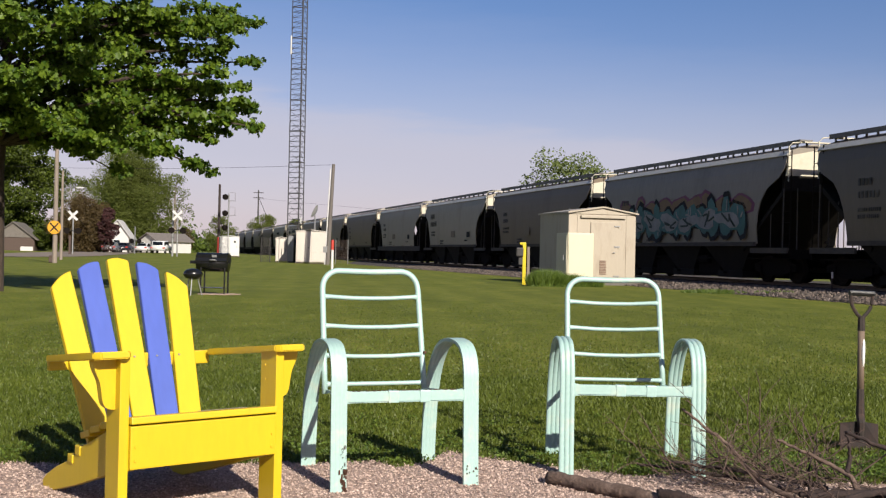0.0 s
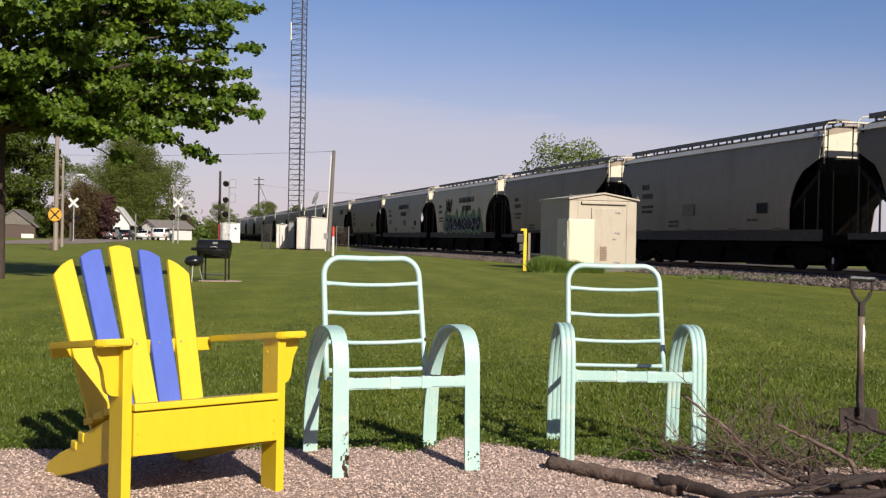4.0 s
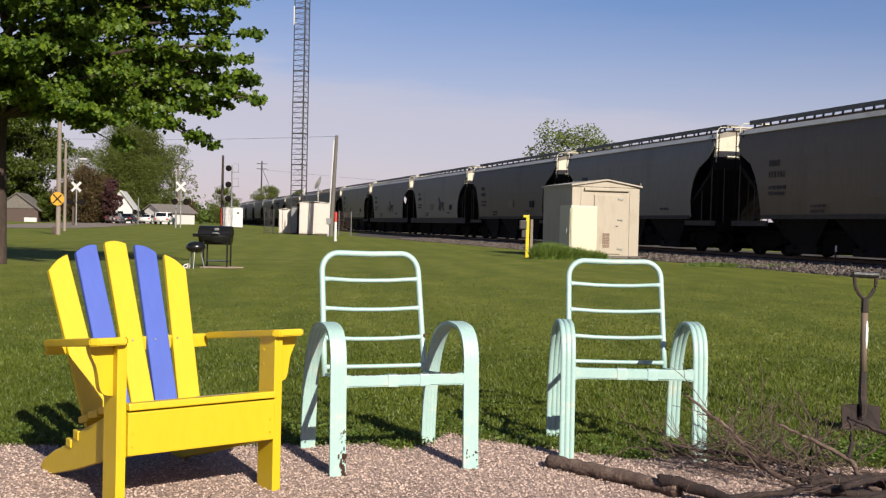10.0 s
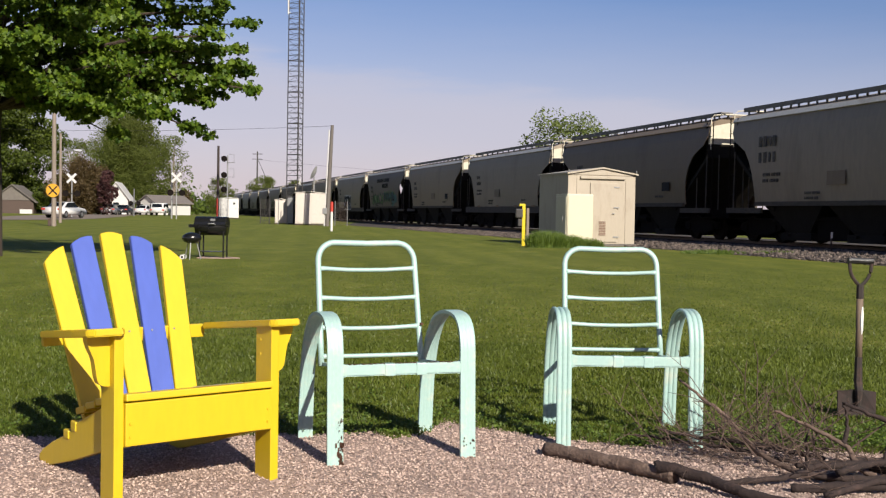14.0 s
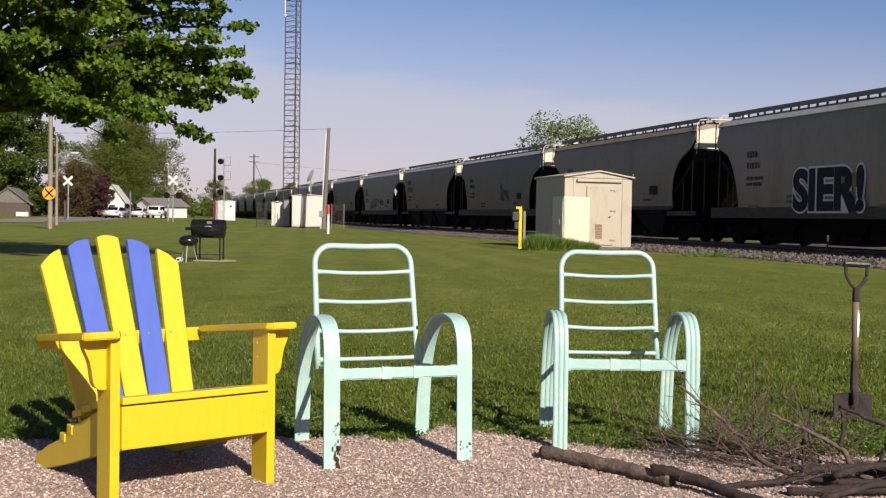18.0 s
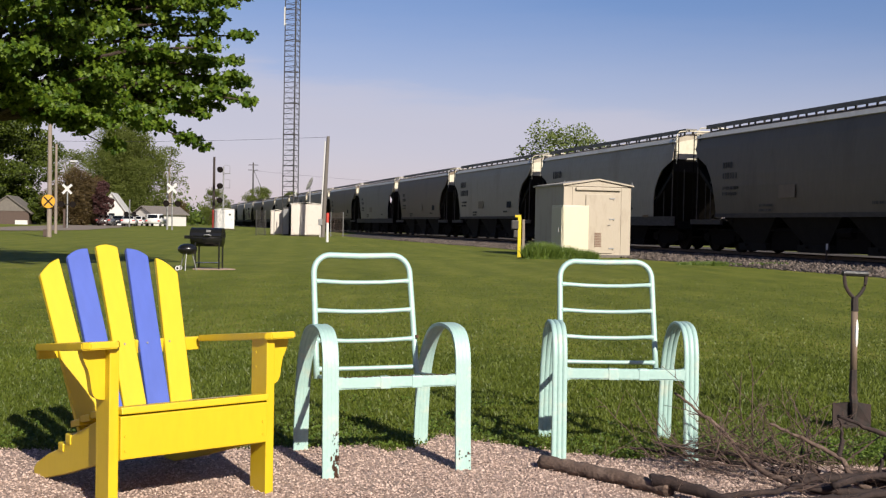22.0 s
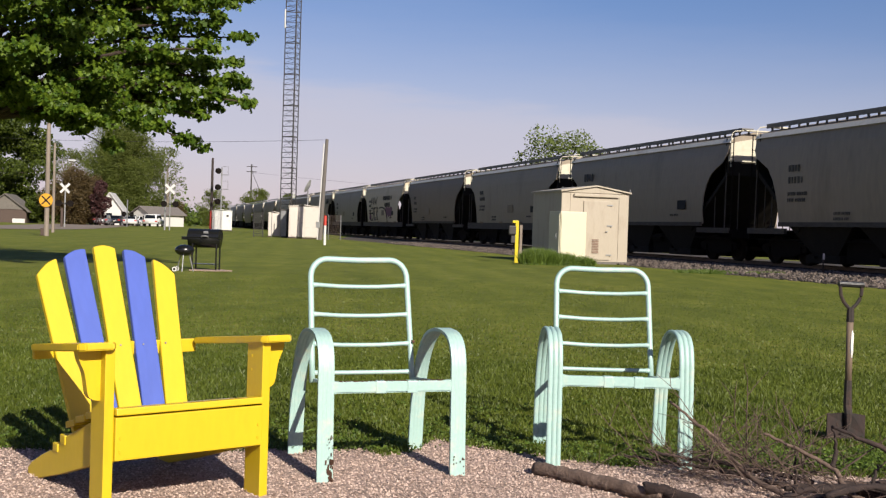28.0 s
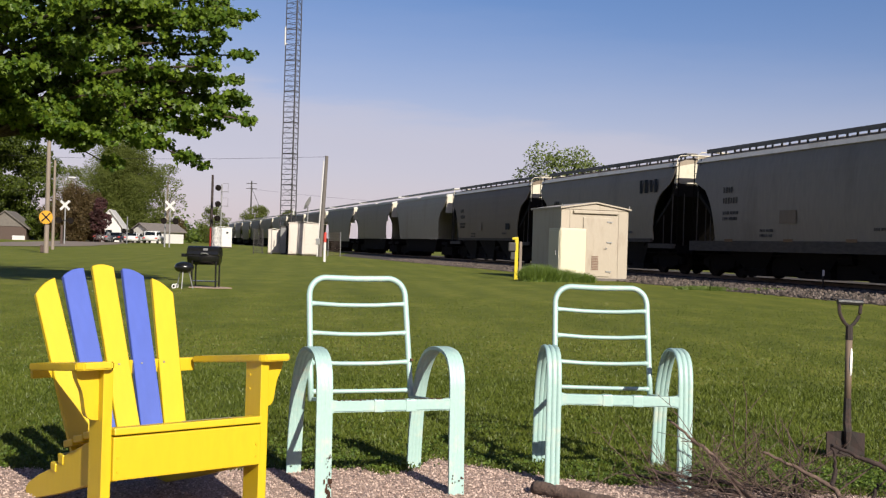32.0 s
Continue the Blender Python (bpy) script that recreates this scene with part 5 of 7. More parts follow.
# ---- the maple on the lawn ----
maple = thing("maple_tree", pose(-9.0, 22.0, ground_z(-9.0, 22)), "young maple tree in fresh leaf with low spreading limbs", "tree")
mr = np.random.default_rng(4)
TIPS = [(5.45, -0.3, 3.35), (5.15, 0.3, 3.75), (5.30, 0.2, 4.75), (5.15, -0.6, 5.25), (4.85, -0.8, 4.35), (4.10, -0.2, 2.60), (4.25, 0.9, 2.50), (4.65, 0.3, 3.30),
        (3.8, -1.2, 3.0), (3.5, -2.2, 3.5), (3.4, -2.4, 4.4), (3.9, 1.9, 3.4), (3.9, 2.6, 4.6), (4.4, 1.2, 5.4), (2.4, -2.6, 2.9), (2.0, -2.9, 3.9), (1.6, -3.4, 4.9), (2.6, 3.0, 3.1),
        (1.7, -1.6, 2.75), (0.9, -3.2, 3.4), (0.8, 3.4, 3.0), (3.2, -0.8, 5.6), (2.6, -2.4, 5.7), (4.2, -0.6, 6.4), (3.2, 1.6, 6.6), (4.6, 0.8, 5.9), (1.2, -1.0, 6.2), (2.0, 0.6, 7.4),
        (1.0, 1.6, 8.0), (2.8, -1.8, 7.2), (0.2, -2.4, 5.6), (0.4, -3.6, 4.2), (2.7, -0.4, 2.35), (1.9, 0.4, 2.45), (1.0, -1.8, 2.6), (0.5, -2.6, 2.7), (1.3, 2.2, 2.5), (3.0, -1.6, 2.75), (0.9, -3.9, 3.2), (1.9, -3.6, 3.3), (-0.6, -3.4, 3.0), (1.4, -4.2, 5.2), (3.0, -3.2, 5.0)]
TIPS += [(4.99, 0.1, 4.22), (4.75, -0.3, 4.12), (5.36, -0.2, 5.45), (5.0, 0.2, 5.55), (4.45, -0.2, 3.08), (4.30, 0.2, 3.18), (5.27, 0.1, 3.85)]
TIPS += [(mr.uniform(-0.6, 1.0), mr.uniform(-1.6, 0.8), mr.uniform(2.7, 3.4)) for i in range(9)]
TIPS += [(mr.uniform(3.4, 4.9), mr.uniform(-1.2, 1.2), mr.uniform(2.9, 5.6)) for i in range(9)]
TIPS += [(mr.uniform(0.2, 2.6), mr.uniform(-2.6, 1.5), mr.uniform(4.0, 5.6)) for i in range(7)]
TIPS = [(x, y, z + 0.5 if x < 2 and z < 3.5 else z) for x, y, z in TIPS]
for i in range(30):   # the broad upper crown on the sunny side, unseen, to shade the leaves below
    TIPS.append((mr.uniform(-1.2, 4.4), mr.uniform(-5.2, -1.6), mr.uniform(6.0, 8.8)))
for i in range(26):
    a = mr.uniform(1.75, 4.6)
    z = mr.uniform(3.7, 8.2)
    q = 4.9 * math.sin(math.pi * min(1, 0.35 + (z - 2.6) / 9.5)) * mr.uniform(0.75, 1.05)
    TIPS.append((q * math.cos(a), q * math.sin(a), z))
for i in range(8):
    TIPS.append((mr.uniform(-1.6, 1.6), mr.uniform(-1.6, 1.6), mr.uniform(8.0, 9.4)))
bm = B()
tube(bm, smooth_path([(0.0, 0, -0.1), (0.02, 0, 0.5), (0.03, 0.02, 1.6), (0.05, 0, 2.6), (0.15, 0.1, 4.2), (0.1, 0, 6.2), (0.2, 0.1, 8.4)], 4), [0.215 - 0.0075 * i for i in range(25)], 12)
part("trunk", bm, M["bark"], maple, "", True)
spots = []
for tip in TIPS:
    tip = Vector(tip)
    reach = math.hypot(tip.x, tip.y)
    root = Vector((0.05, 0, max(2.95, min(7.2, tip.z - 0.10 - 0.22 * reach))))
    midp = root.lerp(tip, 0.5) + Vector((mr.uniform(-0.2, 0.2), mr.uniform(-0.2, 0.2), 0.20 + 0.05 * reach))
    path = smooth_path([root, midp, tip], 7)
    bm = B()
    r0 = 0.016 + 0.009 * reach
    tube(bm, path, [r0 * (1 - 0.88 * i / (len(path) - 1)) for i in range(len(path))], 6)
    n_tw = int(4 + reach * 2.1)
    for k in range(n_tw):
        f = 0.32 + 0.68 * (k + mr.uniform(0, 0.8)) / n_tw
        j = min(len(path) - 1, int(f * (len(path) - 1)))
        p = path[j]
        out = (path[-1] - path[0]).normalized()
        side = Vector((-out.y, out.x, 0)) * mr.choice((-1, 1))
        ln = mr.uniform(0.35, 0.85) * (1.2 - 0.80 * f)
        e = p + (out * mr.uniform(0.3, 0.9) + side * mr.uniform(0.25, 0.9) + Vector((0, 0, mr.uniform(-0.35, 0.35)))) * ln
        if f > 0.93:
            e = p + out * mr.uniform(0.05, 0.18)
        tube(bm, [p, p.lerp(e, 0.6) + Vector((0, 0, 0.03)), e], [0.012, 0.009, 0.004], 4)
        m_ = 45
        along = np.repeat(mr.uniform(0.25, 1.08, 3), m_ // 3)[:, None] + mr.normal(0, 0.05, m_)[:, None]
        base = np.array(p) * (1 - along) + np.array(e) * along
        spots.append(base + mr.normal(size=(m_, 3)) * np.array([0.115, 0.115, 0.072]) * (1.2 - 0.55 * f))
    part("limb", bm, M["bark"], maple)
crown = leaf_soup("crown", np.concatenate(spots), 0.090, M["maple"], maple, mr, up=0.40, lobed=True, tumble=0.85)
crown["label"] = "bright green maple leaves in layered sprays"

# ---- trees round the place ----
far_tree(-67.0, 165, 25, 9.8, 110000, 0.34, M["tree_deep"], "tall leafy green tree behind the road", 0.03, 11, thin=1.6)
far_tree(-83, 168, 25, 11, 45000, 0.52, M["tree_deep"], "tall leafy green tree behind the road", 0.03, 12)
far_tree(-55.6, 154, 3.9, 2.0, 7000, 0.22, M["tree_deep"], "dark green bushy shrub at the roadside", 0.02, 13, name="shrub")
far_tree(-49.6, 152, 7.2, 4.0, 30000, 0.19, M["tree_maroon"], "brownish budding tree with fine twigs", 0.02, 14, thin=1.6, hang=1.2)
far_tree(-45.3, 149, 6.0, 1.4, 7000, 0.19, M["tree_plum"], "dark plum leaved ornamental tree", 0.03, 15, hang=1.1)
far_tree(-54.2, 190, 17.5, 6.8, 110000, 0.19, M["tree_pale"], "large spreading tree in pale spring leaf", 0.01, 16, thin=2.2, hang=1.5)
far_tree(-58.5, 201, 14.0, 5.4, 50000, 0.20, M["tree_pale"], "large spreading tree in pale spring leaf", 0.01, 17, thin=1.6, hang=1.4)
far_tree(-47.9, 196, 14.2, 3.6, 3600, 0.24, M["tree_pale"], "thin half-bare tree in pale spring leaf", 0.10, 18, thin=1.5, bark="pole_wood")
far_tree(-60.5, 181, 12.2, 4.4, 5200, 0.24, M["tree_pale"], "thin half-bare tree in pale spring leaf", 0.04, 26, thin=1.4, bark="pole_wood")
far_tree(-46.3, 199, 4.4, 1.4, 3200, 0.2, M["tree_maroon"], "small brownish budding tree beside the crossing", 0.02, 25, hang=1.2)
far_tree(-78, 175, 16, 9.0, 22000, 0.45, M["tree_far"], "broad green tree behind the houses", 0.02, 24)
far_tree(-40.2, 200, 6.8, 3.0, 9000, 0.16, M["tree_pale"], "rounded pale green tree beyond the track", 0.0, 19)
far_tree(-39, 240, 8.6, 4.1, 15000, 0.18, M["tree_pale"], "rounded green tree beyond the track", 0.0, 20)
far_tree(-33.4, 250, 8.0, 3.0, 11000, 0.18, M["tree_pale"], "rounded green tree beyond the track", 0.0, 21)
far_tree(10.8, 92, 10.0, 4.3, 9000, 0.20, M["tree_fresh"], "airy tree in fresh pale leaf behind the railway", 0.22, 22)
far_tree(7.3, 94, 6.4, 3.0, 6500, 0.20, M["tree_fresh"], "airy tree in fresh pale leaf behind the railway", 0.1, 23)
# a low wood along the horizon
hr = np.random.default_rng(9)
sp = []
for i in range(420):
    x = hr.uniform(-330, -62) if i < 300 else hr.uniform(120, 420)
    y = 300 + hr.uniform(0, 60)
    q = hr.normal(size=(60, 3)) * np.array([5, 4, 1.9])
    q[:, 2] = np.abs(q[:, 2] + 2.2)
    sp.append(np.array([x, y, 0.0]) + q)
for i in range(150):   # the shrubbery behind the houses
    x, y = hr.uniform(-140, -52), 212 + hr.uniform(0, 14)
    q = hr.normal(size=(130, 3)) * np.array([3.0, 2.0, 1.7])
    q[:, 2] = np.abs(q[:, 2] + 2.2)
    sp.append(np.array([x, y, 0.0]) + q)
wood = leaf_soup("far_wood", np.concatenate(sp), 0.75, M["tree_far"], None, hr)
tagged(wood, "low dark green belt of trees on the horizon", "woodland", kind="stuff")

# ---- weeds at the shed ----
wr = np.random.default_rng(5)


def weed_tuft(x, y, r, h, n, label, seed):
    rnd = np.random.default_rng(seed)
    z0 = ground_z(x, y)
    v, f = [], []
    for i in range(n * 5):
        a, q = rnd.uniform(0, 6.28), r * math.sqrt(rnd.uniform(0, 1))
        px, py = q * math.cos(a), q * math.sin(a) * 0.6
        hh = h * rnd.uniform(0.5, 1.1) * (1 - 0.35 * (q / r) ** 2)
        lx, ly = rnd.normal(0, 0.11, 2)
        w = rnd.uniform(0.004, 0.011)
        k = len(v)
        v += [(px - w, py, 0), (px + w, py, 0), (px + w * 0.9 + lx * 0.45, py + ly * 0.45, hh * 0.6), (px - w * 0.9 + lx * 0.45, py + ly * 0.45, hh * 0.6), (px + lx, py + ly, hh)]
        f += [(k, k + 1, k + 2, k + 3), (k + 3, k + 2, k + 4)]
    o = soup("weed_clump", v, f, M["weed"])
    o.matrix_basis = pose(x, y, z0 - 0.02)
    tagged(o, label, "weeds", "weeds round the shed", "stuff")


for i, (x, y, r, h, n) in enumerate(((3.15, 34.4, 0.42, 0.58, 420), (3.60, 34.6, 0.45, 0.56, 380), (4.15, 34.8, 0.45, 0.46, 300), (4.75, 35.1, 0.45, 0.36, 240), (3.4, 35.2, 0.5, 0.58, 300), (9.6, 31.0, 0.8, 0.16, 220), (7.8, 31.2, 0.9, 0.16, 240))):
    weed_tuft(x, y, r, h, n, "tall rank green weeds beside the shed" if h > 0.2 else "ragged unmown grass at the edge of the ballast", 60 + i)

# ---- marker posts ----
mk = thing("pipeline_marker", pose(2.72, 36.0, -0.06), "yellow painted gas marker post with a grey meter beside the track", "marker post")
bm = B()
box(bm, (0, 0, 0.66), (0.11, 0.09, 1.32), bevel=0.01)
box(bm, (-0.05, 0, 1.36), (0.20, 0.09, 0.08), bevel=0.01)
part("post", bm, M["safety_yellow"], mk)
bm = B()
box(bm, (-0.15, 0, 1.08), (0.24, 0.16, 0.30), bevel=0.04)
part("meter", bm, M["tower"], mk, "dark grey meter case")
bm = B()
box(bm, (-0.12, 0, 0.78), (0.14, 0.12, 0.24), bevel=0.02)
part("regulator", bm, M["tower"], mk)
bm = B()
box(bm, (0.14, 0.05, 0.62), (0.085, 0.06, 1.28), bevel=0.01)
part("side_post", bm, M["pole_wood"], mk)

st = thing("track_stake", pose(11.06, 31.0, -0.02), "dark steel stake with a white reflector at the track", "marker post")
bm = B()
box(bm, (0, 0, 0.25), (0.04, 0.04, 0.5))
part("stake", bm, M["dark_iron"], st)
bm = B()
box(bm, (0, -0.03, 0.56), (0.055, 0.012, 0.17))
part("reflector", bm, M["white"], st)

rp = thing("marker_pole", pose(-5.84, 58.7, ground_z(-5.84, 58.7)), "white marker post with a red top standing in the lawn", "marker post")
bm = B()
tube(bm, [(0, 0, 0), (0, 0, 1.05)], 0.075, 10)
part("post", bm, M["white"], rp)
bm = B()
tube(bm, [(0, 0, 1.05), (0, 0, 1.55), (0, 0, 1.58)], [0.082, 0.082, 0.05], 10)
part("cap", bm, M["red"], rp, "red painted top")

# ---- grills ----
gb = thing("barrel_grill", pose(-4.75, 22.8, ground_z(-4.75, 22.8), 0, 0, -4), "black barrel charcoal grill with a side shelf on the lawn", "grill")
bm = B()
tube(bm, [(-0.32, 0, 0.66), (0.32, 0, 0.66)], 0.185, 18)
part("barrel", bm, M["grill"], gb, "", True)
bm = B()
tube(bm, [(-0.33, 0, 0.70), (0.33, 0, 0.70)], 0.182, 18)
for v in list(bm.verts):
    v.co.z = max(v.co.z, 0.675)
for v in bm.verts:   # flattened crown, flared rim
    if v.co.z > 0.80:
        v.co.z = 0.80 + (v.co.z - 0.80) * 0.85
    elif v.co.z < 0.70:
        v.co.y *= 1.06
part("lid", bm, M["grill"], gb, "black lid with a chrome handle")
# bright plate added for the glint of light on the lid
bm = B()
box(bm, (0.06, -0.165, 0.80), (0.10, 0.02, 0.05), bevel=0.006)
part("badge", bm, M["steel"], gb, "small bright plate standing for the glint on the lid")
bm = B()
tube(bm, smooth_path([(-0.02, -0.19, 0.70), (0.0, -0.25, 0.72), (0.10, -0.25, 0.72), (0.12, -0.19, 0.70)], 4), 0.014, 6)
part("handle", bm, M["steel"], gb)
bm = B()
prism(bm, [(-0.33, -0.13), (-0.46, -0.07), (-0.50, 0.0), (-0.46, 0.07), (-0.33, 0.13)], 0.635, 0.70, "z")
part("side_shelf", bm, M["grill"], gb)
for x in (-0.22, 0.22, 0.28):
    for y in (-0.14, 0.14):
        if x == 0.22:
            continue
        bm = B()
        tube(bm, [(x, y, 0.0), (x, y, 0.56)], 0.018, 6)
        part("leg", bm, M["grill"], gb)
bm = B()
box(bm, (0.02, 0, 0.14), (0.54, 0.30, 0.015))
part("bottom_shelf", bm, M["grill"], gb)
kg = thing("kettle_grill", pose(-5.02, 22.15, ground_z(-5.02, 22.15)), "small black kettle grill on splayed legs with white wheels", "grill")
bm = B()
bmesh.ops.create_uvsphere(bm, u_segments=16, v_segments=8, radius=0.2)
for v in bm.verts:
    v.co.z = v.co.z * 0.58 + 0.43
part("bowl", bm, M["grill"], kg, "", True)
for a in (30, 150, 270):
    bm = B()
    c, s = math.cos(radians(a)), math.sin(radians(a))
    tube(bm, [(0.10 * c, 0.10 * s, 0.34), (0.19 * c, 0.19 * s, 0.0)], 0.012, 6)
    part("leg", bm, M["steel"], kg)
for s in (-1, 1):
    bm = B()
    tube(bm, [(-0.17, s * 0.10, 0.048), (-0.17, s * 0.12, 0.048)], 0.048, 14)
    wh = part("wheel", bm, M["white"], kg)
    bm = B()
    tube(bm, [(-0.17, s * 0.095, 0.048), (-0.17, s * 0.126, 0.048)], 0.024, 10)
    part("hub", bm, M["grill"], wh)
slab = B()
prism(slab, [(-5.0, 22.5), (-4.45, 22.4), (-4.15, 22.7), (-4.45, 23.1), (-4.95, 23.0)], -0.04, -0.022, "z")
tagged(part("ash_patch", slab, M["gravel"]), "patch of bare ash and gravel under the grill", "bare patch", kind="structure")

# ---- poles, wires, tower ----


def pole(name, x, y, h, r, label, lean=(0, 0), material="pole_wood"):
    t = thing(name, pose(x, y, ground_z(x, y)), label, "pole")
    bm = B()
    tube(bm, [(0, 0, -0.1), (lean[0] * 0.5, lean[1] * 0.5, h * 0.5), (lean[0], lean[1], h)], [r, r * 0.85, r * 0.7], 10)
    part("shaft", bm, M[material], t)
    return t


rr_pole = pole("utility_pole", -21.15, 60, 8.6, 0.135, "weathered wooden utility pole carrying a round orange sign")
bm = B()
tube(bm, [(0, -0.16, 1.95), (0, -0.175, 1.95)], 0.37, 26)
sgn = part("warning_sign", bm, M["orange"], rr_pole, "round orange railway crossing sign with black cross")
for a in (45, -45):
    bm = B()
    box(bm, (0, 0, 0), (0.075, 0.008, 0.66))
    o = part("sign_bar", bm, M["ink"], sgn)
    o.matrix_basis = Matrix.Translation((0, -0.181, 1.95)) @ Matrix.Rotation(radians(a), 4, "Y")
bm = B()
box(bm, (-0.22, 0.05, 0.22), (0.2, 0.2, 0.4), bevel=0.03)
part("ground_box", bm, M["brown"], rr_pole)
lp = pole("street_lamp", -26.0, 75, 6.1, 0.11, "grey wooden lamp pole with a curved arm and pale lantern")
bm = B()
tube(bm, smooth_path([(0, 0, 4.6), (0.5, 0, 4.95), (1.0, 0, 4.98)], 4), 0.03, 6)
part("arm", bm, M["steel"], lp)
bm = B()
box(bm, (1.2, 0, 4.96), (0.5, 0.22, 0.10), bevel=0.03)
part("lantern", bm, M["white"], lp)
wp = pole("utility_pole", -8.30, 80, 7.35, 0.17, "leaning weathered wooden pole with a white conduit", (0.30, 0), "pole_grey")
bm = B()
tube(bm, [(-0.19, -0.08, 0), (-0.04, -0.08, 3.6), (0.10, -0.08, 7.0)], 0.045, 6)
part("conduit", bm, M["white"], wp)
bm = B()
box(bm, (-0.16, -0.1, 1.1), (0.3, 0.2, 0.45), bevel=0.02)
part("meter_box", bm, M["steel"], wp)
pole("utility_pole", -25.4, 125, 8.2, 0.18, "dark wooden pole beside the signal", (0, 0), "dark_iron")
tp = pole("utility_pole", -43.6, 260, 15.0, 0.22, "far wooden power pole with crossarms", (0, 0), "tower")
for z in (13.2, 14.4):
    bm = B()
    box(bm, (0, 0, z), (2.4, 0.15, 0.15))
    part("crossarm", bm, M["tower"], tp)
bm = B()
tube(bm, [(0.2, 0, 13.0), (6.0, 0, 0.0)], 0.06, 5)
part("guy_wire", bm, M["tower"], tp)


def wire(a, b, sag, r, label):
    a, b = Vector(a), Vector(b)
    bm = B()
    tube(bm, [a.lerp(b, i / 14) - Vector((0, 0, sag * 4 * (i / 14) * (1 - i / 14))) for i in range(15)], r, 4)
    tagged(part("overhead_wire", bm, M["tower"]), label, "wire")


wire((-8.0, 80, 7.25), (-60, 120, 10.0), 0.6, 0.011, "thin dark overhead wire between two poles")
wire((-43.6, 260, 13.2), (60, 330, 13.2), 1.6, 0.02, "thin dark overhead wire between two poles")

tw = thing("lattice_tower", pose(-12.7, 95, 0.0, 0, 0, 8), "tall grey steel lattice radio mast", "tower")
LEG = [(-0.67, 0.39), (0.67, 0.39), (0.25, -0.78)]
for x, y in LEG:
    bm = B()
    tube(bm, [(x, y, -0.05), (x * 0.93, y * 0.93, 32)], 0.05 if x != 0.25 else 0.07, 6)
    part("leg", bm, M["tower"], tw)
bm = B()
for i in range(3):
    a, b = LEG[i], LEG[(i + 1) % 3]
    box(bm, ((a[0] + b[0]) / 2, (a[1] + b[1]) / 2, 0), (0.035, math.hypot(a[0] - b[0], a[1] - b[1]), 0.035), Matrix.Translation(((a[0] + b[0]) / 2, (a[1] + b[1]) / 2, 0)) @ Matrix.Rotation(math.atan2(b[1] - a[1], b[0] - a[0]) - math.pi / 2, 4, "Z") @ Matrix.Translation((-(a[0] + b[0]) / 2, -(a[1] + b[1]) / 2, 0)))
ring = part("brace_ring", bm, M["tower"], tw)
ring.location = (0, 0, 0.5)
for i in range(1, 70):
    again(ring, Matrix.Translation((0, 0, 0.5 + 0.45 * i)) @ Matrix.Diagonal((1 - 0.0009 * i, 1 - 0.0009 * i, 2.0 if i % 6 == 0 else 1.0, 1)))
bm = B()
for i in range(3):
    a, b = LEG[i], LEG[(i + 1) % 3]
    tube(bm, [(a[0], a[1], 0), (b[0], b[1], 0.9)], 0.014, 4)
diag = part("diagonal_brace", bm, M["tower"], tw)
diag.location = (0, 0, 0.5)
for i in range(1, 35):
    again(diag, Matrix.Translation((0, 0, 0.5 + 0.9 * i)) @ Matrix.Diagonal((1 if i % 2 else 0.98, 1, 1, 1)))
for x, y, z, h in ((-0.7, 0.3, 18.0, 1.6), (0.45, -0.7, 3.3, 0.5)):
    bm = B()
    tube(bm, [(x, y, z), (x, y, z + h)], 0.06, 8)
    tube(bm, [(x * 0.7, y, z + 0.15), (x, y, z + 0.15)], 0.03, 5)
    part("antenna", bm, M["white"], tw, "slim white antenna")

# ---- signal cabinets by the mast ----


def cabinet(name, x, y, w, d, h, turn, doors, label, mat_name="cabinet"):
    t = thing(name, pose(x, y, ground_z(x, y), 0, 0, turn), label, "cabinet")
    bm = B()
    box(bm, (0, d / 2, h / 2 + 0.05), (w, d, h - 0.1), bevel=0.02)
    part("body", bm, M[mat_name], t)
    bm = B()
    prism(bm, [(-w / 2 - 0.06, h - 0.02), (0, h + 0.10), (w / 2 + 0.06, h - 0.02), (w / 2 + 0.06, h + 0.03), (0, h + 0.15), (-w / 2 - 0.06, h + 0.03)], -0.06, d + 0.06, "y")
    part("roof", bm, M[mat_name], t)
    for i in range(doors):
        dw = w / doors
        bm = B()
        box(bm, (-w / 2 + dw * (i + 0.5), -0.02, h * 0.49), (dw * 0.88, 0.03, h * 0.86), bevel=0.008)
        dr = part("door", bm, M[mat_name], t)
        bm = B()
        box(bm, (-w / 2 + dw * (i + 0.85), -0.05, h * 0.5), (0.05, 0.04, 0.16))
        part("handle", bm, M["steel"], dr)
    bm = B()
    box(bm, (0, d / 2, -0.02), (w + 0.1, d + 0.1, 0.16))
    part("footing", bm, M["brown"], t)
    return t


hut = cabinet("signal_cabinet", -10.04, 84.3, 2.27, 1.9, 2.47, 4, 2, "off-white steel signal hut with two doors and a low gable")
cabinet("signal_cabinet", -12.83, 88, 0.93, 0.8, 1.92, 10, 1, "small off-white signal cabinet behind a fence")
relay = cabinet("relay_house", -22.6, 117, 2.05, 2.0, 2.15, 12, 1, "bright white relay house beside the crossing", "white")
bm = B()
box(bm, (0.55, -0.05, 1.62), (0.22, 0.05, 0.20), bevel=0.01)
part("vent", bm, M["black"], relay, "small dark vent hood")
gl = thing("grey_locker", pose(-12.0, 87.0, ground_z(-12.0, 87)), "tall grey steel locker behind the signal hut", "cabinet")
bm = B()
box(bm, (0.05, 0.5, 1.12), (0.5, 0.8, 2.24), bevel=0.02)
part("body", bm, M["tower"], gl)
bm = B()
box(bm, (0.05, 0.085, 1.12), (0.42, 0.03, 2.0), bevel=0.01)
part("door", bm, M["steel"], gl)
bm = B()
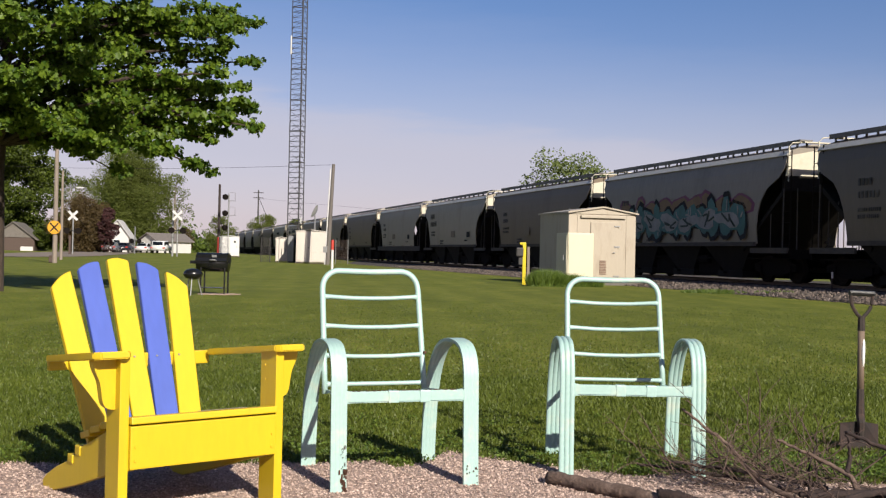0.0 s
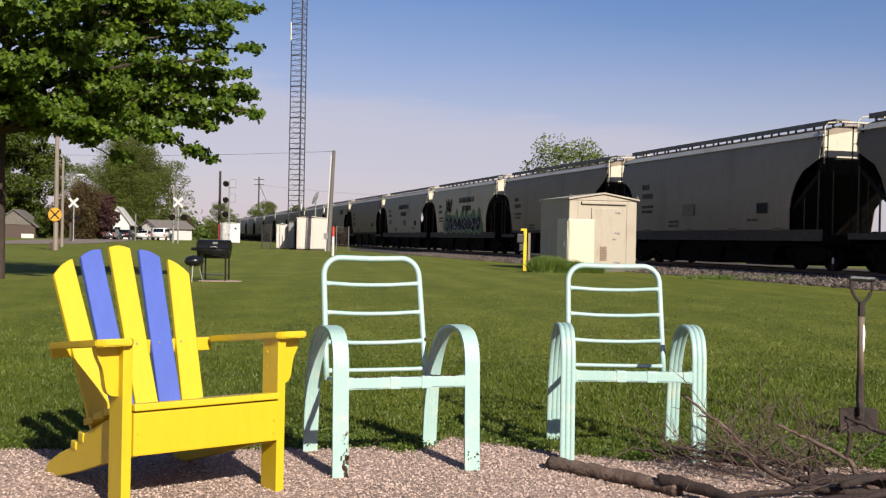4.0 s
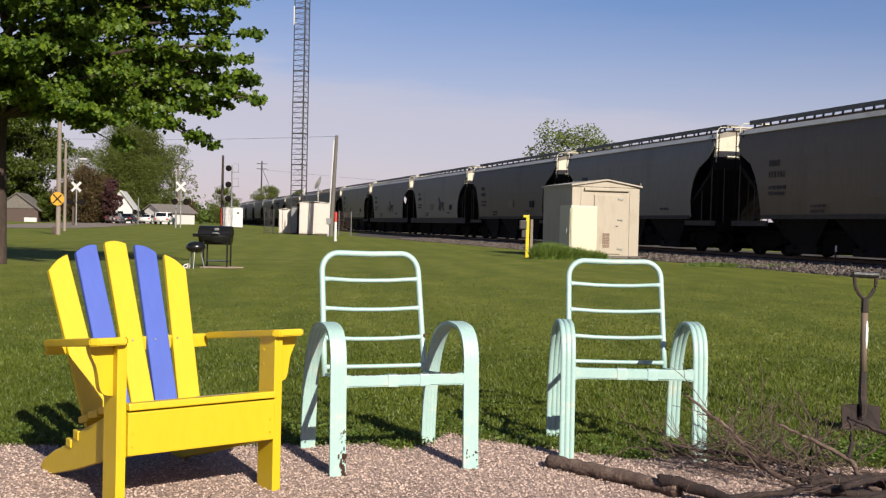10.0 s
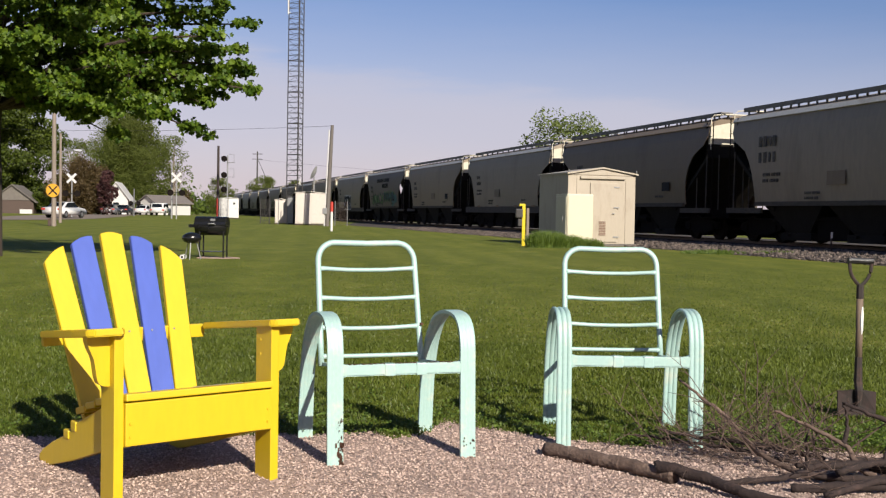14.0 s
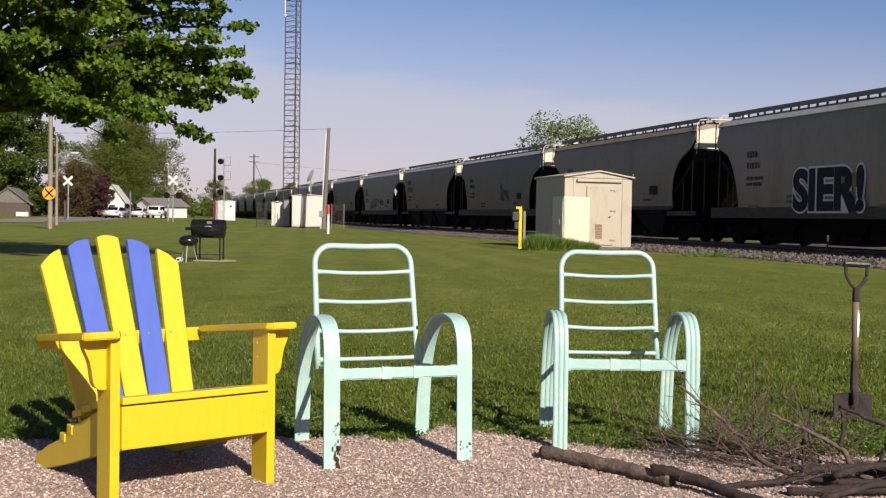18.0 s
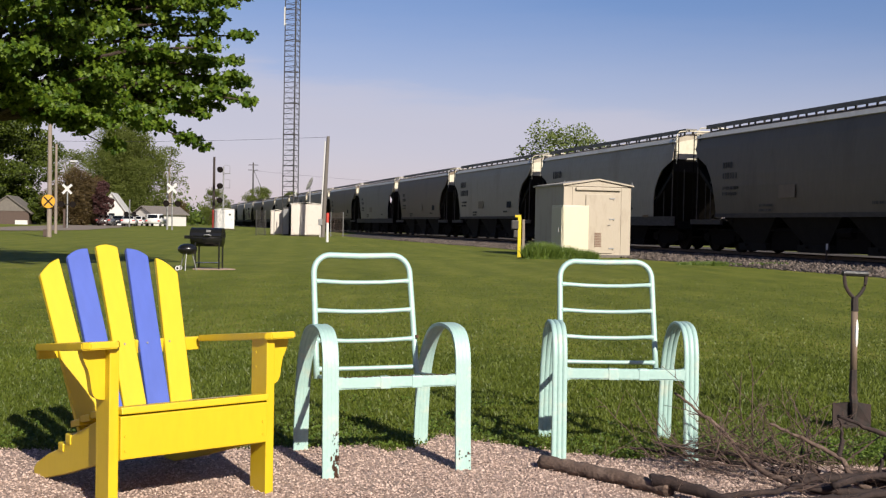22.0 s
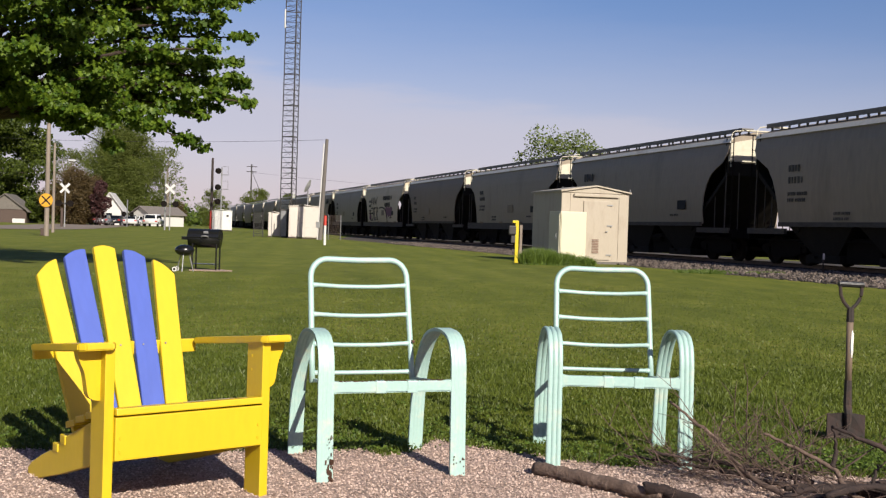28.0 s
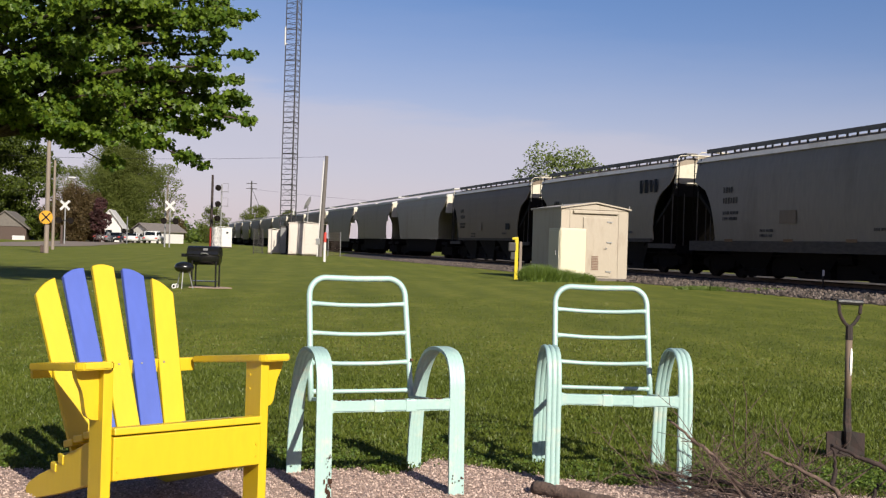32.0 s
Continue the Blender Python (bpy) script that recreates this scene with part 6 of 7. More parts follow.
box(bm, (0.55, 0.6, 1.05), (0.34, 0.7, 2.1), bevel=0.02)
part("side_case", bm, M["dark_iron"], gl)
rpost = thing("red_post", pose(-23.75, 116.5, ground_z(-23.7, 116.5)), "red painted steel post beside the relay house", "marker post")
bm = B()
tube(bm, [(0, 0, 0), (0, 0, 2.05), (0, 0, 2.1)], [0.09, 0.09, 0.05], 10)
part("post", bm, M["red"], rpost)
fence = thing("chain_link_fence", pose(-13.30, 86.4, ground_z(-13.3, 86.4), 0, 0, 6), "grey chain link fence round the signal cabinets", "fence")
for i in range(4):
    bm = B()
    tube(bm, [(-0.9 + 0.70 * i, 0, 0), (-0.9 + 0.70 * i, 0, 2.0)], 0.035, 6)
    part("post", bm, M["steel" if i > 1 else "tower"], fence)
bm = B()
for i in range(13):
    tube(bm, [(-0.9 + 0.065 * i, 0, 0.05), (-0.9 + 0.065 * i, 0, 1.95)], 0.009, 3)
for i in range(12):
    tube(bm, [(-0.9, 0, 0.1 + 0.165 * i), (-0.1, 0, 0.1 + 0.165 * i)], 0.009, 3)
part("mesh", bm, M["tower"], fence)
f2 = thing("chain_link_fence", pose(-8.1, 84.0, ground_z(-8.1, 84), 0, 0, 14), "grey chain link fence panel beside the leaning pole", "fence")
for x in (0, 0.95):
    bm = B()
    tube(bm, [(x, 0, 0), (x, 0, 1.9)], 0.035, 6)
    part("post", bm, M["steel"], f2)
bm = B()
for i in range(14):
    tube(bm, [(0.07 * i, 0, 0.05), (0.07 * i, 0, 1.85)], 0.006, 3)
for i in range(14):
    tube(bm, [(0, 0, 0.08 + 0.135 * i), (0.95, 0, 0.08 + 0.135 * i)], 0.006, 3)
part("mesh", bm, M["brown"], f2)
dish = thing("satellite_dish", pose(-9.85, 85.0, 2.5, 0, 0, 0), "white satellite dish seen edge-on above the cabinets", "dish")
bm = B()
tube(bm, [(0, 0, 0), (0, 0, 1.2)], 0.05, 8)
part("mast", bm, M["steel"], dish)
bm = B()
n = 20
rings = [[bm.verts.new((0.55 * r * math.cos(2 * math.pi * k / n), 0.55 * r * math.sin(2 * math.pi * k / n), 0.16 * r * r)) for k in range(n)] for r in (0.25, 0.6, 1.0)]
for a, b in zip(rings, rings[1:]):
    for k in range(n):
        bm.faces.new((a[k], a[(k + 1) % n], b[(k + 1) % n], b[k]))
bm.faces.new(rings[0][::-1])
bmesh.ops.solidify(bm, geom=bm.faces[:], thickness=0.02)
o = part("reflector", bm, M["white"], dish, "", True)
o.matrix_basis = pose(0.1, 0, 1.45, 0, -66, -7)

# ---- railway signal and level crossing ----
sig = thing("railway_signal", pose(-24.1, 122, ground_z(-24.1, 122)), "railway signal mast with three black round heads", "signal")
bm = B()
tube(bm, [(0.35, 0, 0), (0.35, 0, 7.0)], 0.08, 8)
part("mast", bm, M["steel"], sig)
for z in (6.6, 4.8, 3.2):
    bm = B()
    tube(bm, [(0, -0.25, z), (0, -0.12, z)], 0.33, 18)
    tube(bm, [(-0.1, -0.55, z + 0.10), (-0.1, -0.2, z + 0.10)], 0.16, 12)
    tube(bm, [(0, -0.1, z), (0.35, 0, z)], 0.05, 6)
    part("signal_head", bm, M["under"], sig, "black target signal head")
for z in (6.2, 4.6):
    bm = B()
    box(bm, (0.75, 0, z), (0.7, 0.5, 0.05))
    tube(bm, [(1.1, -0.25, z), (1.1, -0.25, z + 0.9), (0.5, -0.25, z + 0.9)], 0.025, 5)
    part("service_platform", bm, M["steel"], sig)


def crossbuck(x, y, h, label, turn=0, blades=True, stub=False):
    t = thing("crossing_signal", pose(x, y, ground_z(x, y), 0, 0, turn), label, "crossing signal", "level crossing signals")
    bm = B()
    tube(bm, [(0, 0, 0), (0, 0, h + 0.3)], 0.07, 8)
    part("mast", bm, M["steel"], t)
    for a in (45, -45) if blades else ():
        bm = B()
        box(bm, (0, 0, 0), (0.23, 0.02, 1.22))
        o = part("crossbuck_blade", bm, M["white"], t)
        o.matrix_basis = Matrix.Translation((0, -0.10 - 0.003 * a / 45, h)) @ Matrix.Rotation(radians(a), 4, "Y")
    bm = B()
    box(bm, (0, -0.06, h - 1.45), (1.5, 0.06, 0.07))
    part("light_bar", bm, M["black"], t)
    for s in (-1, 1):
        bm = B()
        tube(bm, [(s * 0.55, -0.14, h - 1.45), (s * 0.55, -0.08, h - 1.45)], 0.30, 18)
        part("light_head", bm, M["under"], t)
    if not stub:
        return t
    bm = B()
    box(bm, (-0.30, 0.1, 0.9), (0.20, 0.20, 1.8), bevel=0.03)
    part("control_box", bm, M["brown"], t)
    return t


crossbuck(-35.3, 105, 3.72, "grey mast with white crossbuck and black warning lights", stub=True)
crossbuck(-25.3, 105, 3.95, "grey mast with white crossbuck and black warning lights")
crossbuck(-36.9, 132, 3.0, "distant warning light mast at the level crossing", 160, False)
pole("utility_pole", -26.0, 106, 5.4, 0.10, "grey metal pole beside the crossing signal", (0, 0), "steel")

# ---- houses ----


def house(x, y, turn, w, d, wall_h, roof_h, wall_m, roof_m, label, windows=(), chimney=False):
    t = thing("house", pose(x, y, ground_z(x, y) - 0.02, 0, 0, turn), label, "house")
    bm = B()
    prism(bm, [(-w / 2, 0), (w / 2, 0), (w / 2, wall_h), (0, wall_h + roof_h), (-w / 2, wall_h)], 0, d, "y")
    part("wall", bm, M[wall_m], t)
    for s in (-1, 1):
        bm = B()
        prism(bm, [(s * (w / 2 + 0.4), wall_h - 0.4 * roof_h / (w / 2)), (s * (w / 2 + 0.4), wall_h + 0.14 - 0.4 * roof_h / (w / 2)), (0, wall_h + roof_h + 0.16), (0, wall_h + roof_h + 0.02)], -0.4, d + 0.4, "y")
        part("roof", bm, M[roof_m], t)
    for wx, wz, ww, wh in windows:
        bm = B()
        box(bm, (wx, -0.03, wz), (ww + 0.16, 0.06, wh + 0.16))
        win = part("window", bm, M["white"], t)
        bm = B()
        box(bm, (wx, -0.07, wz), (ww, 0.03, wh))
        part("pane", bm, M["glass"], win)
    if chimney:
        bm = B()
        box(bm, (0.8, d * 0.4, wall_h + roof_h), (0.6, 0.6, 1.4))
        part("chimney", bm, M["brick"], t)
    return t


# walls darker brown than the gable: porch and tree shade put into the colour
low_house = house(-58.6, 150, 12, 5.6, 9, 1.75, 2.1, "brown", "roof_pale", "low brown house with a pale gable and grey roof")
bm = B()
prism(bm, [(-2.75, 1.85), (2.75, 1.85), (0, 3.9)], -0.09, -0.02, "y")
part("gable", bm, M["roof_pale"], low_house, "pale grey weathered gable boards")
bm = B()
box(bm, (1.9, -0.5, 0.3), (1.6, 0.2, 0.6))
part("porch_wall", bm, M["siding"], low_house, "low white porch wall")
house(-50.9, 172, 10, 3.6, 8, 2.6, 2.4, "siding", "siding", "narrow white sided house with a steep gable", ((0, 1.3, 0.9, 1.2),))
house(-47.6, 178, -38, 4.4, 7, 2.0, 1.1, "siding", "roof_shingle", "long low white house with a grey roof", ((-1.6, 1.2, 1.2, 1.0), (1.4, 1.2, 1.2, 1.0)))
house(-28.6, 190, 0, 3.2, 4, 1.7, 1.1, "siding", "roof_shingle", "small pale outbuilding far behind the crossing", ((0, 1.0, 0.8, 0.7),))

# ---- cars ----


def vehicle(name, m, paint_m, profile, glass, w, wheels, wr_, label, lights=True):
    """Body drawn out from its side outline; y forward."""
    t = thing(name, m, label, "car", "cars at the crossing")
    bm = B()
    prism(bm, profile, -w / 2, w / 2, "x")
    for v in bm.verts:
        if v.co.z > 0.95:
            v.co.x *= 0.82
    bmesh.ops.bevel(bm, geom=bm.edges[:], offset=0.04, segments=2, affect="EDGES")
    part("body", bm, M[paint_m], t, "", True)
    for s in (-1, 1):
        bm = B()
        prism(bm, glass, s * (w / 2 * 0.845), s * (w / 2 * 0.86 + 0.012), "x")
        part("side_window", bm, M["glass"], t)
    zs = [p[1] for p in glass]
    roof = max(range(len(profile)), key=lambda q: profile[q][1])
    back_edge = sorted((p for p in profile[:roof + 1]), key=lambda p: p[1])
    fore_edge = sorted((p for p in profile[roof:]), key=lambda p: p[1])

    def edge_y(pts, z):   # where the outline lies at a height
        for p, q in zip(pts, pts[1:]):
            if p[1] <= z <= q[1]:
                return p[0] + (q[0] - p[0]) * (z - p[1]) / max(1e-6, q[1] - p[1])
        return pts[-1][0]
    for nm, pts, e in (("rear_window", back_edge, -1), ("windscreen", fore_edge, 1)):
        lo, hi = min(zs) + 0.04, max(zs) - 0.02
        bm = B()
        v = [bm.verts.new(p) for p in ((-w * 0.36, edge_y(pts, lo) + e * 0.03, lo), (w * 0.36, edge_y(pts, lo) + e * 0.03, lo), (w * 0.33, edge_y(pts, hi) + e * 0.03, hi + 0.015), (-w * 0.33, edge_y(pts, hi) + e * 0.03, hi + 0.015))]
        bm.faces.new(v)
        bmesh.ops.solidify(bm, geom=bm.faces[:], thickness=0.015)
        part(nm, bm, M["glass"], t)
    for y in wheels:
        for s in (-1, 1):
            bm = B()
            tube(bm, [(s * (w / 2 - 0.2), y, wr_), (s * (w / 2 + 0.01), y, wr_)], wr_, 16)
            wh = part("wheel", bm, M["rubber"], t)
            bm = B()
            tube(bm, [(s * (w / 2), y, wr_), (s * (w / 2 + 0.025), y, wr_)], wr_ * 0.6, 12)
            part("rim", bm, M["steel"], wh)
    yr = min(p[0] for p in profile)
    for s in (-1, 1):
        bm = B()
        box(bm, (s * w * 0.425, yr + 0.08, 0.78), (0.31, 0.22, 0.16), bevel=0.02)
        part("tail_light", bm, M["red"], t)
    bm = B()
    box(bm, (0, yr - 0.01, 0.62), (0.32, 0.02, 0.16))
    part("plate", bm, M["white"], t)
    return t


SEDAN = [(-2.3, 0.30), (-2.38, 0.62), (-2.28, 0.93), (-1.62, 0.98), (-0.95, 1.40), (0.25, 1.43), (1.05, 0.97), (2.1, 0.82), (2.35, 0.62), (2.3, 0.28)]
SEDAN_GLASS = [(-1.45, 0.97), (-0.90, 1.35), (0.22, 1.38), (0.90, 0.97)]
VAN = [(-2.4, 0.40), (-2.45, 1.0), (-2.25, 1.70), (0.6, 1.76), (1.5, 1.15), (2.35, 0.95), (2.45, 0.65), (2.4, 0.35)]
VAN_GLASS = [(-2.05, 1.10), (-1.95, 1.58), (0.5, 1.62), (1.15, 1.12)]
sedan = vehicle("sedan_car", pose(-43, 151, ground_z(-43, 151) + 0.03), "car_white", SEDAN, SEDAN_GLASS, 1.8, (-1.4, 1.4), 0.32, "white four-door sedan driving up to the crossing")
vehicle("minivan", pose(-39.3, 154, ground_z(-39, 154) + 0.03, 0, 0, 2), "car_white", VAN, VAN_GLASS, 1.95, (-1.5, 1.5), 0.34, "white minivan waiting at the crossing")
vehicle("parked_car", pose(-45.4, 151, ground_z(-45, 151) + 0.03, 0, 0, 6), "car_silver", SEDAN, SEDAN_GLASS, 1.8, (-1.4, 1.4), 0.32, "silver car parked by the houses")
vehicle("parked_car", pose(-45.6, 158, ground_z(-45, 158) + 0.03, 0, 0, 4), "car_dark", SEDAN, SEDAN_GLASS, 1.8, (-1.4, 1.4), 0.32, "dark car parked by the houses")
vehicle("parked_car", pose(-45.0, 166, ground_z(-45, 166) + 0.03, 0, 0, 2), "car_white", SEDAN, SEDAN_GLASS, 1.8, (-1.4, 1.4), 0.32, "small white car parked by the houses")
vehicle("parked_car", pose(-48.6, 157, ground_z(-48, 157) + 0.03, 0, 0, 62), "car_dark", SEDAN, SEDAN_GLASS, 1.8, (-1.4, 1.4), 0.32, "dark car parked under the plum tree")

# ---- pile of cut branches on the gravel ----
pile = thing("branch_pile", pose(1.3, 4.0, 0.0), "heap of cut brown branches and twigs on the gravel", "branches")
BR = [  # paths with end radii, in the pile's own space
    ([(-0.865, 0.27, 0.028), (-0.76, 0.16, 0.030), (-0.66, 0.05, 0.034), (-0.56, -0.06, 0.034), (-0.46, -0.17, 0.030)], 0.030, 0.026),
    ([(-0.52, -0.12, 0.052), (-0.45, -0.18, 0.056), (-0.36, -0.27, 0.042), (-0.27, -0.40, 0.03), (-0.10, -0.55, 0.03)], 0.025, 0.018),
    ([(-0.349, 0.30, 0.302), (-0.26, 0.25, 0.235), (-0.18, 0.20, 0.171), (-0.10, 0.10, 0.075), (0.01, -0.05, 0.030), (0.12, -0.12, 0.02)], 0.0045, 0.0135),
    ([(-0.032, 0.10, 0.222), (0.087, 0.05, 0.172), (0.165, 0.02, 0.135), (0.205, -0.01, 0.11), (0.234, -0.05, 0.047), (0.28, -0.08, 0.02)], 0.0055, 0.013),
    ([(0.195, 0.0, 0.120), (0.215, 0.03, 0.19), (0.207, 0.05, 0.262)], 0.010, 0.004),
    ([(0.200, 0.05, 0.266), (0.27, 0.02, 0.240), (0.36, -0.01, 0.205), (0.52, -0.02, 0.12)], 0.005, 0.012),
    ([(-0.30, -0.20, 0.02), (-0.12, -0.18, 0.03), (0.0, -0.15, 0.045), (0.16, -0.15, 0.03), (0.30, -0.15, 0.03), (0.55, -0.18, 0.03)], 0.010, 0.014),
    ([(0.03, 0.02, 0.035), (0.12, 0.0, 0.05), (0.22, 0.0, 0.045), (0.36, -0.02, 0.03), (0.6, -0.06, 0.03)], 0.011, 0.016),
    ([(0.02, -0.10, 0.05), (0.18, -0.06, 0.06), (0.38, -0.02, 0.05), (0.62, 0.02, 0.05)], 0.012, 0.017),
    ([(-0.50, 0.42, 0.06), (-0.34, 0.34, 0.055), (-0.15, 0.22, 0.05), (0.05, 0.08, 0.03)], 0.004, 0.009),
    ([(-0.42, 0.33, 0.10), (-0.28, 0.28, 0.085), (-0.08, 0.20, 0.075), (0.16, 0.10, 0.045)], 0.005, 0.010),
    ([(0.35, 0.02, 0.02), (0.37, 0.05, 0.07), (0.395, 0.08, 0.12)], 0.010, 0.004),
    ([(-0.08, -0.26, 0.02), (0.10, -0.28, 0.03), (0.30, -0.26, 0.04), (0.6, -0.22, 0.05)], 0.016, 0.022),
    ([(0.0, -0.36, 0.02), (0.18, -0.30, 0.05), (0.36, -0.25, 0.06), (0.6, -0.15, 0.06)], 0.010, 0.016),
    ([(0.10, 0.12, 0.02), (0.09, 0.10, 0.12), (0.12, 0.12, 0.20), (0.11, 0.14, 0.25)], 0.006, 0.002),
    ([(0.16, -0.02, 0.03), (0.24, 0.03, 0.05), (0.34, 0.10, 0.04), (0.5, 0.20, 0.03)], 0.013, 0.010),
    ([(0.10, -0.20, 0.06), (0.26, -0.12, 0.08), (0.42, -0.10, 0.07), (0.66, -0.05, 0.07)], 0.012, 0.015),
]
pr = random.Random(12)
for nth, (pts, r0, r1) in enumerate(BR):
    path = smooth_path(pts, 6)
    path = [p + Vector((pr.uniform(-1, 1), pr.uniform(-1, 1), pr.uniform(-1, 1))) * 0.004 for p in path]
    bm = B()
    n = len(path) - 1
    tube(bm, path, [(r0 + (r1 - r0) * i / n) * pr.uniform(0.92, 1.08) for i in range(n + 1)], 8)
    part("branch", bm, M["stick" if nth in (0, 2, 3) else "cut_bark"], pile, "", True)
# sprays of fine twigs with side shoots
twigs = []
for k in range(9):
    bm = B()
    ln = 0.30
    pts = [Vector((0, 0, 0))]
    bend = pr.uniform(-0.012, 0.012)
    for i in range(6):
        pts.append(pts[-1] + Vector((ln / 6, bend * i + pr.uniform(-0.006, 0.006), pr.uniform(-0.008, 0.010))))
    tube(bm, pts, [0.0026, 0.0024, 0.0021, 0.0018, 0.0015, 0.0012, 0.0008], 4)
    for i in range(1, 6):
        if pr.random() < 0.8:
            sd = (-1) ** i
            a = radians(pr.uniform(30, 65))
            q = Vector((math.cos(a), sd * math.sin(a), pr.uniform(-0.5, 0.7))) * pr.uniform(0.04, 0.11)
            tube(bm, [pts[i], pts[i] + q * 0.5 + Vector((0.004, 0, 0.003)), pts[i] + q], [0.0014, 0.0011, 0.0007], 4)
    twigs.append(part("twig", bm, M["twig"], pile))
spread = []
for i in range(80):   # the thick of the heap
    spread.append((pr.gauss(-0.02, 0.20), pr.gauss(0.16, 0.12), pr.uniform(0.0, 0.10), pr.gauss(28, 22), pr.choice((180, 150, 30, 0, 200, -20)) + pr.gauss(0, 35), pr.uniform(0.6, 1.3)))
for i in range(46):    # against the chair's leg
    spread.append((-0.24 + pr.gauss(0, 0.06), 0.30 + pr.gauss(0, 0.05), pr.uniform(0.0, 0.10), pr.gauss(25, 26), pr.uniform(0, 360), pr.uniform(0.35, 0.75)))
for i in range(45):    # loose on the near side and among the thick branches
    spread.append((pr.uniform(-0.40, 0.55), pr.uniform(-0.30, 0.05), pr.uniform(0.0, 0.06), pr.gauss(12, 14), pr.uniform(0, 360), pr.uniform(0.4, 0.9)))
for i, (x, y, z, up_, turn_, size_) in enumerate(spread):
    m = pose(x, y, z + 0.003, pr.uniform(0, 360) if up_ < 8 else pr.gauss(0, 40), -abs(up_), turn_) @ Matrix.Scale(size_, 4)
    if i < 9:
        twigs[i].matrix_basis = m
    else:
        again(twigs[i % 9], m)

# ---- grass blades, pebbles, stones ----


def blades(name, n, x_of, y_lo, y_hi, h, material, seed, label, power=1.6, wide=0.0032):
    rnd = np.random.default_rng(seed)
    y = y_lo + (y_hi - y_lo) * rnd.uniform(0, 1, n) ** power
    x = rnd.uniform(-1, 1, n) * (x_of * y + 0.4)
    keep = y > np.array([gravel_edge(a) for a in x]) - 0.05 + rnd.uniform(0, 0.06, n)
    x, y = x[keep], y[keep]
    n = len(x)
    hh = h * rnd.uniform(0.45, 1.25, n)
    edge = np.clip(1 - (y - 4.5) / 0.5, 0, 1)
    hh = hh * (1 + 0.5 * edge)
    z = np.array([ground_z(a, b) for a, b in zip(x, y)])
    ang = rnd.uniform(0, 6.283, n)
    w = wide * rnd.uniform(0.7, 1.4, n) * (1 + (y - y_lo) * 0.08)
    lx, ly = rnd.normal(0, 0.5, n) * hh, rnd.normal(0, 0.5, n) * hh
    a = np.stack([x - np.cos(ang) * w, y - np.sin(ang) * w, z - 0.004], 1)
    b = np.stack([x + np.cos(ang) * w, y + np.sin(ang) * w, z - 0.004], 1)
    c = np.stack([x + lx, y + ly, z + hh], 1)
    v = np.stack([a, b, c], 1).reshape(-1, 3)
    o = soup(name, v.tolist(), [(3 * i, 3 * i + 1, 3 * i + 2) for i in range(n)], material)
    return tagged(o, label, "grass", kind="stuff")


blades("grass", 160000, 0.43, 4.35, 8.0, 0.022, M["grass_blade"], 1, "short mown green grass blades", 1.35, 0.0038)
blades("grass", 95000, 0.43, 7.5, 22.0, 0.014, M["grass_short"], 2, "short mown green grass blades", 1.9, 0.0045)

# broad weeds among the grass near the gravel
lr = np.random.default_rng(7)
sp = []
for i in range(420):
    cx = lr.uniform(-1.9, 2.2)
    cy = gravel_edge(cx) - 0.03 + abs(lr.normal(0, 0.24 if i % 3 else 0.7))
    k = int(lr.integers(8, 22))
    q = lr.normal(size=(k, 3)) * np.array([0.05, 0.05, 0.008])
    q[:, 2] = np.abs(q[:, 2]) + 0.02
    sp.append(np.array([cx, cy, 0.0]) + q)
for i in range(170):   # a lusher strip behind the branches
    cx = lr.uniform(1.15, 2.3)
    cy = gravel_edge(cx) + 0.05 + abs(lr.normal(0, 0.25))
    q = lr.normal(size=(20, 3)) * np.array([0.05, 0.05, 0.012])
    q[:, 2] = np.abs(q[:, 2]) + 0.024
    sp.append(np.array([cx, cy, 0.0]) + q)
weeds = leaf_soup("lawn_weeds", np.concatenate(sp), 0.013, M["weed"], None, lr, up=1.2)
tagged(weeds, "broad clover and weed leaves in the lawn edge", "weeds", kind="stuff")


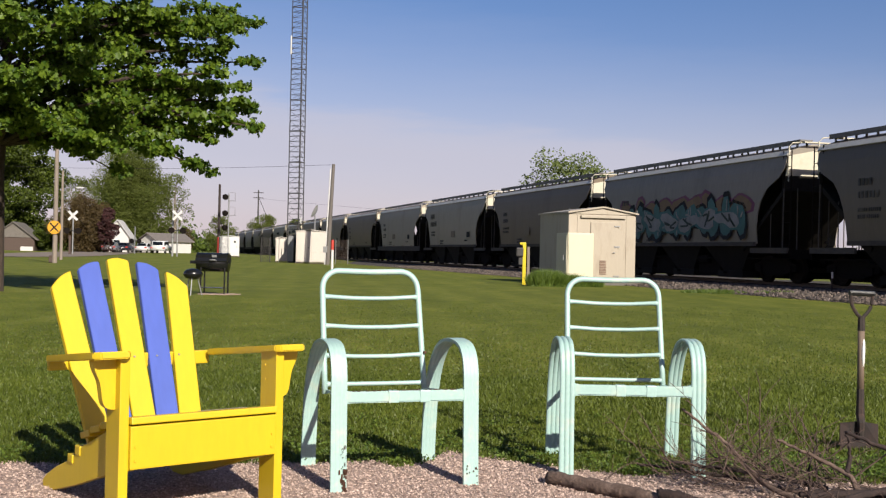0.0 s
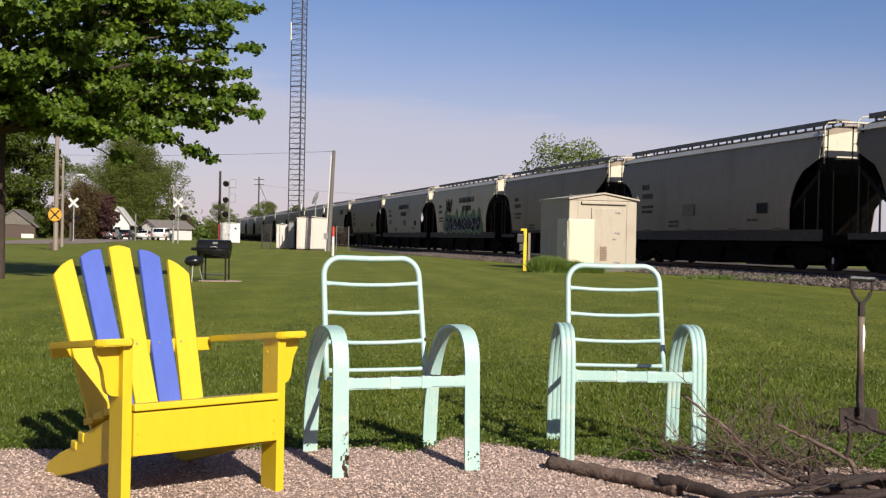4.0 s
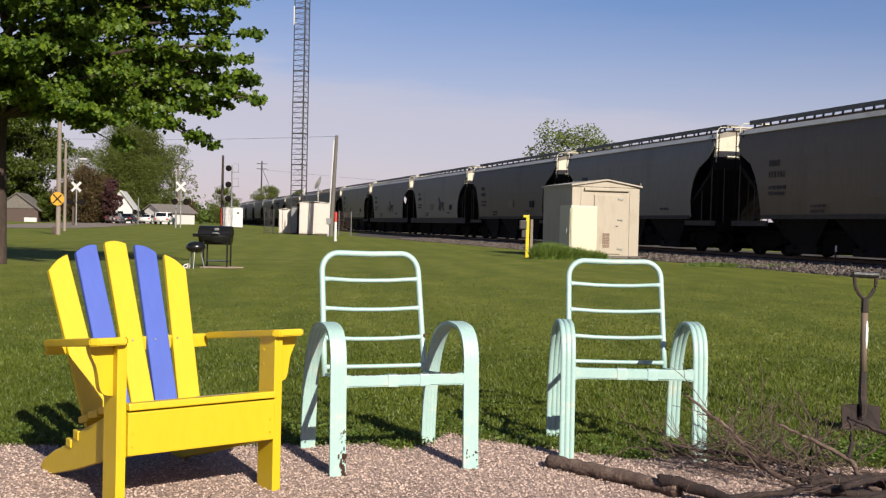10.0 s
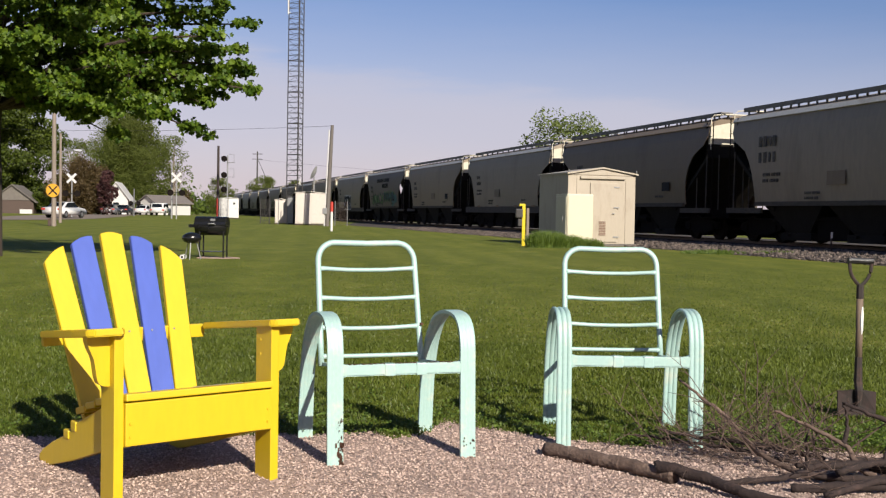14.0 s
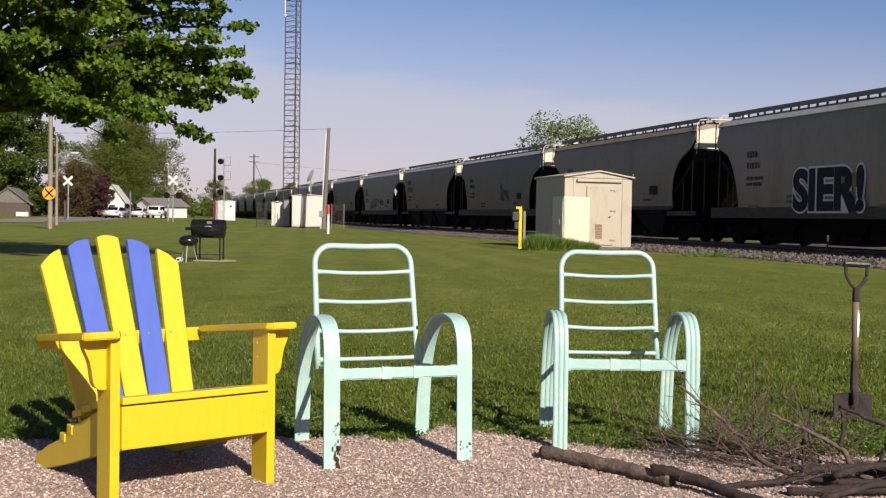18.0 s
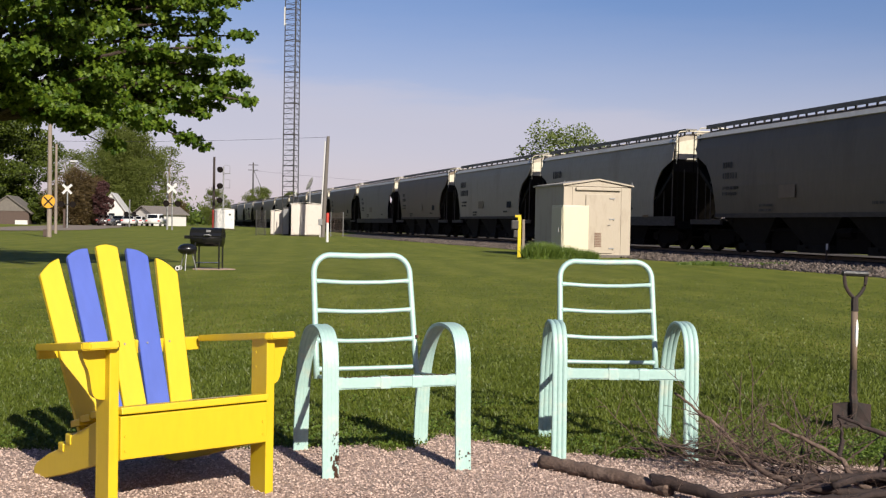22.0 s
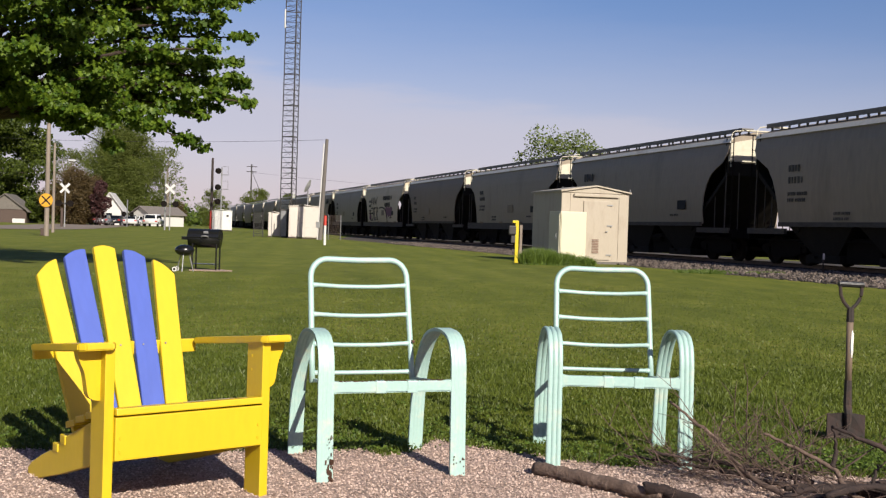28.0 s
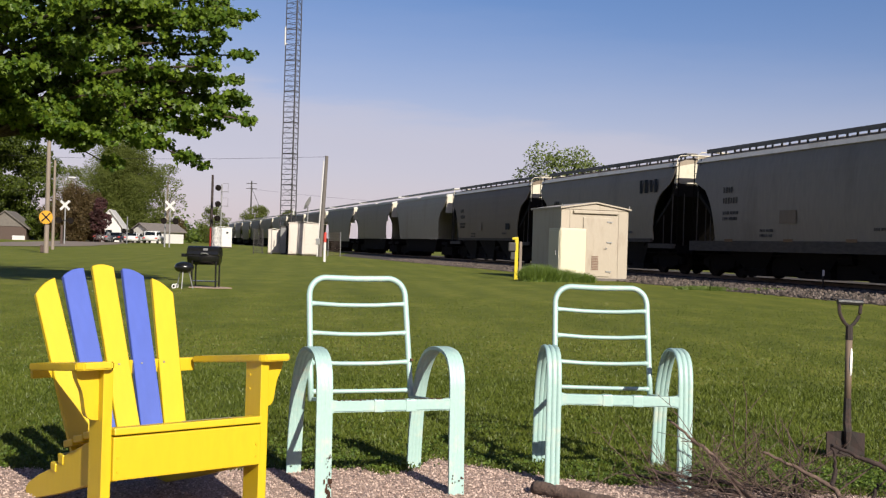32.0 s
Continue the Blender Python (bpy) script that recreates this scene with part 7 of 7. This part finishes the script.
def stones(name, centres, size, material, seed, label, category):
    rnd = np.random.default_rng(seed)
    n = len(centres)
    d = np.array([(1, 0, 0), (0, 1, 0), (-1, 0, 0), (0, -1, 0), (0.1, 0, 1), (0, 0.1, -0.6)], float)
    s = size * rnd.uniform(0.55, 1.35, n)
    sh = rnd.uniform(0.65, 1.25, (n, 6, 1))
    a = rnd.uniform(0, 6.283, n)
    rot = np.stack([np.stack([np.cos(a), -np.sin(a), 0 * a], 1), np.stack([np.sin(a), np.cos(a), 0 * a], 1), np.stack([0 * a, 0 * a, 1 + 0 * a], 1)], 1)
    v = np.einsum("nij,nkj->nki", rot, d[None] * sh * np.array([1, 0.8, 0.7])) * s[:, None, None] + np.array(centres)[:, None, :]
    q = ((0, 1, 4), (1, 2, 4), (2, 3, 4), (3, 0, 4), (1, 0, 5), (2, 1, 5), (3, 2, 5), (0, 3, 5))
    o = soup(name, v.reshape(-1, 3).tolist(), [tuple(6 * i + k for k in t) for i in range(n) for t in q], material)
    return tagged(o, label, category, kind="stuff")


rs = np.random.default_rng(21)
NP = 78000
px = rs.uniform(-2.1, 2.1, NP)
py = 3.1 + 1.9 * rs.uniform(0, 1, NP)
ok = py < np.array([gravel_edge(a) for a in px]) + rs.normal(0, 0.045, NP)
stones("pebbles", np.stack([px, py, 0.004 + 0.007 * rs.uniform(0, 1, NP) ** 2], 1)[ok], 0.0056, M["pebble"], 3, "loose pinkish grey pea gravel", "gravel")
off = rs.uniform(15.9, 19.6, 11000)
al = 16 + 56 * rs.uniform(0, 1, 11000) ** 1.3
bz = np.interp(off - TRACK_OFF, [-6.2, -5.1, -3.4, -2.0, -1.5], [-0.10, -0.03, 0.03, 0.07, 0.085])
bx = np.outer(off, np.array(ACROSS)) + np.outer(al, np.array(ALONG))
bx[:, 2] = bz + 0.02
stones("ballast_stones", bx, 0.055, M["ballast_stone"], 4, "loose grey crushed ballast stones", "ballast")


def motions():
    for k, (ob, key) in WAGONS.items():
        walk(ob, wagon_rows(k))
    drive = ((0, -150, 56, -78), (7, -75, 71.5, -76), (10, -48, 78.5, -72), (11.4, -35.6, 82, -54), (12.0, -33.4, 84, -36), (12.5, -32.55, 86.6, -23), (13.2, -32.8, 91, -13), (14.4, -34.4, 103, -10), (17, -39.4, 131.2, -5),
             (18, -40.5, 138.3, 0), (20, -41.8, 147.2, 6), (22, -42.0, 150.3, 9), (25, -42.1, 152.2, 10), (32, -41.9, 152.6, 10))
    walk(sedan, [(t, pose(x, y, ground_z(x, y) + 0.03, 0, 0, turn)) for t, x, y, turn in drive])


motions()
